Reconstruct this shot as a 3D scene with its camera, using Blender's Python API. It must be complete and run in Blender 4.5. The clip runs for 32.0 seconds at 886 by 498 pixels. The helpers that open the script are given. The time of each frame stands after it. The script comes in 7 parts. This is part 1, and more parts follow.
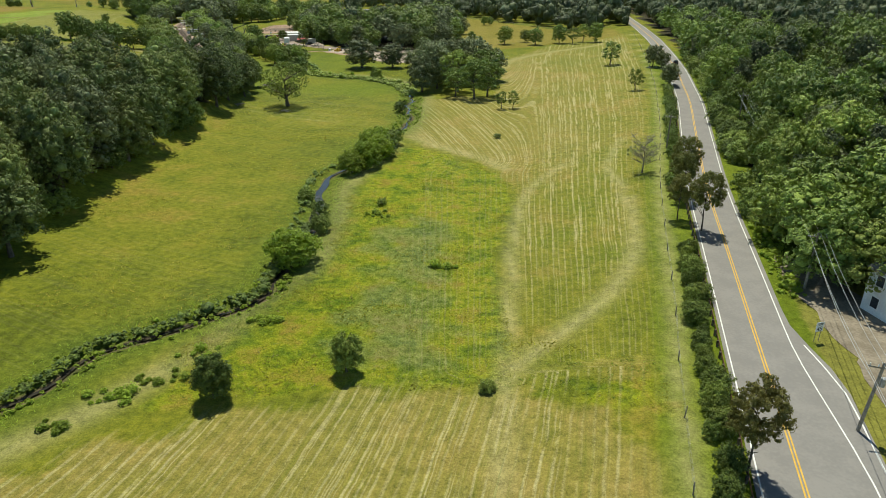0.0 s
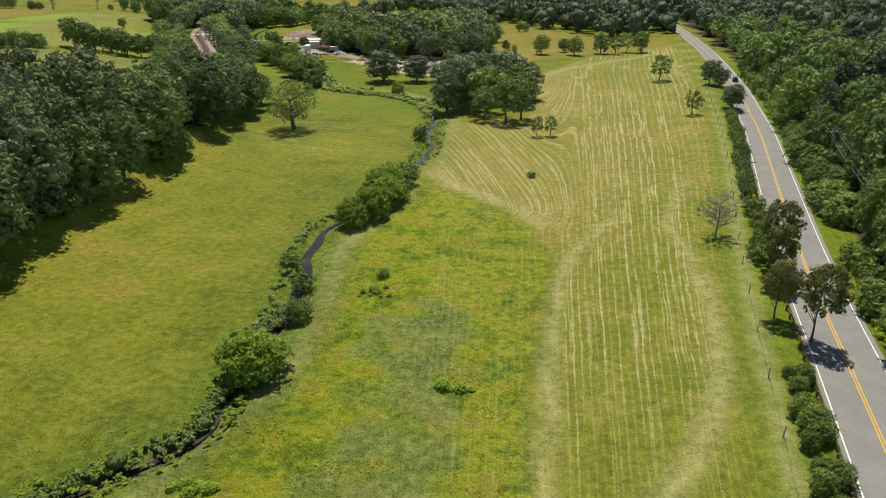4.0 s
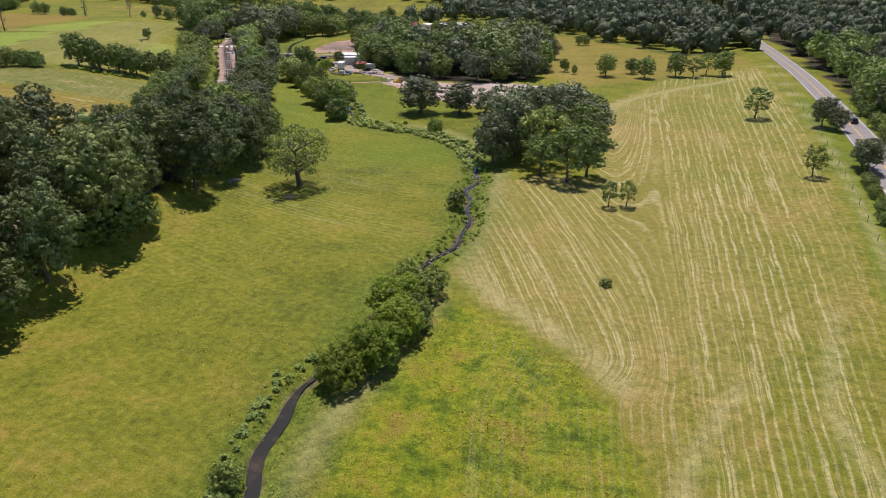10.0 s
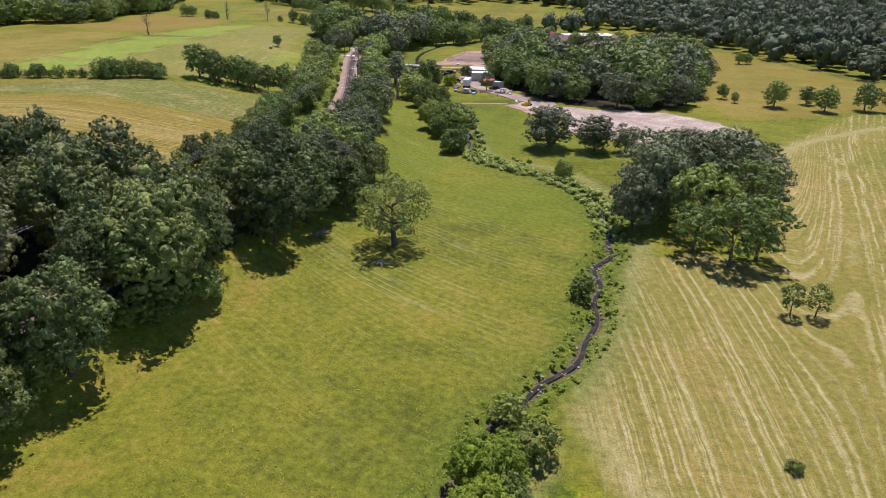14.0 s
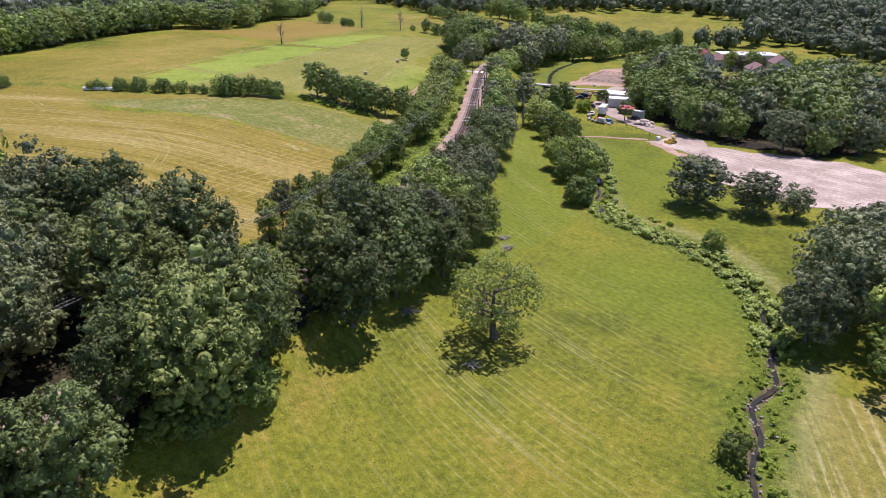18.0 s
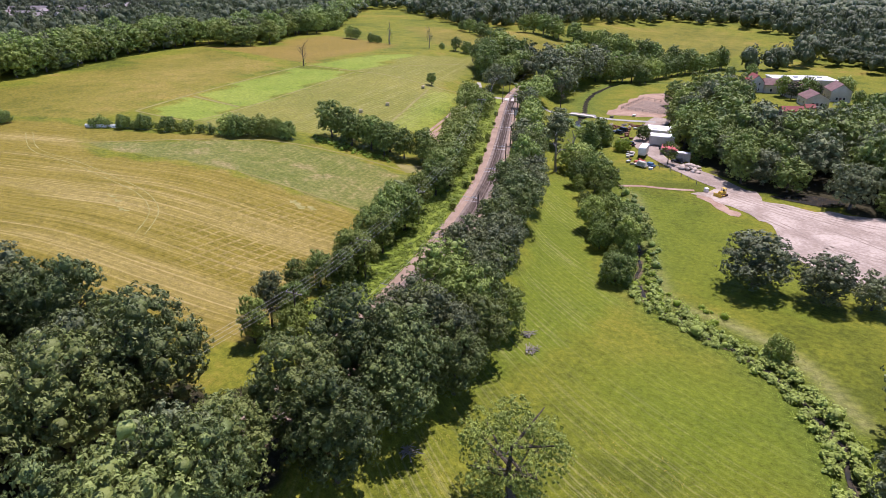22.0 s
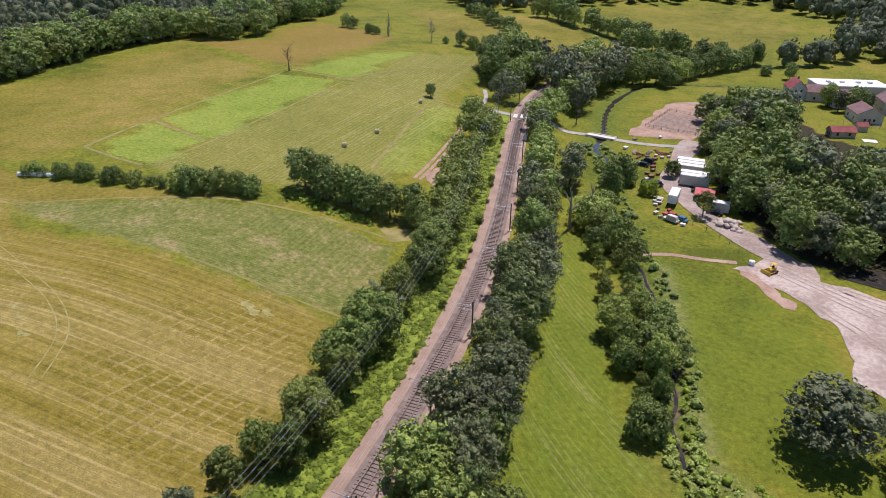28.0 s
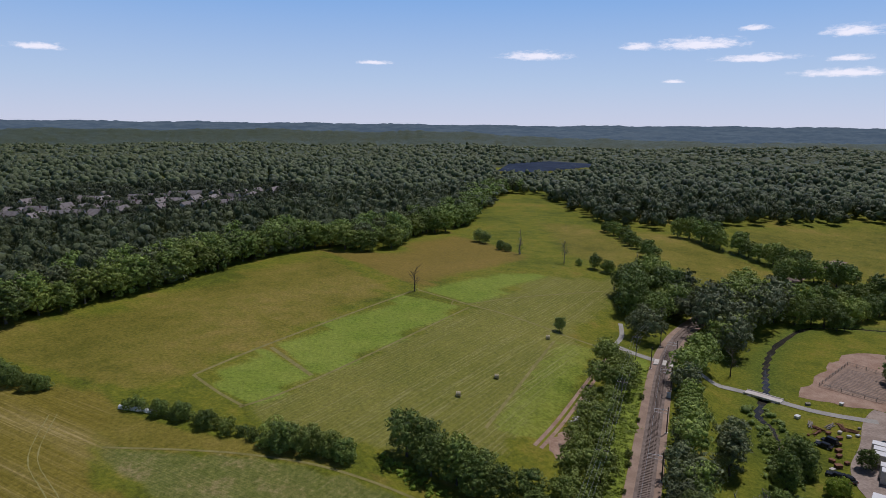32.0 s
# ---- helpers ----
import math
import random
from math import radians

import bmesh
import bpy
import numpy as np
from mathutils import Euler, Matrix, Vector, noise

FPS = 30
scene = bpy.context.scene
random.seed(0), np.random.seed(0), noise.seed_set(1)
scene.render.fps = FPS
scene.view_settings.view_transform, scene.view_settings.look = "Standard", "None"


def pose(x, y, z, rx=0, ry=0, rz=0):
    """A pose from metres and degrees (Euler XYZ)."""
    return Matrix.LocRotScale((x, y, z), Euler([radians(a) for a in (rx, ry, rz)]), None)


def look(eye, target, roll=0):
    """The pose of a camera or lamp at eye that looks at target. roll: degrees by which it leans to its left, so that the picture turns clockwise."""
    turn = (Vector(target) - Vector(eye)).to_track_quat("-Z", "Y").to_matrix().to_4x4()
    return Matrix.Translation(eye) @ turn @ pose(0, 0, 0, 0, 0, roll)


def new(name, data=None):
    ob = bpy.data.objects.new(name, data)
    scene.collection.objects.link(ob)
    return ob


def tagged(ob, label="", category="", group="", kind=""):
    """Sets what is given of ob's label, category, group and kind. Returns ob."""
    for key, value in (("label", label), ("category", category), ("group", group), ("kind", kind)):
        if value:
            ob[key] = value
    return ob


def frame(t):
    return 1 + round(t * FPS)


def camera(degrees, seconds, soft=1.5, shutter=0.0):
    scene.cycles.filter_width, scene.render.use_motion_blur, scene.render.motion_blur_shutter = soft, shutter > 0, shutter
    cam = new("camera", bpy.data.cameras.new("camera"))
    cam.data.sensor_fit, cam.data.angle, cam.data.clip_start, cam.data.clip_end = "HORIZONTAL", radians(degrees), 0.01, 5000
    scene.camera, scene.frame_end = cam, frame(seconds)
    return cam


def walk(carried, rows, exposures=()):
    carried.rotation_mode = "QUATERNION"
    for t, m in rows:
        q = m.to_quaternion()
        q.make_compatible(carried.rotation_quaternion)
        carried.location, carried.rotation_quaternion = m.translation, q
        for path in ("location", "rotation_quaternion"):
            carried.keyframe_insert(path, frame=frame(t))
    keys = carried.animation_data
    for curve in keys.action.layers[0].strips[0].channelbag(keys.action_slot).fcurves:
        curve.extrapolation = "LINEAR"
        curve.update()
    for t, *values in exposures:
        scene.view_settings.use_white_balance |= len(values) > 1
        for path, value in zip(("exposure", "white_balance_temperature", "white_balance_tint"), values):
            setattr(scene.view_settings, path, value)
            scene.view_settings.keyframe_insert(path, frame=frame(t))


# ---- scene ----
cam = camera(69.1, 32.0, 0.75)
METRES, EYE, TILT, LEAN, TURN = 220.0, 40.0, -24.0, 0.0, 0.0
ROWS = [
    (0.0, 0.0, 0.0, 0.0, 0.0, 0.0, -0.0),
    (0.5, 0.0009, 0.0153, 0.0074, 0.49, -0.0, -0.26),
    (1.0, 0.002, 0.0302, 0.0145, 0.83, 0.01, -0.42),
    (1.5, 0.0029, 0.0449, 0.0213, 1.11, 0.02, -0.57),
    (2.0, 0.0036, 0.0592, 0.0281, 1.43, 0.04, -0.74),
    (2.5, 0.0042, 0.0731, 0.0351, 1.73, 0.02, -0.91),
    (3.0, 0.0052, 0.0865, 0.0416, 2.03, 0.04, -1.05),
    (3.5, 0.0064, 0.0998, 0.0482, 2.34, 0.05, -1.18),
    (5.5, 0.0091, 0.1517, 0.0755, 3.7, 0.03, -1.87),
    (6.0, 0.0089, 0.1651, 0.0827, 4.05, 0.04, -2.04),
    (6.5, 0.0088, 0.1789, 0.0901, 4.4, 0.03, -2.22),
    (7.0, 0.0083, 0.1929, 0.0975, 4.75, 0.03, -2.38),
    (7.5, 0.0075, 0.2074, 0.1051, 5.1, 0.03, -2.54),
    (8.0, 0.0064, 0.2224, 0.113, 5.44, 0.02, -2.71),
    (8.5, 0.005, 0.2374, 0.1208, 5.75, 0.01, -2.88),
    (9.0, 0.004, 0.2522, 0.1289, 6.06, -0.02, -3.01),
    (9.5, 0.0028, 0.2672, 0.1369, 6.38, -0.06, -3.16),
    (10.0, 0.0013, 0.2821, 0.1449, 6.7, -0.08, -3.3),
    (10.5, -0.0001, 0.2967, 0.1531, 7.23, -0.13, -3.55),
    (11.0, -0.0021, 0.3112, 0.1615, 8.63, -0.22, -4.19),
    (11.5, -0.0042, 0.3253, 0.1704, 10.09, -0.35, -4.86),
    (12.0, -0.0065, 0.3389, 0.1791, 11.6, -0.47, -5.52),
    (12.5, -0.0095, 0.3533, 0.1873, 13.07, -0.62, -6.2),
    (13.0, -0.0123, 0.3669, 0.1955, 14.54, -0.78, -6.85),
    (13.5, -0.0154, 0.3804, 0.2033, 15.99, -0.96, -7.47),
    (14.0, -0.0187, 0.3936, 0.211, 17.38, -1.16, -8.06),
    (14.5, -0.0219, 0.4063, 0.2186, 18.77, -1.38, -8.65),
    (16.5, -0.0391, 0.4521, 0.2482, 24.35, -2.27, -10.93),
    (17.0, -0.0439, 0.463, 0.2563, 25.69, -2.52, -11.49),
    (17.5, -0.0487, 0.4738, 0.2644, 27.06, -2.79, -12.02),
    (18.0, -0.0535, 0.4839, 0.2726, 28.42, -3.07, -12.55),
    (18.5, -0.0583, 0.4939, 0.2805, 29.78, -3.35, -13.05),
    (19.0, -0.0633, 0.5033, 0.2894, 31.0, -3.65, -13.51),
    (19.5, -0.0684, 0.5121, 0.2988, 31.3, -3.69, -13.59),
    (20.0, -0.0737, 0.5206, 0.3082, 31.29, -3.69, -13.59),
    (20.5, -0.0795, 0.5293, 0.3172, 31.28, -3.68, -13.59),
    (21.0, -0.0853, 0.5382, 0.3266, 31.3, -3.67, -13.58),
    (21.5, -0.0913, 0.547, 0.3361, 31.3, -3.7, -13.57),
    (22.0, -0.0978, 0.5565, 0.346, 31.3, -3.73, -13.56),
    (22.5, -0.1043, 0.5661, 0.3559, 31.3, -3.73, -13.55),
    (23.0, -0.1107, 0.5756, 0.3659, 31.3, -3.72, -13.54),
    (23.5, -0.1169, 0.585, 0.3759, 31.3, -3.73, -13.53),
    (24.0, -0.1232, 0.5946, 0.386, 31.31, -3.75, -13.51),
    (24.5, -0.1297, 0.6044, 0.3961, 31.32, -3.75, -13.5),
    (25.0, -0.1363, 0.6143, 0.4061, 31.34, -3.75, -13.49),
    (25.5, -0.1431, 0.6243, 0.4164, 31.35, -3.77, -13.48),
    (27.5, -0.1731, 0.6663, 0.4584, 31.99, -7.26, -13.67),
    (28.0, -0.1812, 0.6768, 0.4695, 32.33, -7.34, -13.79),
    (28.5, -0.1893, 0.6871, 0.4801, 33.31, -7.58, -14.15),
    (29.0, -0.1977, 0.6969, 0.4908, 34.7, -7.92, -14.64),
    (29.5, -0.2062, 0.7063, 0.5013, 36.37, -8.34, -15.2),
    (30.0, -0.2151, 0.7154, 0.512, 38.08, -8.61, -15.78),
    (30.5, -0.2245, 0.7243, 0.523, 39.65, -6.76, -16.33),
    (31.0, -0.2338, 0.733, 0.5338, 41.14, -2.55, -16.85),
    (31.5, -0.2439, 0.7412, 0.5437, 42.65, 1.82, -17.35),
    (32.0, -0.2539, 0.7495, 0.5517, 43.98, 5.96, -17.77),
]
walk(cam, [(t, pose(0, 0, EYE, TILT, LEAN, TURN) @ pose(METRES * x, METRES * y, METRES * z, 90 + pitch, roll, yaw)) for t, x, y, z, yaw, pitch, roll in ROWS],
     [(0.0, 0.0, 7000, -3), (4.0, 0.0, 6900, 3), (9.0, 0.01, 6500, 19), (12.0, 0.05, 6250, 27), (14.0, 0.13, 6200, 27), (17.0, 0.33, 6050, 30), (22.0, 0.3, 6050, 30), (25.0, 0.22, 6050, 29), (28.0, 0.06, 6100, 26), (30.0, 0.11, 6150, 22), (30.5, 0.11, 6200, 21), (31.0, 0.07, 5850, 20), (31.5, -0.72, 5950, 20), (32.0, -1.05, 6050, 19)])

# ---- daylight ----
SUN_EL, SUN_AZ = radians(67), radians(3)
to_sun = Vector((-math.sin(SUN_AZ) * math.cos(SUN_EL), math.cos(SUN_AZ) * math.cos(SUN_EL), math.sin(SUN_EL)))
sun = new("sun", bpy.data.lights.new("sun", "SUN"))
sun.data.energy, sun.data.angle, sun.data.color = 5.0, radians(0.53), (1.0, 0.955, 0.88)
sun.matrix_world = look(to_sun * 500, (0, 0, 0))

world = bpy.data.worlds.new("sky")
world.use_nodes = True
scene.world = world


class Nodes:
    """A short way to write node trees."""

    def __init__(self, tree):
        self.t = tree

    def add(self, kind, ins=(), out=0, operation="", use_clamp=False, data_type="", blend_type="", easing="", attribute_name=""):
        n = self.t.nodes.new(kind)
        if operation:
            n.operation, n.use_clamp = operation, use_clamp
        if data_type:
            n.data_type, n.blend_type = data_type, blend_type
        if easing:
            n.interpolation_type = easing
        if attribute_name:
            n.attribute_name = attribute_name
        for k, v in dict(ins).items():
            self.put(n.inputs[k], v)
        return n.outputs[out]

    def put(self, sock, v):
        if isinstance(v, bpy.types.NodeSocket):
            self.t.links.new(v, sock)
        elif isinstance(v, (tuple, list)) and sock.type == "RGBA":
            sock.default_value = (*v, 1)[:4]
        else:
            sock.default_value = v

    def math(self, op, a, b=0.0, c=0.0, clamp=False):
        return self.add("ShaderNodeMath", {0: a, 1: b, 2: c}, operation=op, use_clamp=clamp)

    def mix(self, f, a, b, blend="MIX"):
        return self.add("ShaderNodeMix", {0: f, 6: a, 7: b}, out=2, data_type="RGBA", blend_type=blend)

    def noise(self, vec, scale, detail=3.0, rough=0.55):
        return self.add("ShaderNodeTexNoise", {"Vector": vec, "Scale": scale, "Detail": detail, "Roughness": rough})

    def step(self, v, lo, hi):
        return self.add("ShaderNodeMapRange", {0: v, 1: lo, 2: hi}, easing="SMOOTHSTEP")

    def ramp(self, f, *stops):
        o = self.add("ShaderNodeValToRGB", {0: f})
        r = o.node.color_ramp
        while len(r.elements) < len(stops):
            r.elements.new(0.5)
        for e, (p, c) in zip(r.elements, stops):
            e.position, e.color = p, (*c, 1)
        return o

    def attr(self, name):
        return self.add("ShaderNodeAttribute", out=2, attribute_name=name)

    def vec(self, x, y, z):
        return self.add("ShaderNodeCombineXYZ", {0: x, 1: y, 2: z})

    def bump(self, h, strength, dist):
        return self.add("ShaderNodeBump", {"Height": h, "Strength": strength, "Distance": dist})


# clear sky with a few small fair-weather clouds low over the hills
w = Nodes(world.node_tree)
sky = w.add("ShaderNodeTexSky")
air = sky.node
air.sky_type, air.sun_disc, air.sun_elevation, air.sun_rotation = "NISHITA", False, SUN_EL, -SUN_AZ
air.air_density, air.dust_density, air.ozone_density, air.altitude = 1.0, 0.25, 3.0, 80
way = w.add("ShaderNodeTexCoord", out=0)
split = w.add("ShaderNodeSeparateXYZ", {0: way}).node.outputs
# each cloud: degrees round from the north towards the west, height, half width and half thickness
CLOUDS = ((38.9, 5.6, 2.6, 0.42), (30.5, 6.25, 1.3, 0.36), (25.9, 6.3, 3.1, 0.55), (21.6, 5.15, 2.6, 0.36), (15.4, 6.8, 1.8, 0.48), (15.5, 3.9, 3.1, 0.36), (52.6, 5.0, 1.35, 0.2), (15.4, 4.95, 1.4, 0.26), (22.0, 7.4, 1.0, 0.26), (27.6, 3.5, 0.9, 0.16),
          (2.0, 6.0, 2.4, 0.4), (-9.0, 4.6, 2.8, 0.4), (78.0, 5.2, 1.6, 0.3), (95.0, 6.5, 2.6, 0.45), (-40.0, 6.0, 3.0, 0.5), (130.0, 7.0, 3.0, 0.5), (170.0, 6.0, 2.6, 0.45), (-100.0, 7.0, 3.0, 0.5))
round_ = w.math("DEGREES", w.math("ARCTAN2", w.math("MULTIPLY", split[0], -1.0), split[1]))
up = w.math("DEGREES", w.math("ARCSINE", split[2]))
ragged = w.math("MULTIPLY_ADD", w.noise(w.vec(round_, w.math("MULTIPLY", up, 3.0), 0.0), 1.1, 5.0, 0.65), 2.2, -1.1)
cloud = None
for az, el, wd, th in CLOUDS:
    u, v = w.math("DIVIDE", w.math("SUBTRACT", round_, az), wd), w.math("DIVIDE", w.math("SUBTRACT", up, el), th)
    v = w.math("MULTIPLY", v, w.math("MULTIPLY_ADD", w.math("LESS_THAN", v, 0.0), 0.6, 1.0))
    r = w.math("SQRT", w.math("MULTIPLY_ADD", u, u, w.math("MULTIPLY", v, v)))
    one = w.step(w.math("SUBTRACT", w.math("SUBTRACT", 1.0, r), ragged), -0.35, 0.75)
    one = w.math("MULTIPLY", one, w.step(r, 1.9, 1.2))
    cloud = one if cloud is None else w.math("MAXIMUM", cloud, one)
height = w.math("MAXIMUM", split[2], 0.0)
haze = w.ramp(height, (0.0, (0.8, 0.87, 1.0)), (0.06, (0.62, 0.8, 1.0)), (0.2, (0.26, 0.55, 0.98)), (0.4, (0.042, 0.07, 0.13)), (1.0, (0.023, 0.04, 0.08)))
clear = w.mix(0.7, sky, w.mix(1.0, haze, (37.0, 37.0, 37.0), "MULTIPLY"))
tone = w.mix(w.math("MULTIPLY", cloud, 0.85), clear, (37.0, 36.0, 36.0))
back = world.node_tree.nodes["Background"]
w.put(back.inputs[0], tone)
back.inputs[1].default_value = 0.052

# ---- materials ----


def material(name):
    m = bpy.data.materials.new(name)
    m.use_nodes = True
    n = Nodes(m.node_tree)
    bsdf = m.node_tree.nodes["Principled BSDF"]
    pos = n.add("ShaderNodeTexCoord", out=3)
    return m, n, bsdf, pos


def simple(name, base, other, scale=1.0, rough=0.8, metal=0.0, bump=0.3, dist=0.03, spread=0.12):
    """A weathered surface: two tones at two scales, a little relief, and each object a shade of its own."""
    m, n, b, p = material(name)
    f = n.math("MULTIPLY_ADD", n.noise(p, scale, 5.0), 0.6, n.math("MULTIPLY", n.noise(p, scale * 9, 3.0), 0.4))
    c = n.mix(n.step(f, 0.38, 0.64), base, other)
    r = n.add("ShaderNodeObjectInfo", out=5)
    c = n.add("ShaderNodeHueSaturation", {"Color": c, "Value": n.math("MULTIPLY_ADD", r, 2 * spread, 1 - spread)})
    n.put(b.inputs["Base Color"], c)
    n.put(b.inputs["Roughness"], n.math("MULTIPLY_ADD", f, 0.2, rough - 0.1))
    b.inputs["Metallic"].default_value = metal
    b.inputs["Specular IOR Level"].default_value = 0.3
    if bump:
        n.put(b.inputs["Normal"], n.bump(f, bump, dist))
    return m


def foliage(name, dark, light, warm, rough=0.45, through_light=0.08, size=1.0):
    """Leaves: a tone for each tree and a tone for each clump."""
    m, n, b, p = material(name)
    own = n.add("ShaderNodeObjectInfo", out=5)
    bit = n.add("ShaderNodeNewGeometry", out=8)
    grain = n.noise(p, 1.7 * size, 3.0)
    stand = n.noise(n.add("ShaderNodeNewGeometry", out=0), 0.085, 2.0)
    f = n.math("MULTIPLY_ADD", bit, 0.45, n.math("MULTIPLY_ADD", grain, 0.3, n.math("MULTIPLY", stand, 0.25)))
    c = n.mix(n.step(f, 0.15, 0.85), dark, light)
    c = n.mix(n.math("MULTIPLY", n.step(own, 0.35, 1.0), 0.6), c, warm)
    c = n.add("ShaderNodeHueSaturation", {"Color": c, "Value": n.math("MULTIPLY", n.math("MULTIPLY_ADD", n.math("FRACT", n.math("MULTIPLY", own, 7.31)), 0.6, 0.72), n.math("MULTIPLY_ADD", n.math("FRACT", n.math("MULTIPLY", bit, 5.3)), 0.5, 0.78))})
    n.put(b.inputs["Base Color"], c)
    b.inputs["Roughness"].default_value = rough
    b.inputs["Specular IOR Level"].default_value = 0.28
    n.put(b.inputs["Normal"], n.bump(n.noise(p, 3.5 * size, 4.0, 0.7), 0.8, 0.3 / size))
    tr = n.add("ShaderNodeBsdfTranslucent", {"Color": n.mix(0.5, c, warm)})
    both = n.add("ShaderNodeMixShader", {0: through_light, 1: b.outputs[0], 2: tr})
    n.put(m.node_tree.nodes["Material Output"].inputs[0], both)
    return m


leaf_mat = foliage("summer_leaves", (0.08, 0.128, 0.027), (0.252, 0.332, 0.07), (0.31, 0.362, 0.068))
# darker copy of the summer leaves: the wood's shaded side put into the colour
shaded_wood_leaf_mat = foliage("shaded_wood_leaves", (0.061, 0.088, 0.026), (0.188, 0.236, 0.07), (0.238, 0.275, 0.068))
grey_leaf_mat = foliage("grey_green_leaves", (0.085, 0.106, 0.046), (0.235, 0.265, 0.12), (0.255, 0.29, 0.105))
brown_leaf_mat = foliage("brownish_leaves", (0.13, 0.155, 0.045), (0.26, 0.28, 0.08), (0.31, 0.265, 0.08), through_light=0.4)
vine_mat = foliage("bright_vines", (0.175, 0.25, 0.026), (0.285, 0.38, 0.045), (0.31, 0.39, 0.045), through_light=0.4)
conifer_mat = foliage("conifer_needles", (0.055, 0.07, 0.03), (0.105, 0.122, 0.055), (0.1, 0.118, 0.055), through_light=0.15)
weed_mat = foliage("tall_weeds", (0.2, 0.215, 0.02), (0.3, 0.3, 0.03), (0.33, 0.27, 0.05), through_light=0.4)
dry_grass_mat = foliage("dry_grass", (0.2, 0.165, 0.06), (0.33, 0.27, 0.11), (0.3, 0.22, 0.09))
# darker, bluer leaves: shaded canopy gaps and distance haze put into the colour
far_leaf_mat = foliage("darkened_far_woods", (0.043, 0.06, 0.028), (0.115, 0.14, 0.056), (0.13, 0.155, 0.055), through_light=0.12, size=0.3)
bark_mat = simple("bark", (0.075, 0.06, 0.045), (0.15, 0.125, 0.1), 3.0, 0.95, bump=0.8, dist=0.05)
dead_wood_mat = simple("dead_wood", (0.2, 0.175, 0.15), (0.36, 0.33, 0.29), 3.0, 0.95, bump=0.6)
asphalt_mat = simple("worn_asphalt", (0.21, 0.198, 0.192), (0.25, 0.235, 0.225), 0.35, 0.9, bump=0.15, dist=0.01, spread=0.0)
white_paint_mat = simple("white_road_paint", (0.62, 0.62, 0.6), (0.8, 0.8, 0.78), 1.5, 0.7, bump=0, spread=0.03)
yellow_paint_mat = simple("yellow_road_paint", (0.55, 0.33, 0.05), (0.68, 0.42, 0.08), 1.5, 0.7, bump=0, spread=0.03)
ballast_mat = simple("brown_ballast", (0.15, 0.115, 0.095), (0.25, 0.2, 0.17), 0.5, 0.95, bump=0.8, dist=0.08, spread=0.0)
shoulder_mat = simple("reddish_shoulder", (0.27, 0.19, 0.14), (0.37, 0.27, 0.205), 0.25, 0.95, bump=0.5, dist=0.05, spread=0.0)
tie_mat = simple("tarred_ties", (0.15, 0.115, 0.095), (0.22, 0.175, 0.148), 2.0, 0.9)
rail_mat = simple("rusty_rail_steel", (0.2, 0.13, 0.1), (0.32, 0.25, 0.21), 2.0, 0.5, 0.7, spread=0.0)
gravel_mat = simple("brown_gravel", (0.25, 0.195, 0.16), (0.39, 0.32, 0.27), 0.16, 0.95, bump=0.5, dist=0.05, spread=0.0)
damp_sand_mat = simple("damp_sand", (0.26, 0.2, 0.16), (0.4, 0.33, 0.275), 0.2, 0.95, bump=0.4, dist=0.05, spread=0.0)
sand_mat = simple("pale_sand", (0.3, 0.235, 0.19), (0.5, 0.42, 0.355), 0.13, 0.95, bump=0.7, dist=0.1, spread=0.0)
soil_mat = simple("reddish_soil", (0.29, 0.185, 0.13), (0.42, 0.3, 0.225), 0.2, 0.95, bump=0.6, dist=0.06, spread=0.0)
pale_track_mat = simple("pale_dry_track", (0.23, 0.215, 0.06), (0.34, 0.305, 0.125), 0.5, 0.95, bump=0.3, spread=0.0)
track_mat = simple("worn_wheel_track", (0.19, 0.175, 0.05), (0.28, 0.245, 0.09), 0.3, 0.95, bump=0.3, spread=0.0)
lane_mat = simple("grey_gravel_lane", (0.3, 0.285, 0.26), (0.4, 0.38, 0.345), 0.3, 0.95, bump=0.3, spread=0.0)
# verge gravel in a darker brown: overhanging trees' shade put into the tone
shaded_gravel_mat = simple("leaf_litter", (0.17, 0.14, 0.105), (0.3, 0.255, 0.2), 0.35, 0.95, bump=0.5, spread=0.0)
concrete_mat = simple("pale_concrete", (0.55, 0.5, 0.44), (0.68, 0.63, 0.57), 0.6, 0.85, spread=0.05)
post_mat = simple("grey_weathered_wood", (0.2, 0.175, 0.14), (0.34, 0.3, 0.25), 3.0, 0.9)
pole_mat = simple("tarred_pole_wood", (0.1, 0.08, 0.065), (0.2, 0.165, 0.14), 2.0, 0.9)
metal_mat = simple("dull_galvanised_metal", (0.42, 0.43, 0.44), (0.56, 0.57, 0.58), 1.2, 0.5, 0.6)
wire_mat = simple("weathered_wire", (0.4, 0.4, 0.4), (0.52, 0.52, 0.52), 1.0, 0.5, 0.4, bump=0, spread=0.0)
rust_mat = simple("rusted_steel", (0.16, 0.075, 0.045), (0.3, 0.16, 0.1), 1.0, 0.8, 0.3)
white_mat = simple("white_painted_sheet", (0.68, 0.68, 0.67), (0.82, 0.82, 0.81), 0.5, 0.5, bump=0.1, spread=0.05)
cream_mat = simple("cream_painted_sheet", (0.5, 0.46, 0.4), (0.62, 0.57, 0.5), 0.5, 0.6, bump=0.1)
red_roof_mat = simple("faded_red_roof", (0.22, 0.05, 0.045), (0.32, 0.09, 0.08), 0.4, 0.7, bump=0.2)
red_sheet_mat = simple("faded_red_sheet", (0.36, 0.06, 0.065), (0.48, 0.12, 0.12), 0.9, 0.65, bump=0.1)
brown_roof_mat = simple("purple_brown_shingles", (0.165, 0.095, 0.09), (0.24, 0.15, 0.14), 0.5, 0.85, bump=0.3)
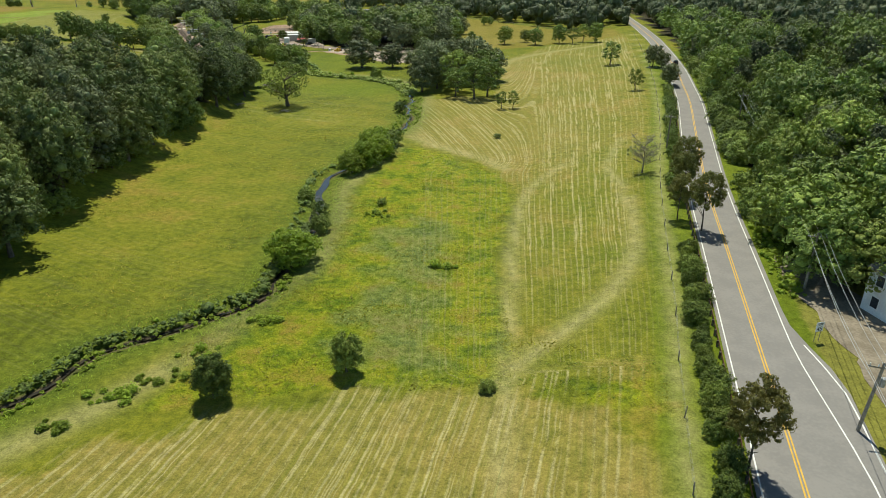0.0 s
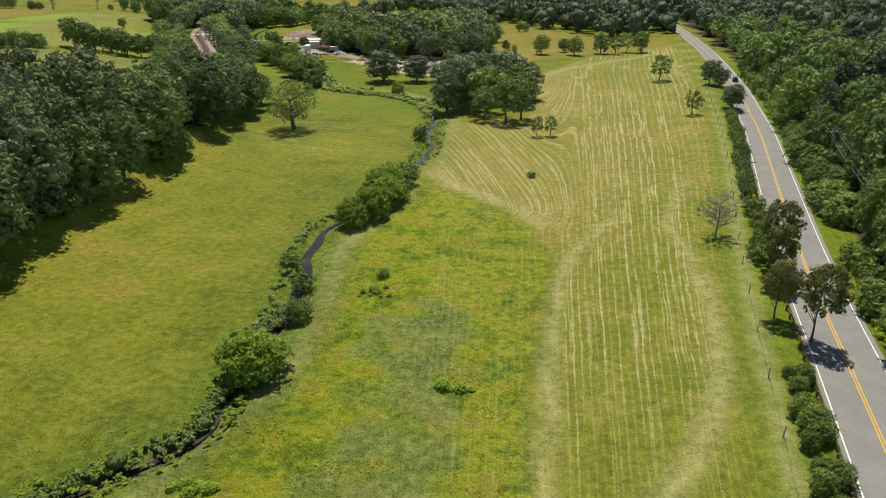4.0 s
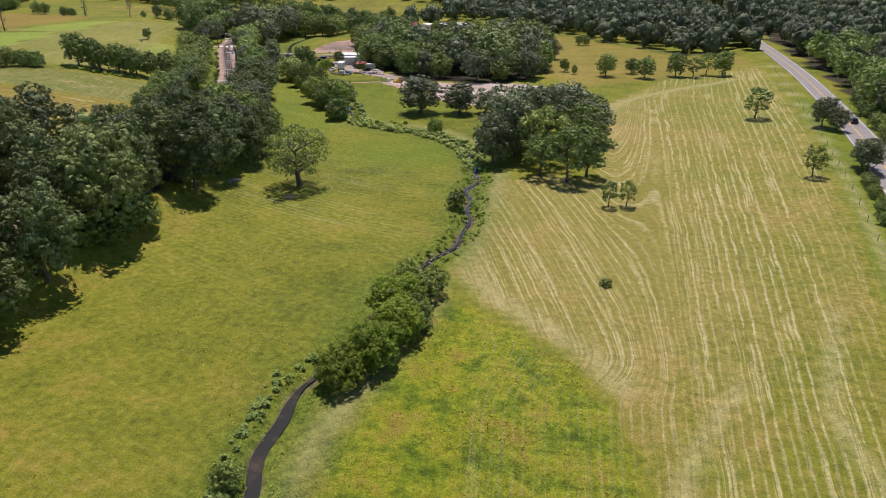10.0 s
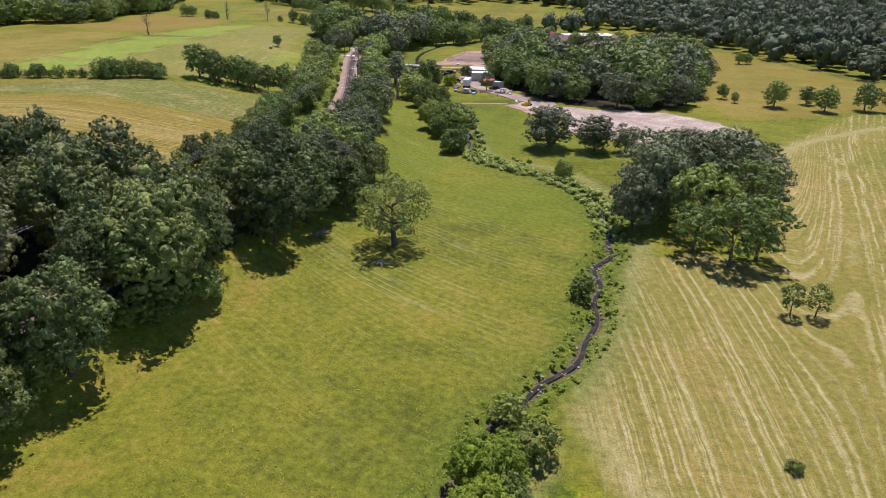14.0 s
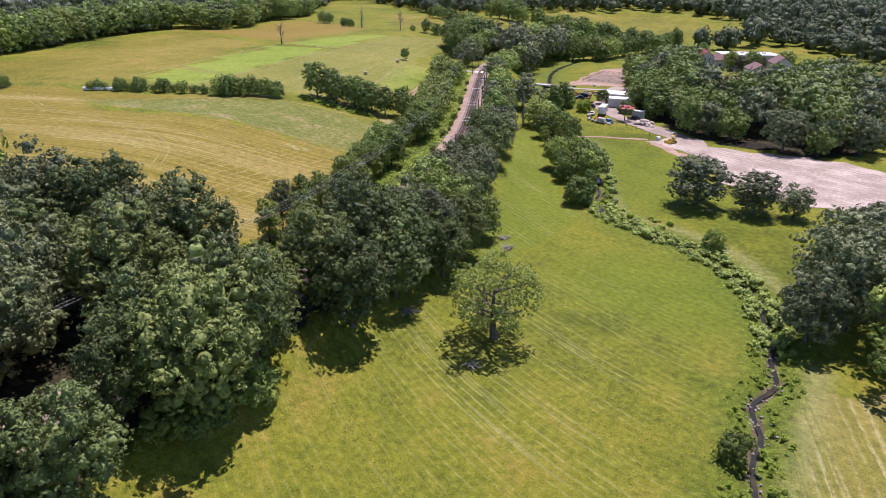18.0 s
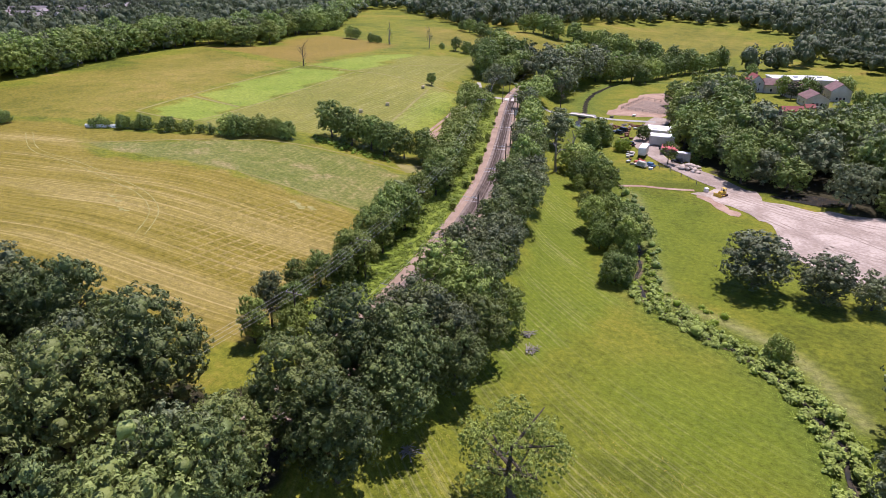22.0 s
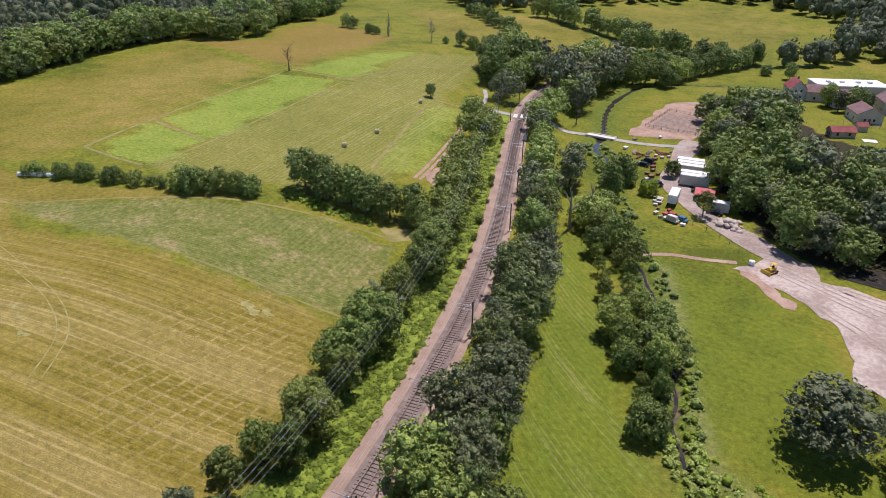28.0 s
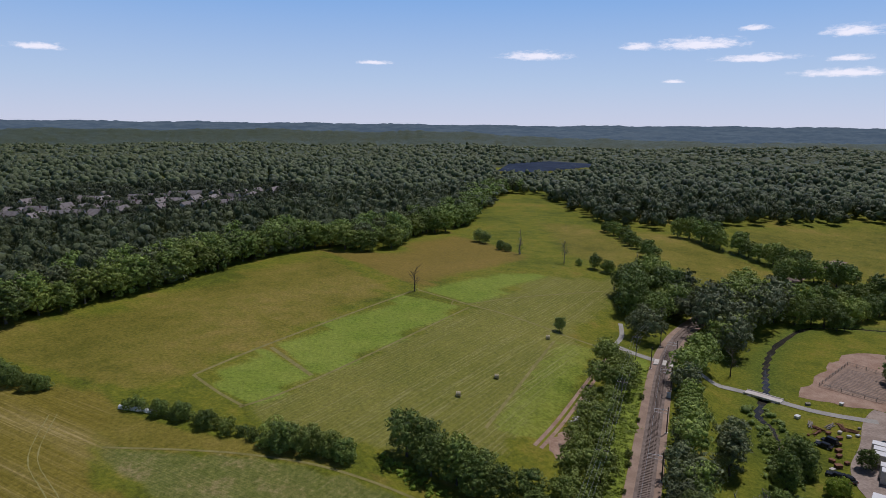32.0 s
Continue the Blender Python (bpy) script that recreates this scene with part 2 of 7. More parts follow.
grey_roof_mat = simple("grey_shingles", (0.2, 0.175, 0.17), (0.31, 0.28, 0.275), 0.5, 0.85, bump=0.3, spread=0.22)
siding_mat = simple("pale_siding", (0.5, 0.49, 0.48), (0.62, 0.61, 0.59), 0.8, 0.7, bump=0.1, spread=0.25)
glass_mat = simple("window_glass", (0.03, 0.035, 0.04), (0.05, 0.055, 0.06), 0.5, 0.12, bump=0)
black_mat = simple("black_rubber", (0.015, 0.015, 0.016), (0.04, 0.04, 0.04), 2.0, 0.8)
dark_car_mat = simple("dark_car_paint", (0.02, 0.022, 0.026), (0.035, 0.037, 0.04), 1.0, 0.25, bump=0, spread=0.2)
white_car_mat = simple("white_car_paint", (0.72, 0.73, 0.74), (0.8, 0.8, 0.8), 1.0, 0.25, bump=0, spread=0.05)
blue_car_mat = simple("blue_paint", (0.06, 0.13, 0.24), (0.09, 0.18, 0.3), 1.0, 0.3, bump=0)
red_car_mat = simple("red_machine_paint", (0.3, 0.05, 0.035), (0.42, 0.1, 0.07), 1.0, 0.5, bump=0)
yellow_mat = simple("yellow_machine_paint", (0.6, 0.38, 0.04), (0.7, 0.48, 0.08), 1.5, 0.5)
solar_mat = simple("dark_solar_glass", (0.045, 0.06, 0.095), (0.07, 0.09, 0.13), 0.05, 0.25, bump=0)
straw_mat = simple("pale_straw", (0.34, 0.275, 0.14), (0.46, 0.385, 0.22), 2.0, 0.95)
rubble_mat = simple("broken_stone", (0.36, 0.32, 0.29), (0.56, 0.52, 0.48), 2.0, 0.95, spread=0.25)
# aerial haze painted as a blue base colour; no real haze in the air
hill_mat, hn, hb, hp = material("haze_tinted_hills")
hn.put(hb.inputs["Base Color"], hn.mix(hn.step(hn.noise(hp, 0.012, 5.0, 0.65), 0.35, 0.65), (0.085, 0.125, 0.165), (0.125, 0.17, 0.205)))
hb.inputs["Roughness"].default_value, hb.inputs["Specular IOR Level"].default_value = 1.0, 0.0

# stream water: dark bed, mirror-like surface with a slight ripple
water_mat, wn, wb, wp = material("stream_water")
wn.put(wb.inputs["Base Color"], wn.mix(wn.step(wn.noise(wp, 0.5, 3.0), 0.45, 0.7), (0.035, 0.034, 0.03), (0.075, 0.06, 0.042)))
wb.inputs["Roughness"].default_value, wb.inputs["IOR"].default_value = 0.06, 1.33
wn.put(wb.inputs["Normal"], wn.bump(wn.noise(wp, 2.2, 2.0), 0.12, 0.05))

# ---- the lie of the land ----
RAIL_Y = (-400, 0, 100, 190, 227, 269, 300, 330, 359, 397, 419, 440, 480, 560, 700, 3000)
RAIL_X = (-150, -95, -82, -78, -85, -97, -109, -123, -137, -155, -163, -168, -172, -170, -165, -165)
ROAD_Y = (-400, 0, 37, 56, 74, 93, 112, 134, 163, 191, 222, 243, 295, 357, 428, 600, 3000)
ROAD_X = (-90, 17, 28, 33, 38, 43, 48, 55, 64, 73, 81, 87, 99, 112, 124, 150, 300)


def ease(u):
    u = np.clip(u, 0, 1)
    return u * u * (3 - 2 * u)


def along(y, ys, xs):
    return sum(np.interp(y + k, ys, xs) for k in (-14, -7, 0, 7, 14)) / 5


def rail_x(y):
    return along(y, RAIL_Y, RAIL_X)


def road_x(y):
    return along(y, ROAD_Y, ROAD_X)


def waves(x, y, size, seed=0.0):
    """Gentle rolling, about -1 to 1, with hills about that many metres wide."""
    a = 2 * math.pi / size
    return (np.sin(a * (x + 0.31 * y) + seed) * np.cos(a * 0.83 * (y - 0.22 * x) + 1.7 * seed) + 0.6 * np.sin(a * 1.9 * (0.8 * x - 0.6 * y) + 2.3 * seed)
            + 0.35 * np.cos(a * 3.7 * (0.5 * x + 0.87 * y) + seed * 3.1)) / 1.6


CREEK = ((-75, 20), (-60, 38), (-44, 52), (-38, 62), (-28, 71), (-24, 77), (-22, 88), (-22, 97), (-23, 107), (-23, 116), (-23, 127), (-20, 140), (-17, 154), (-14, 164), (-10, 175),
         (-9, 185), (-10, 193), (-12, 200), (-10, 209), (-11, 219), (-14, 229), (-21, 240), (-28, 247), (-36, 250), (-43, 253), (-50, 258), (-56, 272), (-64, 290), (-76, 312), (-88, 330), (-98, 350),
         (-107, 371), (-114, 384), (-121, 391), (-125, 408), (-132, 426), (-139, 450), (-141, 470), (-140, 492), (-128, 506), (-110, 517), (-80, 530))


def smooth_line(pts, step=2.0):
    """A polyline as a soft curve (Catmull-Rom), with points about step metres apart."""
    p = np.array([pts[0], *pts, pts[-1]], float)
    out = []
    for a, b, c, d in zip(p, p[1:], p[2:], p[3:]):
        k = max(1, int(np.linalg.norm(c - b) / step))
        for u in np.arange(k) / k:
            out.append(0.5 * (2 * b + (c - a) * u + (2 * a - 5 * b + 4 * c - d) * u * u + (3 * b - a - 3 * c + d) * u ** 3))
    return np.array([*out, p[-1]])


CREEK_LINE = smooth_line(CREEK, 1.5)
wob = np.arange(len(CREEK_LINE)) * 0.31
CREEK_LINE[:, 0] += (0.7 * np.sin(wob) + 0.4 * np.sin(2.7 * wob)) * (1 - 0.85 * ease((CREEK_LINE[:, 1] - 340) / 40))


def near(x, y, line):
    """The distance from each of the places to a line of points."""
    x, y = np.asarray(x, float), np.asarray(y, float)
    out = np.full(x.shape, 1e9)
    box = (x > line[:, 0].min() - 60) & (x < line[:, 0].max() + 60) & (y > line[:, 1].min() - 60) & (y < line[:, 1].max() + 60)
    bx, by = x[box], y[box]
    best = np.full(bx.shape, 1e9)
    for (x0, y0), (x1, y1) in zip(line, line[1:]):
        dx, dy = x1 - x0, y1 - y0
        u = np.clip(((bx - x0) * dx + (by - y0) * dy) / (dx * dx + dy * dy + 1e-9), 0, 1)
        best = np.minimum(best, np.hypot(bx - x0 - u * dx, by - y0 - u * dy))
    out[box] = best
    return out


def rim(x, y, poly):
    """The distance to a polygon's rim, minus inside."""
    p = np.array([*poly, poly[0]], float)
    x, y = np.asarray(x, float), np.asarray(y, float)
    best, odd = np.full(x.shape, 1e9), np.zeros(x.shape, bool)
    for (x0, y0), (x1, y1) in zip(p, p[1:]):
        dx, dy = x1 - x0, y1 - y0
        u = np.clip(((x - x0) * dx + (y - y0) * dy) / (dx * dx + dy * dy + 1e-9), 0, 1)
        best = np.minimum(best, np.hypot(x - x0 - u * dx, y - y0 - u * dy))
        if dy:
            odd ^= ((y0 > y) != (y1 > y)) & (x < x0 + (y - y0) / dy * dx)
    return np.where(odd, -best, best)


def land(x, y):
    """The height of the ground, without the stream's bed."""
    x, y = np.asarray(x, float), np.asarray(y, float)
    d, q = rail_x(y) - x, x - road_x(y)
    z = 4 * ease((d + 20) / 12) + 8 * ease((d - 10) / 65) + 2.5 * ease((q + 38) / 34) + 10 * ease((q - 15) / 160)
    r = np.hypot(x + 50, y - 190)
    z = np.maximum(z, 12 * ease((y - 560) / 300))
    z = z + ease((r - 520) / 900) * (6 + 9 * waves(x, y, 900, 1.3))
    lift = 0.9 + 0.1 * np.sin(3.1 * np.arctan2(x, y) + 0.6) + 0.05 * np.sin(11 * np.arctan2(x, y))
    return z + (52 * ease((r - 3000) / 1300)) * lift + 22 * ease((r - 1900) / 500) * ease((2900 - r) / 500) * ease((-x - 0.55 * y) / 900)


def bed(x, y):
    c = near(x, y, CREEK_LINE)
    return land(x, y) - 0.8 * ease((2.3 - c) / 1.7)


def rise(x, y):
    return float(land(x, y))

# ---- building helpers ----


def raw_mesh(name, verts, faces, mats, smooth=False, idx=None):
    """A mesh from arrays: faces all triangles or all quads."""
    verts, faces = np.asarray(verts, np.float32), np.asarray(faces, np.int32)
    me = bpy.data.meshes.new(name)
    k = faces.shape[1]
    me.vertices.add(len(verts))
    me.vertices.foreach_set("co", verts.ravel())
    me.loops.add(faces.size)
    me.loops.foreach_set("vertex_index", faces.ravel())
    me.polygons.add(len(faces))
    me.polygons.foreach_set("loop_start", np.arange(0, faces.size, k, dtype=np.int32))
    me.polygons.foreach_set("loop_total", np.full(len(faces), k, np.int32))
    me.polygons.foreach_set("use_smooth", np.full(len(faces), smooth))
    if idx is not None:
        me.polygons.foreach_set("material_index", np.asarray(idx, np.int32))
    for m in mats if isinstance(mats, (list, tuple)) else [mats]:
        me.materials.append(m)
    me.update(calc_edges=True)
    return me


def part(name, bm, mat, parent, label=""):
    """Links a bmesh, or a ready mesh, as one object under a thing or a part."""
    if isinstance(bm, bmesh.types.BMesh):
        me = bpy.data.meshes.new(name)
        bm.to_mesh(me)
        bm.free()
        me.materials.append(mat)
    else:
        me = bm
    ob = new(name, me)
    ob.parent = parent
    return tagged(ob, label)


def thing(name, place, label, category, group="", turn=0.0, size=1.0):
    """A top-level thing: an Empty at its base."""
    ob = new(name)
    ob.empty_display_size = 0.3
    ob.matrix_basis = Matrix.Translation(place) @ Matrix.Rotation(radians(turn), 4, "Z") @ Matrix.Scale(size, 4)
    return tagged(ob, label, category, group)


def block(bm, lo, hi, bevel=0.0):
    """A box from corner to corner, its edges eased."""
    c, s = [(a + b) / 2 for a, b in zip(lo, hi)], [b - a for a, b in zip(lo, hi)]
    g = bmesh.ops.create_cube(bm, size=1, matrix=Matrix.Translation(c) @ Matrix.Diagonal((*s, 1)))
    if bevel:
        es = list({e for v in g["verts"] for e in v.link_edges})
        bmesh.ops.bevel(bm, geom=es, offset=bevel, segments=1, affect="EDGES", profile=0.5)
    return bm


def boxes(*pairs, bevel=0.0):
    bm = bmesh.new()
    for lo, hi in pairs:
        block(bm, lo, hi, bevel)
    return bm


def rod(bm, a, b, r0, r1=None, sides=8):
    """A tapered round bar from a to b."""
    a, b = Vector(a), Vector(b)
    m = Matrix.Translation((a + b) / 2) @ (b - a).to_track_quat("Z", "Y").to_matrix().to_4x4()
    bmesh.ops.create_cone(bm, cap_ends=True, segments=sides, radius1=r0, radius2=r0 if r1 is None else r1, depth=(b - a).length, matrix=m)
    return bm


def rods(*bars, sides=8):
    bm = bmesh.new()
    for bar in bars:
        rod(bm, *bar, sides=sides)
    return bm


def strip(name, line, left, right, mat, dz, cross=4, kind="structure", label="", category="", height=land):
    """A band along a line, laid over the land; left and right are widths, or arrays of them."""
    line = np.asarray(line, float)
    t = np.gradient(line, axis=0)
    t /= np.linalg.norm(t, axis=1)[:, None]
    nrm = np.stack([-t[:, 1], t[:, 0]], 1)
    left, right = np.broadcast_to(left, len(line)), np.broadcast_to(right, len(line))
    v = []
    for u in np.linspace(0, 1, cross + 1):
        p = line + nrm * (left + (-right - left) * u)[:, None]
        v.append(np.column_stack([p, height(p[:, 0], p[:, 1]) + dz]))
    v = np.stack(v, 1).reshape(-1, 3)
    k = cross + 1
    i = (np.arange(len(line) - 1)[:, None] * k + np.arange(cross)[None]).ravel()
    f = np.column_stack([i, i + 1, i + k + 1, i + k])[:, ::-1]
    ob = new(name, raw_mesh(name, v, f, mat, True))
    return tagged(ob, label, category, kind=kind)


def patch(name, poly, mat, dz, label="", category="", rough=0.8, cell=3.0, seed=1):
    """An area with a ragged rim, laid over the land."""
    rng = np.random.default_rng(seed)
    line = smooth_line([*poly, poly[0]], min(2.0, float(np.ptp(np.array(poly)[:, 0])) / 10))[:-1]
    a = np.arange(len(line))
    line = line + rough * np.column_stack([np.sin(a * 0.9 + seed), np.cos(a * 1.3 + seed)]) * rng.uniform(0.2, 1, (len(line), 1))
    bm = bmesh.new()
    vs = [bm.verts.new((x, y, 0)) for x, y in line]
    bm.faces.new(vs)
    lo, hi = line.min(0), line.max(0)
    for axis in (0, 1):
        for c in np.arange(lo[axis] + cell, hi[axis], cell):
            no = (1, 0, 0) if axis == 0 else (0, 1, 0)
            bmesh.ops.bisect_plane(bm, geom=bm.verts[:] + bm.edges[:] + bm.faces[:], plane_co=(c, c, 0), plane_no=no)
    co = np.array([v.co[:2] for v in bm.verts])
    for v, z in zip(bm.verts, land(co[:, 0], co[:, 1]) + dz):
        v.co.z = z
    bmesh.ops.recalc_face_normals(bm, faces=bm.faces[:])
    if sum(f.normal.z for f in bm.faces) < 0:
        bmesh.ops.reverse_faces(bm, faces=bm.faces[:])
    me = bpy.data.meshes.new(name)
    bm.to_mesh(me)
    bm.free()
    me.materials.append(mat)
    return tagged(new(name, me), label, category, kind="structure")


# ---- the ground ----


def axis(lo, a, b, hi, fine, grow=1.09):
    mid = list(np.arange(a, b, fine))
    out, s, x = [], fine, a
    while x > lo:
        s *= grow
        x -= s
        out.append(x)
    up, s, x = [], fine, mid[-1]
    while x < hi:
        s *= grow
        x += s
        up.append(x)
    return np.array(out[::-1] + mid + up)


GX, GY = axis(-5200, -150, 62, 5200, 1.7), axis(-5200, 36, 522, 5200, 1.8)
gx, gy = np.meshgrid(GX, GY)
gx, gy = gx.ravel(), gy.ravel()
nx, ny = len(GX), len(GY)
i = (np.arange(ny - 1)[:, None] * nx + np.arange(nx - 1)[None]).ravel()
ground_faces = np.column_stack([i, i + 1, i + nx + 1, i + nx])

# the fields' outlines
HAY = ((7, 53), (9, 78), (14, 112), (12, 130), (8, 138), (-3, 149), (-9, 160), (-7, 185), (-6, 205), (4, 213), (17, 208), (24, 260), (28, 297), (55, 352), (104, 388), (81, 263), (58, 176), (40, 113), (26, 62), (22, 54))
NEAR_HAY = ((-80, 20), (-39, 42), (-20, 51), (-9, 54), (5, 53), (12, 50), (19, 45), (17, 20), (-10, -40))
ROUGH = ((-28, 52), (-11, 54.5), (4, 54), (21, 48), (23, 56), (13, 61), (8, 66), (7, 80), (8, 94), (13, 112), (12, 126), (8, 136), (-4, 147), (-11, 152), (-14, 140), (-17, 118), (-18, 100), (-17, 88), (-22, 74), (-30, 62))
WET = ((-11, 60), (-2, 57), (1, 62), (-2, 72), (0, 86), (1, 98), (-5, 103), (-11, 96), (-8, 80), (-11, 70))
MEADOW = ((-62, 60), (-44, 55), (-24, 80), (-24, 125), (-14, 165), (-11, 205), (-14, 228), (-28, 247), (-52, 252), (-62, 262), (-92, 318), (-100, 318), (-76, 255), (-62, 205), (-62, 130))
LANE_GRASS = ((-52, 252), (-62, 262), (-92, 318), (-100, 318), (-76, 255), (-62, 212))
OCHRE = ((-300, 180), (-256, 234), (-229, 246), (-191, 229), (-152, 241), (-115, 251), (-103, 224), (-95, 200), (-109, 186), (-145, 181), (-180, 150), (-300, 100))
CLOVER = ((-204, 235), (-176, 259), (-146, 277), (-125, 281), (-121, 274), (-115, 253), (-137, 247), (-161, 241), (-193, 235))
UPPER = ((-330, 215), (-320, 273), (-334, 312), (-365, 397), (-268, 372), (-243, 303), (-232, 266), (-234, 250), (-278, 229))
RUSSET = ((-365, 397), (-334, 422), (-360, 495), (-278, 475), (-265, 384))
BRIGHT_A = ((-232, 279), (-237, 293), (-209, 293), (-200, 271), (-222, 269))
BRIGHT_B = ((-239, 299), (-258, 370), (-230, 376), (-207, 294))
BRIGHT_C = ((-260, 382), (-254, 444), (-244, 444), (-230, 381))
BRIGHT_D = ((-158, 312), (-188, 380), (-177, 392), (-146, 322))
BIG = ((-203, 270), (-180, 268), (-146, 300), (-180, 385), (-190, 392), (-216, 476), (-240, 440), (-226, 378), (-205, 292))
VALLEY_A = ((-357, 578), (-322, 594), (-296, 578), (-255, 545), (-226, 518), (-222, 489), (-265, 491))
VALLEY_B = ((-292, 598), (-262, 604), (-216, 588), (-172, 572), (-190, 512), (-225, 526), (-258, 550))
VALLEY_C = ((-241, 660), (-196, 766), (-150, 764), (-100, 700), (-112, 592), (-150, 606), (-176, 592), (-212, 602))
VALLEY = ((-445, 700), (-372, 640), (-320, 600), (-292, 606), (-262, 612), (-243, 662), (-196, 772), (-150, 770), (-80, 720), (-80, 610), (-108, 582), (-120, 540), (-131, 500), (-176, 480), (-222, 482), (-300, 470), (-372, 520))
STRIP = ((-224, 243), (-200, 253), (-172, 268), (-150, 279), (-176, 259), (-204, 236))
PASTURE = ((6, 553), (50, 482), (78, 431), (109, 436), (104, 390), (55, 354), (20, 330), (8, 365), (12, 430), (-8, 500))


def zone(poly, soft, ragged=1.0):
    d = rim(gx, gy, poly) + ragged * (np.sin(gx * 0.7 + np.sin(gy * 0.31) * 2) + np.cos(gy * 0.9 + gx * 0.2))
    return ease(0.5 - d / (2 * soft))


def edge_line(y, ys, xs):
    return np.interp(y, ys, xs)


zones = {}
zones["hay"] = np.maximum(zone(HAY, 1.5, 0.6), 0.9 * zone(NEAR_HAY, 2.0, 0.8))
zones["rough"] = zone(ROUGH, 2.0) * (1 - zones["hay"])
zones["wet"] = zone(WET, 7.0, 2.0)
zones["lush"] = np.maximum(zone(LANE_GRASS, 8.0), 0.8 * np.exp(-(np.hypot((gx + 30) / 26, (gy - 226) / 20) ** 2)))
zones["lush"] = np.maximum(zones["lush"], np.exp(-(np.hypot((gx - 39.5) / 4.5, (gy - 121) / 3.5) ** 2)))
EAST = ((-62, 264), (-44, 262), (-20, 262), (-22, 288), (-38, 310), (-58, 325), (-76, 320))
zones["lush"] = np.maximum(zones["lush"], 0.55 * zone(EAST, 6, 2))
verge = gx - road_x(gy)
zones["lush"] = np.maximum(zones["lush"], 0.85 * ease((verge + 13) / 3) * ease((12 - verge) / 3) * ease((320 - gy) / 20) * ease((gy - 20) / 10))
zones["ochre"] = np.maximum.reduce([zone(OCHRE, 2.0), 0.85 * zone(STRIP, 2.0), 0.62 * zone(UPPER, 3.0), 0.6 * zone(VALLEY_A, 5), 0.55 * zone(VALLEY_B, 5), 0.5 * zone(VALLEY_C, 5), 0.62 * zone(RUSSET, 4), 0.85 * zone(PASTURE, 4)])
BANK_STRIP = ease((rail_x(gy) - gx - 4) / 2) * ease((15 - rail_x(gy) + gx) / 2) * ease((gy - 196) / 6) * ease((400 - gy) / 6)
zones["bright"] = np.maximum.reduce([BANK_STRIP, zone(BRIGHT_A, 1.5, 0.5), zone(BRIGHT_B, 1.5, 0.5), zone(BRIGHT_C, 2, 0.5), 0.55 * zone(BRIGHT_D, 1.5, 0.4), 0.35 * zone(CLOVER, 3)])
zones["russet"] = np.maximum(zone(RUSSET, 4), 0.25 * zone(UPPER, 4))
zones["mown"] = np.maximum.reduce([zone(BIG, 2, 0.5), 0.8 * zone(CLOVER, 2)])
# woodland floor: brown litter, darkened as well for the shade under the trees
SHADED_FLOORS = (((-69, 0), (-69, 196), (-74, 204), (-80, 202), (-86, 190), (-104, 178), (-145, 170), (-170, 120), (-170, 0)), ((-100, 452), (-84, 400), (-76, 378), (-66, 362), (-55, 347), (-42, 340), (-28, 342), (-16, 332), (0, 345), (9, 368), (12, 424), (-6, 470), (-36, 450), (-52, 452), (-66, 470)))
zones["floor"] = np.maximum.reduce([zone(f, 1.5) for f in SHADED_FLOORS] + [ease((gx - road_x(gy) - 8.5) / 2) * ease((gy - 90) / 4)])
# swathe coordinates: across and along the rows of cut grass
hay_left = edge_line(gy, (0, 53, 120, 200, 311, 400), (2, 7, 13, 20, 31, 50))
hay_right = edge_line(gy, (0, 52, 65, 113, 176, 260, 390), (8, 23, 27, 40, 59, 81, 110))
across = (gx - hay_left) / (hay_right - hay_left) * 34
west = ease((8 - across) / 10) * ease((gy - 128) / 12)
across = across + west * 0.22 * (gy - 160)
across = np.where(gy < 56, gx * 0.93 - 0.3 * gy + 5 * np.sin(gx * 0.05), across)
away = gy.copy()
in_left = gx < rail_x(gy) + 4
across = np.where(in_left, np.where(gy > 262, gx * 0.967 + gy * 0.255, 1.7 * (-0.286 * gx + 0.958 * gy)), across)
away = np.where(in_left, np.where(gy > 262, -0.255 * gx + 0.967 * gy, 0.958 * gx + 0.286 * gy), away)
in_meadow = (~in_left) & (rim(gx, gy, MEADOW) < 2)
across = np.where(in_meadow, 0.35 * gx + 0.94 * gy - 0.004 * (gx + 30) ** 2, across)
away = np.where(in_meadow, 0.94 * gx - 0.35 * gy, away)
zones["across"], zones["away"] = across, away
zones["hay"] = zones["hay"] * np.where(in_left | in_meadow, 1, 0.35 + 0.65 * ease((hay_right - 2.5 - gx) / 5) * np.maximum(ease((gy - 64) / 30), gy < 56))
zones["rows"] = np.clip(np.maximum.reduce([zones["hay"], 0.4 * zone(ROUGH, 3) * (gx > -4), 0.45 * zone(BIG, 2), 0.42 * np.exp(-(np.hypot((gx + 42) / 30, (gy - 190) / 34) ** 2)), 0.1 * zone(MEADOW, 3), 0.25 * zone(CLOVER, 3), 0.3 * zone(LANE_GRASS, 3)]), 0, 1)

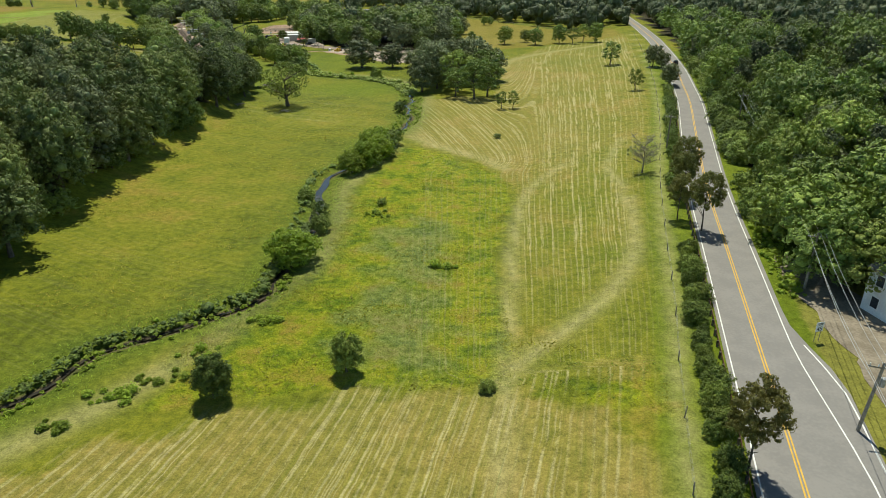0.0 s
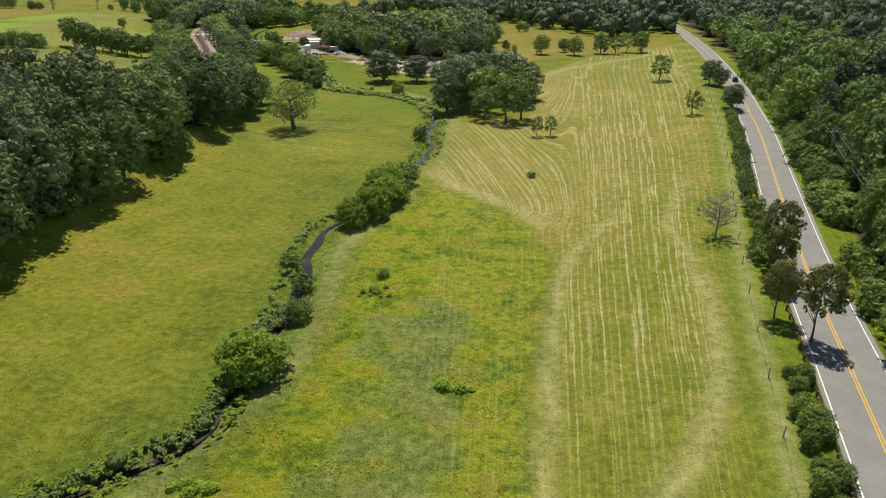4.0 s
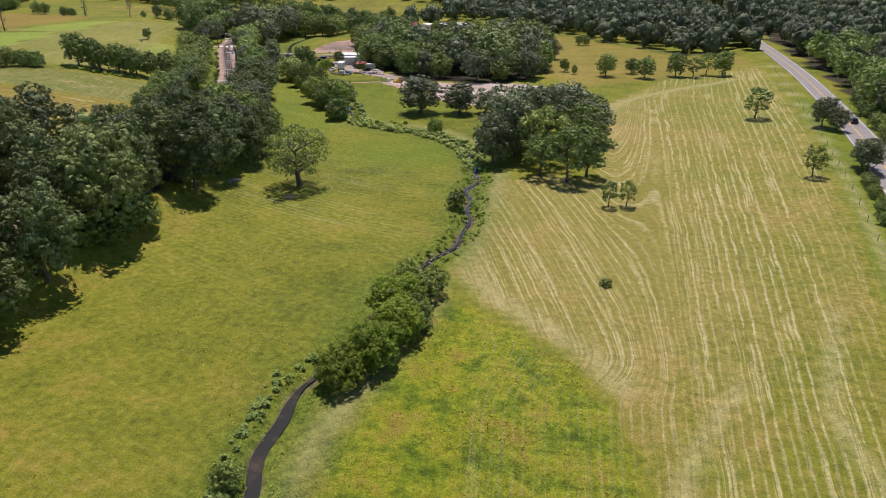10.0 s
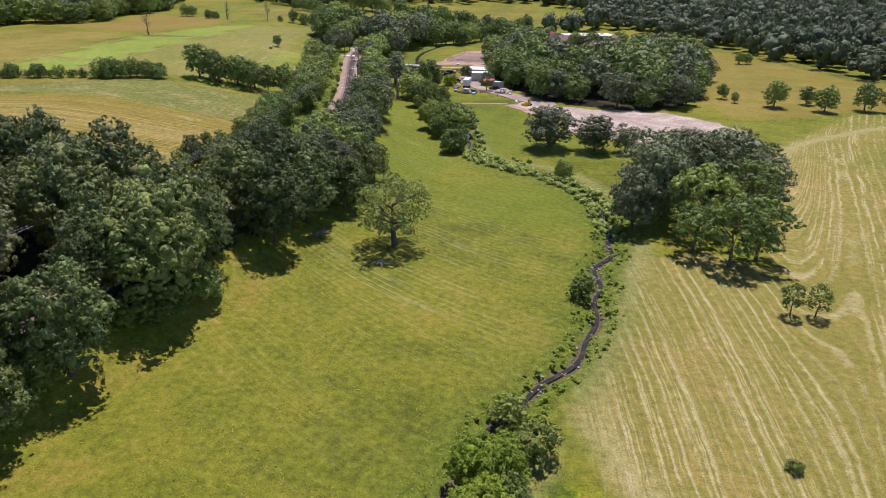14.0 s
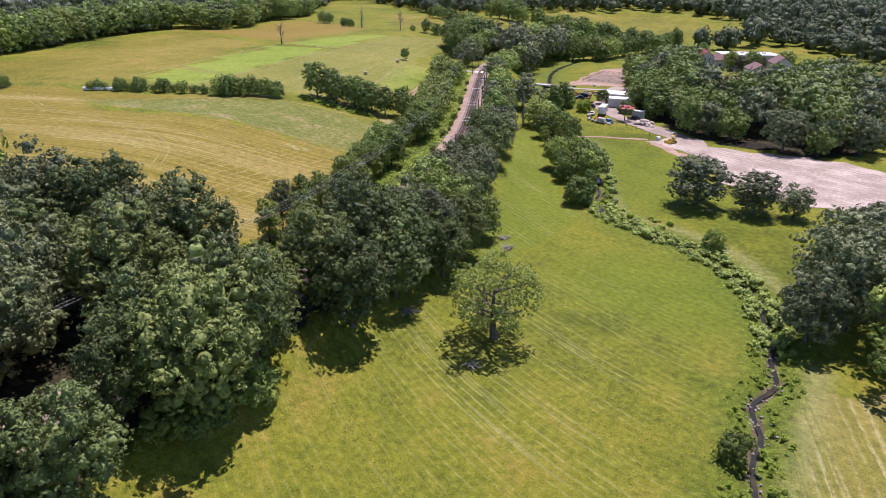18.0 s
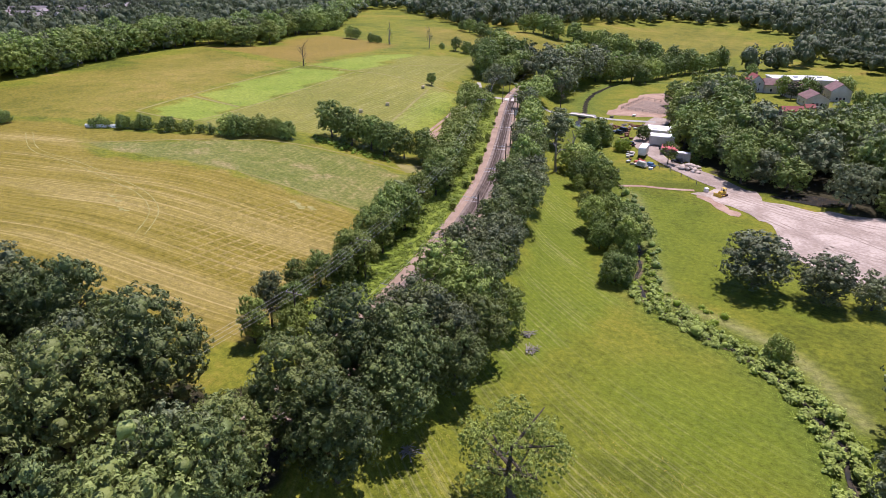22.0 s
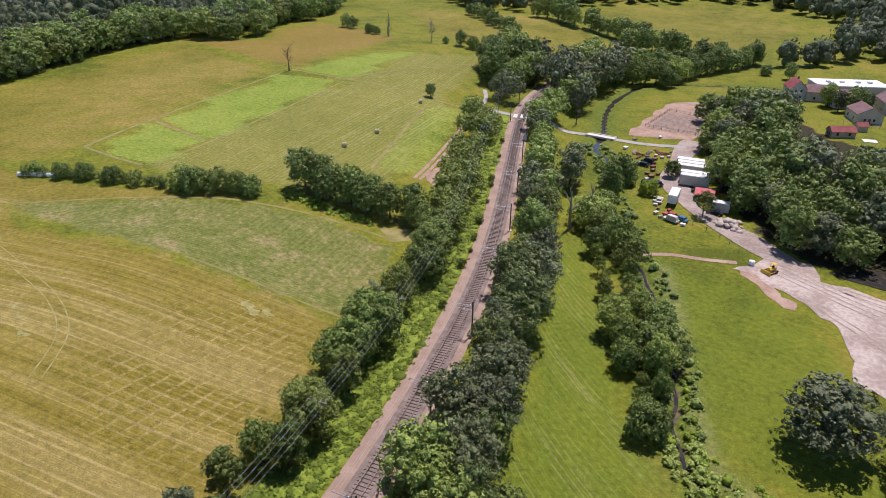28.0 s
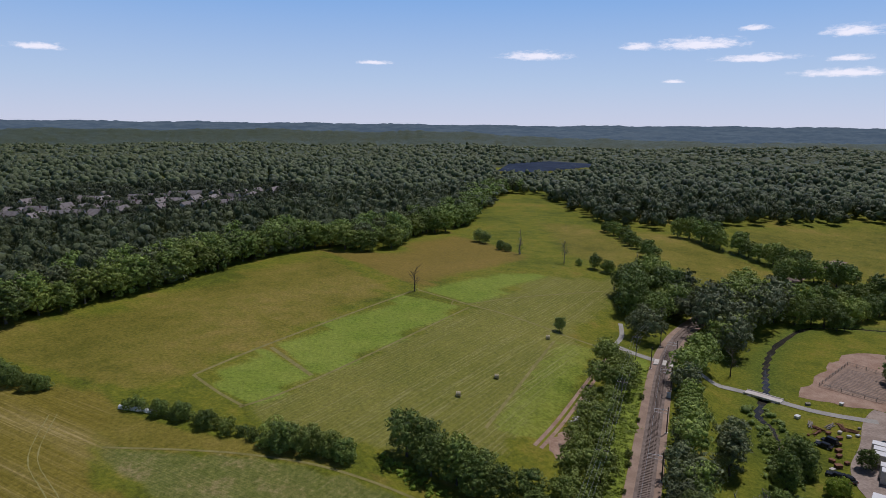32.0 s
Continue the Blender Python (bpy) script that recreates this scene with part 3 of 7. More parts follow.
zones["stubble"] = zone(OCHRE, 3) * (gx < -60)
zones["hatch"] = np.exp(-(np.hypot((gx + 119) / 22, (gy - 226) / 20) ** 4)) * zones["stubble"]
zones["tan"] = np.maximum(ease((gy - 105) / 55) * zone(HAY, 3) * (0.5 + 0.5 * ease((46 - gx) / 30)), 0.75 * zone(NEAR_HAY, 3))
zones["tan"] = np.maximum(zones["tan"], ease((verge - 5.5) / 1.5) * ease((85 - gy) / 12) * ease((22 - verge) / 6))
zones["clover"] = zone(CLOVER, 2, 0.6)
TRACKS = (((-46, 40), (-40, 45), (-33, 53), (-26, 65), (-23, 75), (-19, 82), (-18, 99), (-19, 117), (-17, 127), (-12, 145), (-12, 153)), ((5, 40), (6, 53), (8, 68), (11, 92), (16, 116), (26, 134)),
          ((5, 54), (10, 60), (15, 65), (21, 72), (27, 83), (30, 94), (33, 108)), ((21, 264), (31, 298), (57, 331), (86, 356)), ((-5, 212), (-6, 185), (-8, 163), (-2, 151), (8, 141), (13, 132)),
          ((-12, 237), (-22, 250), (-34, 256), (-45, 258), (-50, 266), (-57, 280), (-65, 301), (-73, 317)),
          ((31, 96), (32, 108), (33.5, 116), (33, 124), (34.5, 131), (38, 140), (43, 152)))
zones["worn"] = np.maximum.reduce([np.exp(-((near(gx, gy, smooth_line(t, 4)) / w) ** 2)) for t, w in zip(TRACKS, (2.0, 1.0, 1.2, 2.0, 1.8, 1.5, 0.8))])
FENCE = smooth_line(((8, 0), (20, 40), (23, 52), (27, 65), (40, 113), (59, 176), (81, 260), (110, 390)), 1.0)
zones["worn"] = np.maximum(zones["worn"], 0.9 * np.exp(-((near(gx, gy, FENCE) / 0.9) ** 2)))
zones["mud"] = np.exp(-((near(gx, gy, CREEK_LINE) / 1.15) ** 2))
zones["bank"] = np.exp(-((near(gx, gy, CREEK_LINE) / 6.0) ** 2))

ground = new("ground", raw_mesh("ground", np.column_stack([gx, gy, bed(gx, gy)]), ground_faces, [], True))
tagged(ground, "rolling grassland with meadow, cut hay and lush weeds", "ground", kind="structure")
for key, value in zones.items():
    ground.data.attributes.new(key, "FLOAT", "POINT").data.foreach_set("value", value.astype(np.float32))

grass_mat, g, gb, gp = material("grassland")
big, mid, fine, tiny = g.noise(gp, 0.022, 3.0), g.noise(gp, 0.14, 4.0, 0.6), g.noise(gp, 0.9, 4.0, 0.65), g.noise(gp, 4.2, 4.0, 0.8)
mottle = g.math("MULTIPLY_ADD", big, 0.45, g.math("MULTIPLY_ADD", mid, 0.35, g.math("MULTIPLY", fine, 0.2)))


def soft_mask(name, amount=0.7):
    v = g.math("MULTIPLY_ADD", g.math("SUBTRACT", g.math("MULTIPLY_ADD", mid, 0.5, g.math("MULTIPLY", fine, 0.5)), 0.5), amount, g.attr(name))
    return g.step(v, 0.22, 0.78)


grain = g.math("MULTIPLY_ADD", tiny, 0.62, g.math("MULTIPLY", fine, 0.38))
col = g.ramp(mottle, (0.4, (0.09, 0.11, 0.01)), (0.47, (0.136, 0.154, 0.013)), (0.54, (0.178, 0.182, 0.017)), (0.62, (0.235, 0.186, 0.032)))
col = g.mix(soft_mask("mown"), col, g.ramp(mottle, (0.38, (0.158, 0.166, 0.026)), (0.62, (0.215, 0.207, 0.04))))
col = g.mix(soft_mask("ochre", 0.5), col, g.ramp(mottle, (0.36, (0.146, 0.132, 0.016)), (0.5, (0.198, 0.168, 0.027)), (0.64, (0.265, 0.208, 0.05))))
col = g.mix(g.math("MULTIPLY", soft_mask("russet", 0.5), 0.6), col, (0.23, 0.155, 0.035))
col = g.mix(soft_mask("lush"), col, g.ramp(mottle, (0.38, (0.095, 0.135, 0.009)), (0.62, (0.15, 0.185, 0.014))))
col = g.mix(soft_mask("bright", 0.5), col, g.ramp(mottle, (0.38, (0.155, 0.222, 0.022)), (0.62, (0.24, 0.285, 0.045))))
col = g.mix(soft_mask("rough", 0.5), col, g.ramp(g.math("MULTIPLY_ADD", fine, 0.25, g.math("MULTIPLY", g.noise(gp, 0.2, 4.0, 0.66), 0.75)), (0.36, (0.1, 0.16, 0.012)), (0.44, (0.185, 0.25, 0.016)), (0.53, (0.31, 0.335, 0.022)), (0.63, (0.33, 0.26, 0.045))))
col = g.mix(g.math("MULTIPLY", soft_mask("wet", 1.3), 0.6), col, g.ramp(fine, (0.35, (0.14, 0.19, 0.055)), (0.65, (0.235, 0.27, 0.11))))
clover_col = g.ramp(g.math("MULTIPLY_ADD", mid, 0.6, g.math("MULTIPLY", fine, 0.4)), (0.4, (0.12, 0.145, 0.026)), (0.52, (0.165, 0.175, 0.042)), (0.63, (0.26, 0.215, 0.09)))
col = g.mix(soft_mask("clover", 0.3), col, clover_col)
hay_col = g.ramp(mottle, (0.4, (0.132, 0.157, 0.014)), (0.49, (0.178, 0.178, 0.022)), (0.56, (0.232, 0.193, 0.041)), (0.63, (0.295, 0.218, 0.07)))
col = g.mix(soft_mask("hay", 0.4), col, hay_col)
col = g.mix(g.math("MULTIPLY", soft_mask("tan", 0.8), 0.4), col, (0.31, 0.235, 0.08))
# rows of cut grass: thin pale broken swathes over greener stubble
wobble = g.math("MULTIPLY_ADD", mid, 0.9, g.attr("across"))
swathe = g.noise(g.vec(wobble, g.math("MULTIPLY", g.attr("away"), 0.012), 0.0), 0.34, 2.0, 0.6)
swathe2 = g.noise(g.vec(wobble, g.math("MULTIPLY", g.attr("away"), 0.02), 7.0), 2.3, 2.5, 0.62)
broken = g.math("MULTIPLY_ADD", g.noise(g.vec(wobble, g.math("MULTIPLY", g.attr("away"), 0.22), 3.0), 1.2, 3.0, 0.6), 0.7, g.math("MULTIPLY", grain, 0.3))
line = g.step(g.math("PINGPONG", g.math("MULTIPLY_ADD", fine, 0.22, wobble), 0.62), 0.26, 0.05)
rows = g.attr("rows")
pale = g.math("MULTIPLY", g.math("MULTIPLY", line, g.step(broken, 0.36, 0.54)), g.math("MULTIPLY_ADD", g.step(swathe, 0.42, 0.58), 0.6, 0.4))
pale = g.math("MAXIMUM", pale, g.math("MULTIPLY", g.step(swathe2, 0.53, 0.66), g.step(swathe, 0.4, 0.62)))
pale = g.math("MULTIPLY", pale, g.math("MULTIPLY", rows, 0.92))
green = g.math("MULTIPLY", g.step(swathe2, 0.5, 0.36), g.math("MULTIPLY", rows, 0.5))
# the mown grain field: fine lines, broad paler bands and a cross-cut corner
band = g.noise(g.vec(g.math("MULTIPLY", g.attr("across"), 0.055), g.math("MULTIPLY", g.attr("away"), 0.008), 2.0), 1.0, 3.0, 0.6)
thin = g.noise(g.vec(g.attr("across"), g.math("MULTIPLY", g.attr("away"), 0.018), 5.0), 1.05, 3.0, 0.6)
cross_x = g.add("ShaderNodeSeparateXYZ", {0: gp})
cross = g.step(g.math("PINGPONG", g.math("MULTIPLY_ADD", mid, 1.2, cross_x), 1.25), 0.42, 0.05)
cross2 = g.step(g.math("PINGPONG", g.math("MULTIPLY_ADD", mid, 1.6, g.attr("across")), 1.9), 0.6, 0.05)
stub = g.attr("stubble")
dry = g.math("MULTIPLY_ADD", g.step(band, 0.46, 0.66), 0.38, g.math("MULTIPLY", g.step(thin, 0.5, 0.68), g.math("MULTIPLY_ADD", g.step(band, 0.36, 0.6), 0.5, 0.2)))
dry = g.math("MAXIMUM", dry, g.math("MULTIPLY", g.math("MULTIPLY", g.math("MAXIMUM", cross, cross2), g.step(broken, 0.36, 0.56)), g.math("MULTIPLY", g.attr("hatch"), 0.75)))
col = g.mix(g.math("MULTIPLY", stub, 0.45), col, (0.215, 0.165, 0.02))
col = g.mix(g.math("MULTIPLY", g.math("MULTIPLY", g.step(thin, 0.5, 0.36), stub), 0.65), col, (0.14, 0.115, 0.014))
col = g.mix(g.math("MULTIPLY", dry, stub), col, (0.37, 0.29, 0.115))
worn = g.math("MULTIPLY", g.attr("worn"), g.step(g.math("MULTIPLY_ADD", swathe2, 0.5, g.math("MULTIPLY", grain, 0.5)), 0.2, 0.5))
pale = g.math("MAXIMUM", pale, g.math("MULTIPLY", worn, 0.6))
col = g.mix(pale, col, (0.39, 0.35, 0.165))
col = g.mix(g.math("MULTIPLY", g.attr("bank"), 0.75), col, g.ramp(fine, (0.35, (0.06, 0.1, 0.012)), (0.65, (0.12, 0.165, 0.022))))
col = g.mix(g.step(g.attr("mud"), 0.45, 0.8), col, g.mix(grain, (0.07, 0.055, 0.035), (0.17, 0.13, 0.085)))
col = g.mix(green, col, (0.145, 0.16, 0.022))
# near-black litter, with the woods' shade painted into the ground colour
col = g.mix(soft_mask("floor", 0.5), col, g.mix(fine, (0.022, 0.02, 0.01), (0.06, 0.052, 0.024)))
col = g.add("ShaderNodeHueSaturation", {"Color": col, "Value": g.math("MULTIPLY_ADD", grain, 3.0, -0.5)})
g.put(gb.inputs["Base Color"], col)
gb.inputs["Roughness"].default_value, gb.inputs["Specular IOR Level"].default_value = 0.85, 0.12
g.put(gb.inputs["Normal"], g.bump(g.math("MULTIPLY_ADD", fine, 0.6, g.math("MULTIPLY", tiny, 0.4)), 0.9, g.math("MULTIPLY_ADD", soft_mask("rough", 0.4), 0.9, 0.35)))
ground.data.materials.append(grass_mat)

# the stream
wide = 0.22 + 0.5 * ease((CREEK_LINE[:, 1] - 92) / 10) * ease((130 - CREEK_LINE[:, 1]) / 8) + 0.1 * ease((CREEK_LINE[:, 1] - 150) / 10) + 1.35 * ease((CREEK_LINE[:, 1] - 380) / 15)
strip("water", CREEK_LINE, wide, wide, water_mat, -0.55, 2, label="narrow winding stream with dark water", category="stream")

# the road with its painted lines
road_y = np.arange(-60, 760, 4.0)
road_line = np.column_stack([road_x(road_y), road_y])
bay = 3.0 * ease((66 - road_y) / 14)
strip("road", road_line, 3.75, 3.95 + bay, asphalt_mat, 0.07, 4, label="two-lane grey asphalt road", category="road")


def shifted(line, off):
    t = np.gradient(line, axis=0)
    t /= np.linalg.norm(t, axis=1)[:, None]
    return line + np.column_stack([-t[:, 1], t[:, 0]]) * np.broadcast_to(off, len(line))[:, None]


for off, mat, text in ((0.14, yellow_paint_mat, "yellow centre line painted on asphalt"), (-0.14, yellow_paint_mat, "yellow centre line painted on asphalt"), (3.3, white_paint_mat, "white edge line painted on asphalt"),
                       (-3.35 - 2.1 * ease((62 - road_y) / 26), white_paint_mat, "white edge line painted on asphalt")):
    strip("road_marking", shifted(road_line, off), 0.07, 0.07, mat, 0.085, 1, label=text, category="road marking")
bay_y = np.arange(-60, 62, 4.0)
strip("road_marking", shifted(np.column_stack([road_x(bay_y), bay_y]), -3.75 - 2.9 * ease((66 - bay_y) / 16)), 0.08, 0.08, white_paint_mat, 0.085, 1, label="white edge line of the widened bay", category="road marking")

# ---- the railway ----
rail_y = np.arange(40, 640, 3.0)
rail_line = np.column_stack([rail_x(rail_y), rail_y])
strip("railway_shoulder", rail_line, 4.3, 3.7, shoulder_mat, 0.05, 4, label="reddish gravel shoulder along the railway", category="gravel")
strip("railway_ballast", rail_line, 2.1, 2.1, ballast_mat, 0.16, 4, label="brown stone ballast under the track", category="ballast")
track = thing("railway_track", (0, 0, 0), "single railway track with rusty rails on dark ties", "railway")
for side in (0.72, -0.72):
    base = shifted(rail_line, side)
    tt = np.gradient(base, axis=0)
    tt /= np.linalg.norm(tt, axis=1)[:, None]
    nn = np.column_stack([-tt[:, 1], tt[:, 0]])
    zz = land(*rail_line.T)
    ring = [np.column_stack([base + nn * a, zz + b]) for a, b in ((0.07, 0.26), (0.04, 0.42), (-0.04, 0.42), (-0.07, 0.26))]
    v = np.stack(ring, 1).reshape(-1, 3)
    k = np.arange(len(base) - 1) * 4
    f = np.concatenate([np.column_stack([k + a, k + a + 1, k + a + 5, k + a + 4]) for a in range(3)])
    part("rail", raw_mesh("rail", v, f, rail_mat), None, track)

# ---- trees ----
bm = bmesh.new()
bmesh.ops.create_icosphere(bm, subdivisions=1, radius=1)
DOT_V, DOT_F = np.array([v.co[:] for v in bm.verts]), np.array([[v.index for v in f.verts] for f in bm.faces])
bm.free()


GOLD = (1 + 5 ** 0.5) / 2
ICO_V = np.array([(a, b * GOLD, 0) for a in (-1, 1) for b in (-1, 1)] + [(0, a, b * GOLD) for a in (-1, 1) for b in (-1, 1)] + [(b * GOLD, 0, a) for a in (-1, 1) for b in (-1, 1)]) / (1 + GOLD * GOLD) ** 0.5
ICO_F = np.array([(i, j, k) if np.dot(np.cross(ICO_V[j] - ICO_V[i], ICO_V[k] - ICO_V[i]), ICO_V[i]) > 0 else (i, k, j) for i in range(12) for j in range(i + 1, 12) for k in range(j + 1, 12)
                  if max(np.linalg.norm(ICO_V[i] - ICO_V[j]), np.linalg.norm(ICO_V[j] - ICO_V[k]), np.linalg.norm(ICO_V[i] - ICO_V[k])) < 1.1])


def unit(a):
    return a / np.linalg.norm(a, axis=1)[:, None]


def clumps(rng, centres, radii, ball=(DOT_V, DOT_F), lump=0.28, squash=0.85):
    """Lumpy balls as arrays of places and triangles."""
    v0, f0 = ball
    out_v, out_f = [], []
    for k, (c, r) in enumerate(zip(centres, radii)):
        ph = rng.uniform(0, 6.3, 3)
        s = 1 + lump * 0.8 * (np.sin(v0[:, 0] * 3.1 + ph[0]) * np.sin(v0[:, 1] * 3.7 + ph[1]) + 0.6 * np.sin(v0[:, 2] * 5.3 + ph[2])) + rng.uniform(-0.16, 0.16, len(v0))
        out_v.append(c + v0 * (r * s)[:, None] * (1, 1, squash))
        out_f.append(f0 + k * len(v0))
    return np.concatenate(out_v), np.concatenate(out_f)


def leaves(rng, centres, radii, tufts, blades, tuft, size, squash=0.85, low=-0.6, lift=0.32):
    """Tufts of leaf sprays over the outer side of the clumps: each a small dome that faces outwards and up."""
    pick = rng.choice(len(centres), tufts * 4, p=radii ** 2 / (radii ** 2).sum())
    d = unit(rng.normal(size=(tufts * 4, 3)) + (0, 0, 0.25))
    keep = d[:, 2] > low
    pick, d = pick[keep], d[keep]
    p = centres[pick] + d * (radii[pick] * rng.uniform(0.6, 1.08, len(pick)))[:, None] * (1, 1, squash)
    deep = np.zeros(len(p), bool)
    for k, (o, r) in enumerate(zip(centres, radii)):
        deep |= (np.linalg.norm((p - o) / (1, 1, squash), axis=1) < 0.82 * r) & (pick != k)
    p, d = p[~deep][:tufts], d[~deep][:tufts]
    up = unit(0.9 * d + rng.normal(size=d.shape) * 0.2 + (0, 0, lift))
    wide = (tuft * rng.lognormal(0, 0.3, len(p)))[:, None]
    up, p, wide = np.repeat(up, blades, 0), np.repeat(p, blades, 0), np.repeat(wide, blades, 0)
    e = unit(up + rng.normal(size=up.shape) * 0.62)
    p = p + e * wide * rng.uniform(0.55, 1.1, (len(p), 1)) * (1, 1, 0.8)
    n = unit(0.75 * e + 0.25 * up + rng.normal(size=e.shape) * 0.28)
    a = unit(np.cross(n, rng.normal(size=n.shape)))
    b = np.cross(n, a)
    s = (size * rng.uniform(0.6, 1.25, len(p)))[:, None]
    v = np.stack([p - a * s, p + b * s * 0.9 - a * s * 0.2, p + a * s - b * s * 0.5], 1).reshape(-1, 3)
    return v, np.arange(len(p) * 3).reshape(-1, 3)


def join(*pieces):
    vs, fs, n = [], [], 0
    for v, f in pieces:
        vs.append(v)
        fs.append(f + n)
        n += len(v)
    return np.concatenate(vs), np.concatenate(fs)


CROWNS = {}


def crown_mesh(name, seed, rx, rz, mid_z, lumps, tufts, size, mat, gap=0.0, core=0.5, ball=(DOT_V, DOT_F), low=-0.92, lift=0.06):
    """A crown of many leafy clumps about an ellipsoid, with an uneven outline and deep gaps."""
    rng = np.random.default_rng(seed)
    k = np.arange(lumps) + 0.5
    z = 1 - k / lumps * (1 - low)
    a = k * 2.39996 + rng.uniform(0, 6.28)
    d = unit(np.column_stack([np.cos(a) * np.sqrt(1 - z * z), np.sin(a) * np.sqrt(1 - z * z), z]) + rng.normal(size=(lumps, 3)) * 0.16)
    if not gap and low < -0.5:
        d[:, :2] *= np.where(d[:, 2] < 0, np.maximum(1 - d[:, 2] ** 2, 0.05) ** -0.14, 1.0)[:, None]
    reach = rng.uniform(0.58, 0.8, len(d)) * np.where(rng.random(len(d)) < 0.2, 1.16, 1.0)
    c = d * reach[:, None] * (rx, rx, rz) + (0, 0, mid_z)
    r = rx * rng.uniform(0.22, 0.38, len(d)) * (0.75 if gap else 1.0) * (30 / lumps) ** 0.3
    if not gap:
        c = np.concatenate([c, [[0, 0, mid_z - 0.25 * rz], [0, 0, mid_z + 0.2 * rz]]])
        r = np.concatenate([r, [rx * 0.62, rx * 0.6]])
    blades = max(6, round(4.0 + 1.3 / size))
    inner, outer = clumps(rng, c, r * core, ball), leaves(rng, c, r, tufts, blades, size * 2.0, size, lift=lift)
    me = raw_mesh(name, *join(inner, outer), mat, True)
    CROWNS[me] = mat
    return me


def trunk_mesh(name, seed, height, r, limbs=4, reach=0.3, mat=bark_mat, fork=0.35, twigs=0):
    rng = random.Random(seed)
    bm = bmesh.new()
    p, segs = Vector((0, 0, -0.4)), 4
    knots = []
    for k in range(segs):
        q = Vector((p.x + rng.uniform(-0.03, 0.03) * height, p.y + rng.uniform(-0.03, 0.03) * height, height * (k + 1) / segs))
        rod(bm, p, q, r * (1.25 if k == 0 else 1 - k / segs * 0.8), r * (1 - (k + 1) / segs * 0.8), 7)
        knots.append((p, q))
        p = q
    for k in range(limbs):
        a, b = knots[min(segs - 1, 1 + k % 3)]
        s = a.lerp(b, rng.random())
        ang = k * 2.4 + rng.uniform(-0.5, 0.5)
        e = s + Vector((math.cos(ang) * reach, math.sin(ang) * reach, fork * rng.uniform(0.6, 1.4))) * height * rng.uniform(0.7, 1.2)
        rod(bm, s, e, r * 0.4, r * 0.12, 5)
        for _ in range(twigs):
            t = s.lerp(e, rng.uniform(0.3, 1))
            u = t + Vector((rng.uniform(-1, 1), rng.uniform(-1, 1), rng.uniform(-0.1, 0.9))) * height * 0.16
            rod(bm, t, u, r * 0.14, r * 0.04, 4)
            rod(bm, t.lerp(u, 0.5), t.lerp(u, 0.5) + Vector((rng.uniform(-1, 1), rng.uniform(-1, 1), rng.uniform(-0.2, 0.7))) * height * 0.09, r * 0.08, r * 0.03, 4)
    me = bpy.data.meshes.new(name)
    bm.to_mesh(me)
    bm.free()
    me.materials.append(mat)
    return me


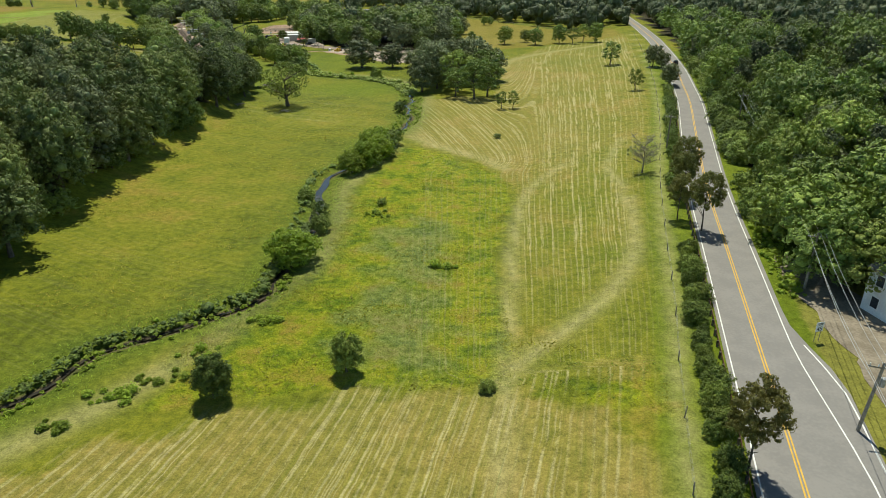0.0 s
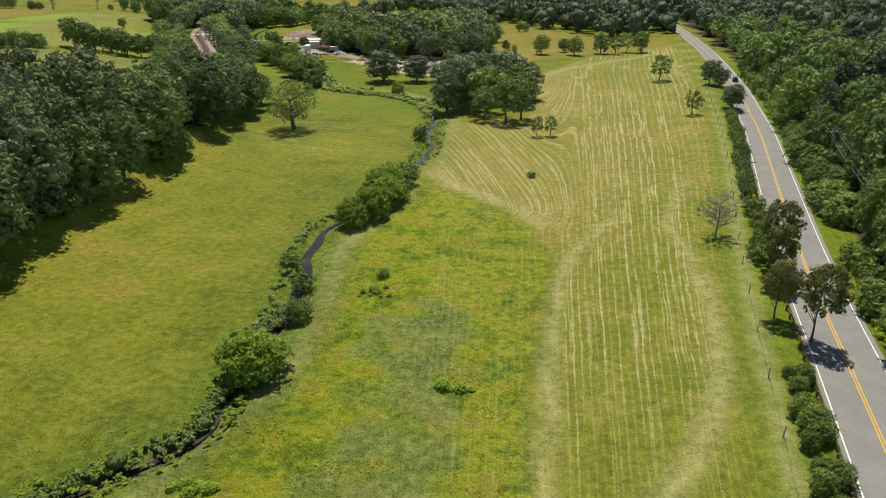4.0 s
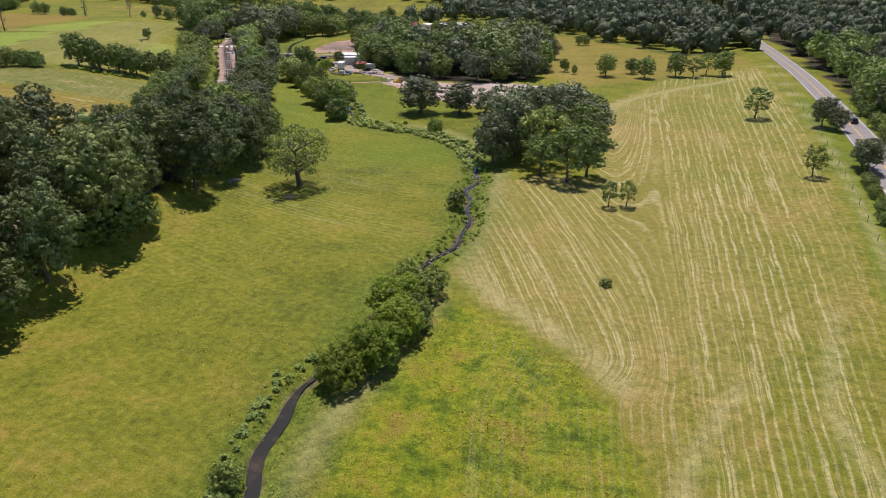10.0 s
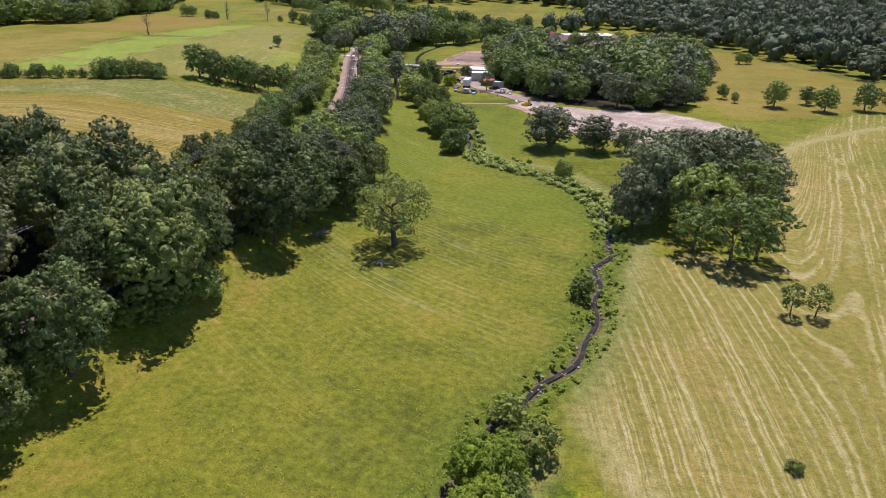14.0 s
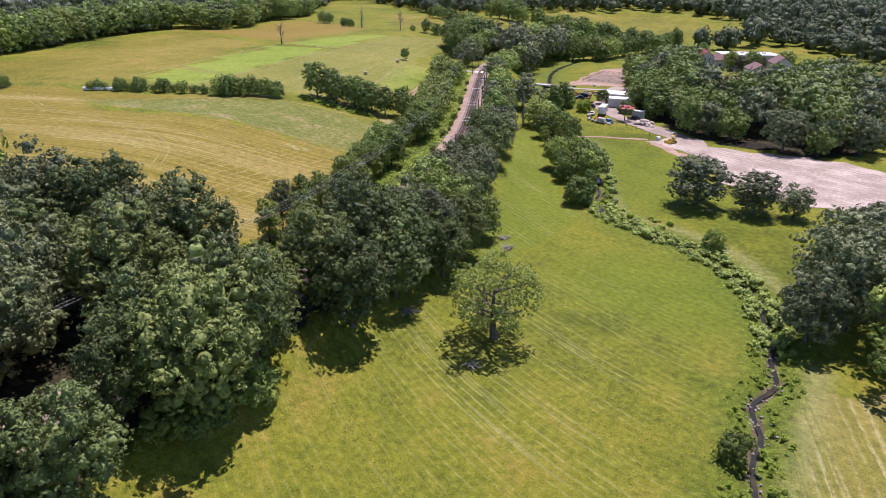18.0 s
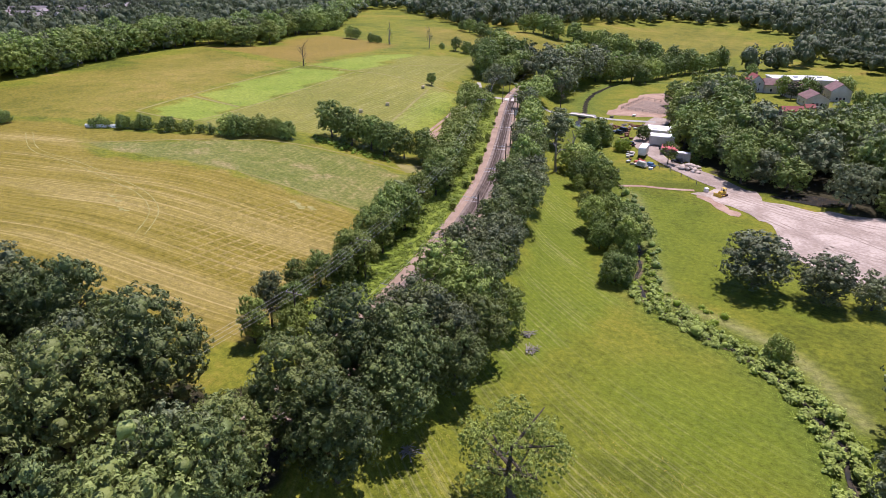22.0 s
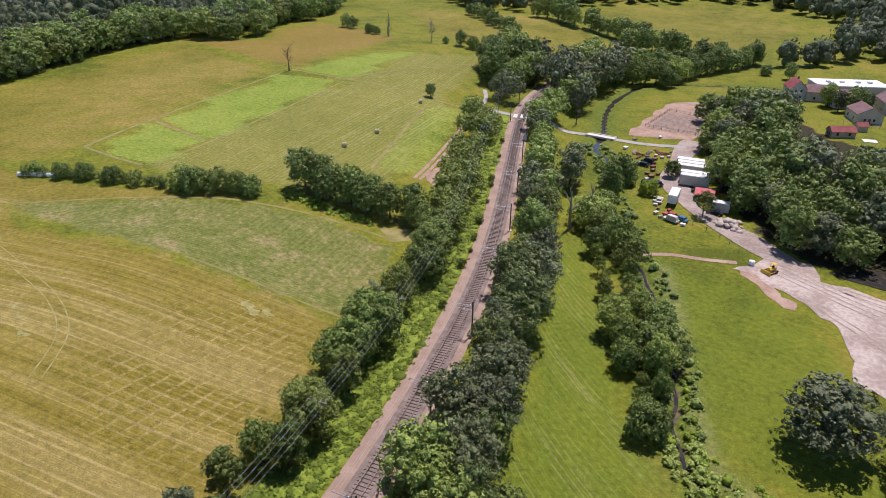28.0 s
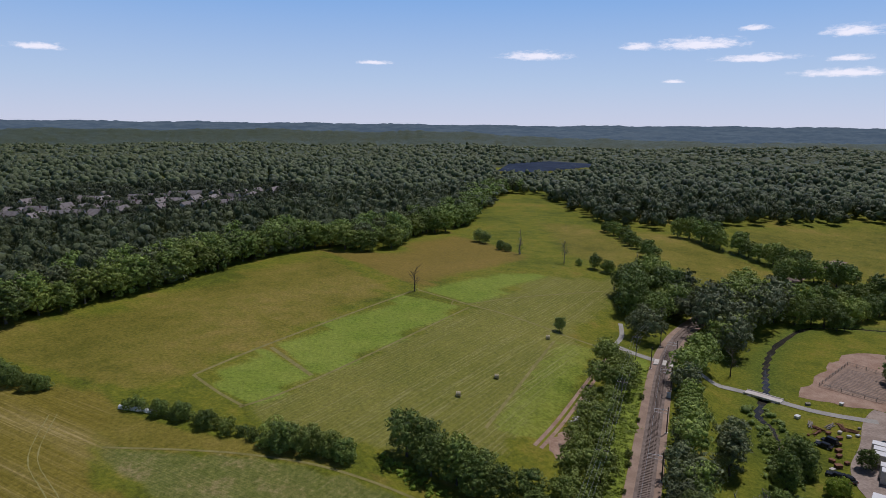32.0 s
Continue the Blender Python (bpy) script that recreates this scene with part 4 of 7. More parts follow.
ROUGH_BALL = (ICO_V, ICO_F)
BANK = {
    # kind: crowns and trunks of a tree about 10 m tall
    "fine": [(crown_mesh("crown", 130 + k, 3.9 + 0.3 * (k % 2), 4.9, 5.1, 44, 980, 0.14, grey_leaf_mat if k > 4 else shaded_wood_leaf_mat, ball=ROUGH_BALL), trunk_mesh("trunk", 80 + k, 5.5, 0.26, 4, fork=0.2)) for k in range(6)],
    "near": [(crown_mesh("crown", 10 + k, 3.9 + 0.3 * (k % 2), 4.9, 5.1, 34, 640, 0.2, leaf_mat, ball=ROUGH_BALL), trunk_mesh("trunk", k, 5.5, 0.26, 4, fork=0.2)) for k in range(6)],
    "mid": [(crown_mesh("crown", 30 + k, 3.9 + 0.3 * (k % 2), 4.9, 4.9, 26, 340, 0.28, leaf_mat, ball=ROUGH_BALL), trunk_mesh("trunk", 5 + k, 5.5, 0.26, 3, fork=0.2)) for k in range(5)],
    "low": [(crown_mesh("crown", 100 + k, 4.0 + 0.3 * (k % 2), 4.8, 5.0, 16, 155, 0.38, leaf_mat, ball=ROUGH_BALL, low=-0.4), None) for k in range(5)],
    "grey": [(crown_mesh("crown", 40 + k, 4.0, 4.9, 4.9, 34, 620, 0.2, grey_leaf_mat, ball=ROUGH_BALL), trunk_mesh("trunk", 15 + k, 5.5, 0.24, 4, fork=0.2)) for k in range(4)],
    "greylow": [(crown_mesh("crown", 110 + k, 4.0, 4.8, 5.0, 16, 155, 0.38, grey_leaf_mat, ball=ROUGH_BALL, low=-0.4), None) for k in range(3)],
    "dense": [(crown_mesh("crown", 140 + k, 3.9, 4.9, 5.0, 30, 1100, 0.2, leaf_mat, ball=ROUGH_BALL, core=0.7), trunk_mesh("trunk", 90 + k, 5.5, 0.26, 4, fork=0.2)) for k in range(2)],
    "tall": [(crown_mesh("crown", 50 + k, 2.5, 4.8, 5.1, 30, 460, 0.19, grey_leaf_mat if k else leaf_mat, ball=ROUGH_BALL), trunk_mesh("trunk", 25 + k, 6.5, 0.22, 3, 0.15, fork=0.2)) for k in range(2)],
    "open": [(crown_mesh("crown", 60 + k, 4.1, 4.2, 5.6, 36, 420, 0.15, leaf_mat, 1, 0.5, ROUGH_BALL), trunk_mesh("trunk", 35 + k, 5.8, 0.24, 7, 0.3, fork=0.28)) for k in range(3)],
    "brown": [(crown_mesh("crown", 70 + k, 3.4, 3.5, 6.4, 36, 700, 0.15, brown_leaf_mat, 1, 0.5, ROUGH_BALL), trunk_mesh("trunk", 45 + k, 6.4, 0.17, 7, 0.22, fork=0.28)) for k in range(2)],
    "conifer": [(crown_mesh("crown", 80 + k, 2.4, 4.9, 5.0, 36, 330, 0.2, conifer_mat, ball=ROUGH_BALL), trunk_mesh("trunk", 55 + k, 7.0, 0.2, 2, 0.1, fork=0.15)) for k in range(2)],
    "conlow": [(crown_mesh("crown", 120 + k, 2.5, 4.9, 5.0, 15, 125, 0.34, conifer_mat, ball=ROUGH_BALL, low=-0.4), None) for k in range(2)],
    "bush": [(crown_mesh("crown", 90 + k, 4.6, 4.4, 2.6, 26, 420, 0.27, leaf_mat, ball=ROUGH_BALL, low=-0.4, lift=0.35), trunk_mesh("trunk", 65 + k, 3.0, 0.25, 3)) for k in range(3)],
    "bright": [(crown_mesh("crown", 97 + k, 4.6, 4.4, 2.6, 26, 560, 0.23, vine_mat, ball=ROUGH_BALL, low=-0.4, lift=0.9), trunk_mesh("trunk", 78 + k, 3.0, 0.25, 3)) for k in range(2)],
    "shrub": [(crown_mesh("crown", 95 + k, 4.6, 4.4, 2.6, 15, 160, 0.4, leaf_mat, ball=ROUGH_BALL, low=-0.4), trunk_mesh("trunk", 75 + k, 3.0, 0.25, 3)) for k in range(3)],
}
LABELS = {
    "fine": "tall woodland tree with a full domed green crown",
    "near": "broad-leaved tree with a dense rounded green crown", "mid": "broad-leaved woodland tree with a full green crown", "grey": "grey-green broad-leaved tree with a dense crown",
    "dense": "small dense oval-crowned tree in the meadow", "tall": "tall narrow broad-leaved tree", "open": "open-crowned green tree with visible limbs", "brown": "slender roadside tree with brownish leaves", "conifer": "dark green conifer with dense needles",
    "bush": "dense rounded green shrub", "bright": "large rounded bright green shrub in the grass", "shrub": "small dense green shrub",
}
tree_rng = random.Random(7)


def tree(x, y, height, kind="near", wide=1.0, label="", group="", name="tree", sink=0.0):
    """A tree of its own with a trunk and a crown."""
    kind = "shrub" if kind == "bush" and height < 4.4 and y > 100 else kind
    crown, trunk = tree_rng.choice(BANK[kind])
    name = {"roadside wood": "roadside_tree", "wood beside the meadow": "woodland_tree"}.get(group, name)
    ob = new("shrub" if kind in ("bush", "shrub", "bright") and name == "tree" else name)
    ob.empty_display_size = 0.3
    h = height / (7.5 if kind in ("bush", "shrub", "bright") else 10.0)
    ob.matrix_basis = Matrix.Translation((x, y, float(land(x, y)) - sink)) @ Matrix.Rotation(tree_rng.uniform(0, 6.28), 4, "Z") @ Matrix.Diagonal((h * wide, h * wide, h, 1))
    tagged(ob, label or LABELS[kind], "shrub" if kind in ("bush", "shrub", "bright") else "tree", group)
    for n, me in (("trunk", trunk), ("crown", crown)):
        o = new(n, me)
        o.parent = ob
    return ob


def scatter(poly, gap, seed, keep=None):
    """Places about gap metres apart, inside a polygon."""
    rng = np.random.default_rng(seed)
    p = np.array(poly, float)
    xs, ys = np.meshgrid(np.arange(p[:, 0].min(), p[:, 0].max() + gap, gap), np.arange(p[:, 1].min(), p[:, 1].max() + gap, gap * 0.87))
    xs[1::2] += gap / 2
    x, y = xs.ravel() + rng.uniform(-0.33, 0.33, xs.size) * gap, ys.ravel() + rng.uniform(-0.33, 0.33, xs.size) * gap
    ok = rim(x, y, poly) < 0
    if keep is not None:
        ok &= keep(x, y)
    return np.column_stack([x, y])[ok], rng


def mesh_arrays(me):
    v, f = np.empty(len(me.vertices) * 3, np.float32), np.empty(len(me.loops), np.int32)
    me.vertices.foreach_get("co", v)
    me.loops.foreach_get("vertex_index", f)
    return v.reshape(-1, 3), f.reshape(-1, 3)


def wood(poly, gap, low, high, seed, kinds=("near",), group="woodland", keep=None, wide=(1.0, 1.25), joined=""):
    """Trees over an area: each its own, or, where they stand deep in the wood, joined."""
    at, rng = scatter(poly, gap, seed, keep)
    stock = {}
    for x, y in at:
        h, kind, wd = rng.uniform(low, high), str(rng.choice(kinds)), rng.uniform(*wide)
        if not joined:
            tree(x, y, h, kind, wd, group=group)
            continue
        crown = BANK[kind][rng.integers(len(BANK[kind]))][0]
        v, f = mesh_arrays(crown)
        a, s = rng.uniform(0, 6.28), h / 10
        turn = np.array(((math.cos(a), -math.sin(a), 0), (math.sin(a), math.cos(a), 0), (0, 0, 1)))
        stock.setdefault(CROWNS[crown], []).append((v @ turn.T * (s * wd, s * wd, s) + (x, y, rise(x, y)), f))
    for mat, pieces in stock.items():
        tagged(new("woodland", raw_mesh("woodland", *join(*pieces), mat, True)), joined, "woodland", kind="stuff")


# the wood between meadow and hay field, with the railway in it
DEEP = "deep closed wood of grey-green and green broad-leaved trees"
clearing = lambda x, y: np.abs(x - rail_x(y) + 2.5) > 6.0
wood(((-64, 62), (-64, 180), (-65.5, 204), (-72, 212), (-78, 210), (-78, 62)), 7.4, 12.5, 19, 1, ("fine",), "wood beside the meadow", wide=(0.8, 1.08), keep=clearing)
wood(((-78, 136), (-78, 198), (-86, 195), (-92, 187), (-103, 181), (-116, 178), (-116, 136)), 8.6, 14, 19.5, 2, ("fine", "grey", "fine", "fine"), "wood beside the meadow", wide=(0.85, 1.05), keep=clearing)
wood(((-78, 96), (-78, 136), (-116, 136), (-116, 176), (-140, 174), (-140, 130), (-120, 96)), 9.0, 13, 17.5, 27, ("fine", "grey", "fine"), "wood beside the meadow", wide=(0.85, 1.1), keep=clearing)
wood(((-78, 30), (-78, 96), (-120, 96), (-140, 130), (-140, 174), (-150, 172), (-160, 120), (-165, 30)), 9.4, 13, 18, 2, ("low", "low", "greylow", "greylow"), wide=(0.75, 0.98), joined=DEEP)
for x, y, h, kind, wd in ((-67, 203, 15, "fine", 0.95), (-64, 210, 12.5, "fine", 1.0), (-68, 213, 14, "fine", 0.95), (-66, 220, 13, "fine", 1.0), (-70, 228, 12.5, "fine", 0.95), (-66.5, 230, 10, "near", 1.0), (-96, 204, 11, "tall", 0.9), (-94.5, 199, 9, "tall", 1.0), (-98, 212, 9.5, "tall", 1.0), (-93, 206, 9, "near", 0.8), (-90, 203, 7, "near", 1.0)):
    tree(x, y, h, kind, wd, group="wood beside the meadow")
wood(((-66, 0), (-66, 62), (-78, 62), (-165, 30), (-165, 0)), 10, 14, 18, 3, ("low",), wide=(1.0, 1.2), joined=DEEP)
wood(((-65, 60), (-65, 200), (-68.5, 200), (-68.5, 60)), 4.5, 3, 6, 4, ("bush",), "undergrowth at the wood's edge", keep=lambda x, y: np.sin(x * 3 + y * 0.7) > 0.1)
# both sides of the railway
for side, (a, b), (y0, y1), gap, (low, high), kinds, seed, deep in (
        (-1, (7.5, 14.5), (212, 322), 6.4, (9.5, 13.5), ("fine", "near", "grey"), 5, ""), (-1, (6.5, 13.5), (322, 428), 6.4, (8, 12), ("low", "low", "greylow"), 6, "leafy trees along the railway"),
        (1, (11.0, 16.0), (218, 312), 4.7, (7.5, 12), ("near", "tall", "near"), 7, ""), (1, (9.0, 20.0), (300, 384), 6.4, (6, 10), ("low",), 8, "leafy trees along the railway"), (1, (8, 17), (408, 480), 7, (10, 16), ("low", "greylow"), 9, "tall trees at the railway's bend"),
        (-1, (6, 20), (428, 500), 7, (12, 20), ("low", "greylow"), 10, "tall trees at the railway's bend")):
    ys = np.arange(y0, y1 + 1, 12.0)
    poly = [(float(rail_x(y)) - side * a, y) for y in ys] + [(float(rail_x(y)) - side * b, y) for y in ys[::-1]]
    wood(poly, gap, low, high, seed, kinds, "trees along the railway", wide=(0.9, 1.15), joined=deep)
# hedge between the grass lane and the stream
wood(((-56, 257), (-67, 268), (-78, 293), (-91, 319), (-97, 330), (-90, 330), (-79, 320), (-66, 292), (-58, 270)), 5.2, 3.5, 9.5, 11, ("near", "near", "bush", "near", "open"), "trees beside the stream", wide=(0.8, 1.1))
wood(((-95, 330), (-103, 352), (-112, 372), (-104, 376), (-94, 356), (-86, 334)), 8.0, 3, 7, 12, ("mid", "bush"), "trees beside the stream")
for x, y, h, kind, wd in ((-114, 355, 14, "tall", 1.2), (-112, 350, 13, "tall", 1.2), (-100, 352, 11, "tall", 1.0), (-101, 364, 10, "mid", 1.0)):
    tree(x, y, h, kind, wd)
# farm wood
FARM_WOOD = ((-100, 452), (-84, 400), (-76, 378), (-66, 362), (-55, 347), (-42, 340), (-28, 342), (-16, 332), (0, 345), (9, 368), (12, 424), (-6, 470), (-36, 450), (-52, 452), (-66, 470))
LAWN = ((-70, 500), (-66, 424), (-58, 402), (-44, 398), (-24, 408), (-20, 500))
wood(FARM_WOOD, 8.2, 9, 16, 13, ("mid", "mid", "grey"), "trees round the farmyard", wide=(0.95, 1.2), keep=lambda x, y: (rim(x, y, FARM_WOOD) > -7.5) & (rim(x, y, LAWN) > 0))
wood(FARM_WOOD, 8.8, 9, 19, 14, ("low", "low", "greylow"), "", wide=(0.95, 1.2), keep=lambda x, y: (rim(x, y, FARM_WOOD) <= -7.5) & (rim(x, y, LAWN) > 0), joined="dense wood beside the farmyard")
# copses in the meadows
for x, y, h, kind, wd in ((-33.5, 275, 12.5, "grey", 1.5), (-21, 275, 10.5, "grey", 1.35), (-13, 277, 8, "grey", 1.2),
                          (-7, 220, 13, "grey", 0.95), (-2, 227, 17, "grey", 0.95), (5, 221, 15, "open", 1.05), (-5, 237, 16, "grey", 1.0), (6, 237, 17, "grey", 1.0), (14, 232, 14, "open", 1.1), (0, 249, 15, "grey", 1.2), (12, 251, 16, "grey", 1.2),
                          (10, 208, 13, "open", 1.1), (14.5, 212, 13, "open", 1.1), (18, 243, 12, "grey", 1.2), (4, 212, 10, "open", 1.1), (20, 262, 10, "open", 1.2), (2, 262, 12, "grey", 1.2),
                          (17.5, 193, 5.5, "open", 0.9), (21, 194, 5.5, "open", 0.9),
                          (-23, 53, 5.2, "dense", 0.95), (-10.3, 57.5, 5.0, "dense", 0.85), (63, 214, 7.5, "open", 0.9), (70, 278, 10, "open", 1.1),
                          (33, 360, 10, "mid", 1.0), (45, 369, 7, "mid", 1.0), (49, 357, 9, "mid", 1.1), (63, 364, 10, "mid", 1.0), (70, 363, 9, "open", 1.0), (77, 370, 10, "open", 1.0), (83, 367, 11, "mid", 0.9),
                          (16, 370, 6, "mid", 0.9), (20, 363, 4, "mid", 1.0), (29, 475, 6, "mid", 1.0), (33, 477, 6, "mid", 1.0),
                          (24.5, 40, 9, "brown", 0.8), (39.5, 91, 10, "brown", 0.78), (37.5, 96, 8, "brown", 0.8), (43, 110, 10.5, "brown", 0.8), (40.8, 105, 9, "brown", 0.8),
                          (75, 217, 8, "grey", 1.0), (76, 221, 7, "grey", 1.0), (83, 262, 9, "grey", 1.0), (85, 257, 7, "grey", 1.0),
                          (-193, 390, 6, "near", 0.9), (-90.9, 360, 5.0, "bright", 0.95), (-73.3, 352.8, 8, "open", 1.0), (-90, 378, 6, "near", 1.1)):
    tree(x, y, h, kind, wd)
for x, y, h, wd in ((-22, 85, 5.5, 1.15), (-19, 129, 5.0, 1.0), (-16.5, 133, 6, 1.0), (-14.5, 139, 6, 1.0), (-15.5, 146, 6, 1.0), (-13, 142, 4.5, 1.0), (-12, 151, 4, 1.0), (-16, 156, 3.5, 1.0), (-12.5, 188, 3.5, 0.9),
                    (-25, 249, 4.5, 0.85), (-20, 97, 3, 1.0), (-21.5, 105, 2.6, 1.0), (-25, 112, 2.6, 1.0), (-11, 109.5, 1.4, 1.1), (4.5, 53.5, 1.3, 1.2), (13.5, 158, 1.2, 1.2)):
    tree(x, y, h, "bright" if h > 4.8 else "bush", wd)

# ---- woods right of the road and far off ----


def dome_bank(seed, n, rich):
    """Far crowns, about one unit in radius: a few lumps, and for the nearer ones some leaf bunches."""
    rng = np.random.default_rng(seed)
    out = []
    for _ in range(n):
        if not rich:
            d = unit(rng.normal(size=(2, 3)) + (0, 0, 0.2))
            v, f = clumps(rng, np.concatenate([d * 0.5, [[0, 0, 0.1]]]), np.append(rng.uniform(0.45, 0.65, 2), 0.66), (ICO_V, ICO_F))
            out.append((v, f[v[f].mean(1)[:, 2] > -0.25]))
            continue
        d = unit(rng.normal(size=(3, 3)) + (0, 0, 0.3))
        c, r = np.concatenate([d * 0.55, [[0, 0, 0]]]), np.append(rng.uniform(0.42, 0.58, 3), 0.7)
        out.append(join(clumps(rng, c, r * 0.8, (ICO_V, ICO_F)), leaves(rng, c, r, 24, 6, 0.22, 0.12, low=-0.2)))
    return out


def canopy(name, at, size, height, seed, mat, label, rich=False):
    """Many far crowns joined into one object."""
    rng = np.random.default_rng(seed)
    bank = dome_bank(seed, 7, rich)
    vs, fs, n = [], [], 0
    pick = rng.integers(0, 7, len(at))
    for k, (bv, bf) in enumerate(bank):
        p = at[pick == k]
        if not len(p):
            continue
        r = rng.uniform(0.75, 1.3, len(p)) * size
        h = rng.uniform(0.65, 1.35, len(p)) * height
        a = rng.uniform(0, 6.28, len(p))
        ca, sa = np.cos(a)[:, None], np.sin(a)[:, None]
        x = (bv[:, 0] * ca - bv[:, 1] * sa) * r[:, None] + p[:, :1]
        y = (bv[:, 0] * sa + bv[:, 1] * ca) * r[:, None] + p[:, 1:]
        z = bv[:, 2] * (h * 0.56)[:, None] + (land(p[:, 0], p[:, 1]) + h * 0.46)[:, None]
        vs.append(np.stack([x, y, z], 2).reshape(-1, 3))
        fs.append((bf[None] + (np.arange(len(p)) * len(bv))[:, None, None]).reshape(-1, 3) + n)
        n += len(p) * len(bv)
    return tagged(new(name, raw_mesh(name, np.concatenate(vs), np.concatenate(fs), mat, True)), label, "woodland", kind="stuff")


ROADSIDE = ((30, 60), (70, 200), (95, 300), (115, 420), (230, 420), (190, 200), (150, 60))
wood(ROADSIDE, 8.0, 9.5, 18, 21, ("near", "near", "conifer", "near", "grey"), "roadside wood", keep=lambda x, y: (x - road_x(y) > 9.5) & (x - road_x(y) < 34) & (y > 92) & (y < 200), wide=(0.75, 1.0))
wood(ROADSIDE, 3.6, 2.5, 5.5, 24, ("bush",), "shrubs beside the road", keep=lambda x, y: (x - road_x(y) > 6.0) & (x - road_x(y) < 10.0) & (y > 90) & (y < 300) & ~((y > 116) & (y < 124)))
wood(ROADSIDE, 9.0, 9, 20, 22, ("low", "low", "low", "greylow", "conlow"), "", keep=lambda x, y: (x - road_x(y) >= 34) & (x - road_x(y) < 80) & (y < 200) | (x - road_x(y) >= 9.5) & (x - road_x(y) < 80) & (y >= 200) & (y < 262), wide=(0.72, 0.98), joined="dense mixed wood with dark conifers")
wood(ROADSIDE, 8.6, 9, 16, 23, ("low", "low", "greylow", "conlow"), "", keep=lambda x, y: (x - road_x(y) > 9.5) & (x - road_x(y) < 52) & (y >= 262) & (y < 420), wide=(0.85, 1.1), joined="dense mixed wood with dark conifers")
for x, y, h, wd in ((48, 73, 11, 1.1), (52.5, 68, 12, 1.15), (51, 80, 13, 1.15), (57, 75, 14, 1.2), (50, 88, 11, 1.1), (55, 90, 13, 1.1), (59, 67, 12, 1.1), (63, 76, 14, 1.2), (61, 85, 15, 1.2), (66, 66, 13, 1.2), (67, 92, 15, 1.2)):
    tree(x, y, h, "near", wd, group="roadside wood")

LEFT_EDGE = ((-306, 225), (-320, 250), (-338, 303), (-358, 341), (-370, 397), (-346, 412), (-341, 429), (-366, 476), (-366, 512), (-490, 699), (-480, 730))
edge_pts = smooth_line(LEFT_EDGE, 8.0)
er = np.random.default_rng(31)
for x, y in edge_pts:
    if y < 560:
        tree(x - er.uniform(3, 8), y + er.uniform(-2, 2), er.uniform(12, 18), "mid", er.uniform(0.95, 1.25), group="wood beyond the fields")
wood([*((x - 9, y) for x, y in LEFT_EDGE), *((x - 34, y + 4) for x, y in LEFT_EDGE[::-1])], 9.4, 11, 18, 32, ("low", "greylow", "low"), wide=(0.95, 1.25), joined="wood of broad-leaved trees beyond the fields")
OPEN = [OCHRE, UPPER, RUSSET, VALLEY, PASTURE, BIG, BRIGHT_C, ((-372, 518), (-486, 697), (-470, 722), (-332, 608), (-316, 585), (-245, 529), (-220, 487), (-284, 470)), FARM_WOOD,
        ((-230, 150), (-310, 225), (-372, 397), (-372, 512), (-255, 480), (-160, 420), (-165, 470), (-135, 505), (-112, 556), (-40, 620), (6, 560), (50, 482), (78, 431), (112, 436), (112, 380), (60, 170), (0, 0), (-165, 0), (-170, 150)),
        ((-735, 945), (-640, 1060), (-548, 925), (-620, 830))]
SUBURB = ((-505, 255), (-490, 320), (-505, 420), (-560, 520), (-640, 560), (-730, 460), (-760, 360), (-660, 260))


def far_places(r0, r1, gap, seed, a0, a1):
    rng = np.random.default_rng(seed)
    xs, ys = np.meshgrid(np.arange(-r1, r1, gap), np.arange(-r1, r1, gap))
    x, y = (xs + rng.uniform(-0.45, 0.45, xs.shape) * gap).ravel() - 50, (ys + rng.uniform(-0.45, 0.45, xs.shape) * gap).ravel() + 190
    r, a = np.hypot(x + 50, y - 190), np.degrees(np.arctan2(-(x + 50), y - 190))
    ok = (r > r0) & (r < r1) & (a > a0) & (a < a1)
    x, y = x[ok], y[ok]
    q = x - road_x(y)
    ok = ((q > 78) | ((q > 50) & (y > 262)) | ((q > 12) & (y > 415)) | (q < -8)) & (y > 30)
    for poly in OPEN:
        ok &= rim(x, y, poly) > 5
    ok &= rim(x, y, SUBURB) > 0
    return np.column_stack([x, y])[ok]


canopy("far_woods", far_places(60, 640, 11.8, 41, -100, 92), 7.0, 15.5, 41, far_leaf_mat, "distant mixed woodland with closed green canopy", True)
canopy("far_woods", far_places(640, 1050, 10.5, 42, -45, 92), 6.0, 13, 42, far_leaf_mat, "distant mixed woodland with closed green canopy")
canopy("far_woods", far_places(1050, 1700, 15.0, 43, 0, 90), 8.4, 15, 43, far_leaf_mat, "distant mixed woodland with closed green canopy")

at, rng = scatter(SUBURB, 10.0, 44)
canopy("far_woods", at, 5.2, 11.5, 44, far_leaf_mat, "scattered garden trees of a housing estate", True)

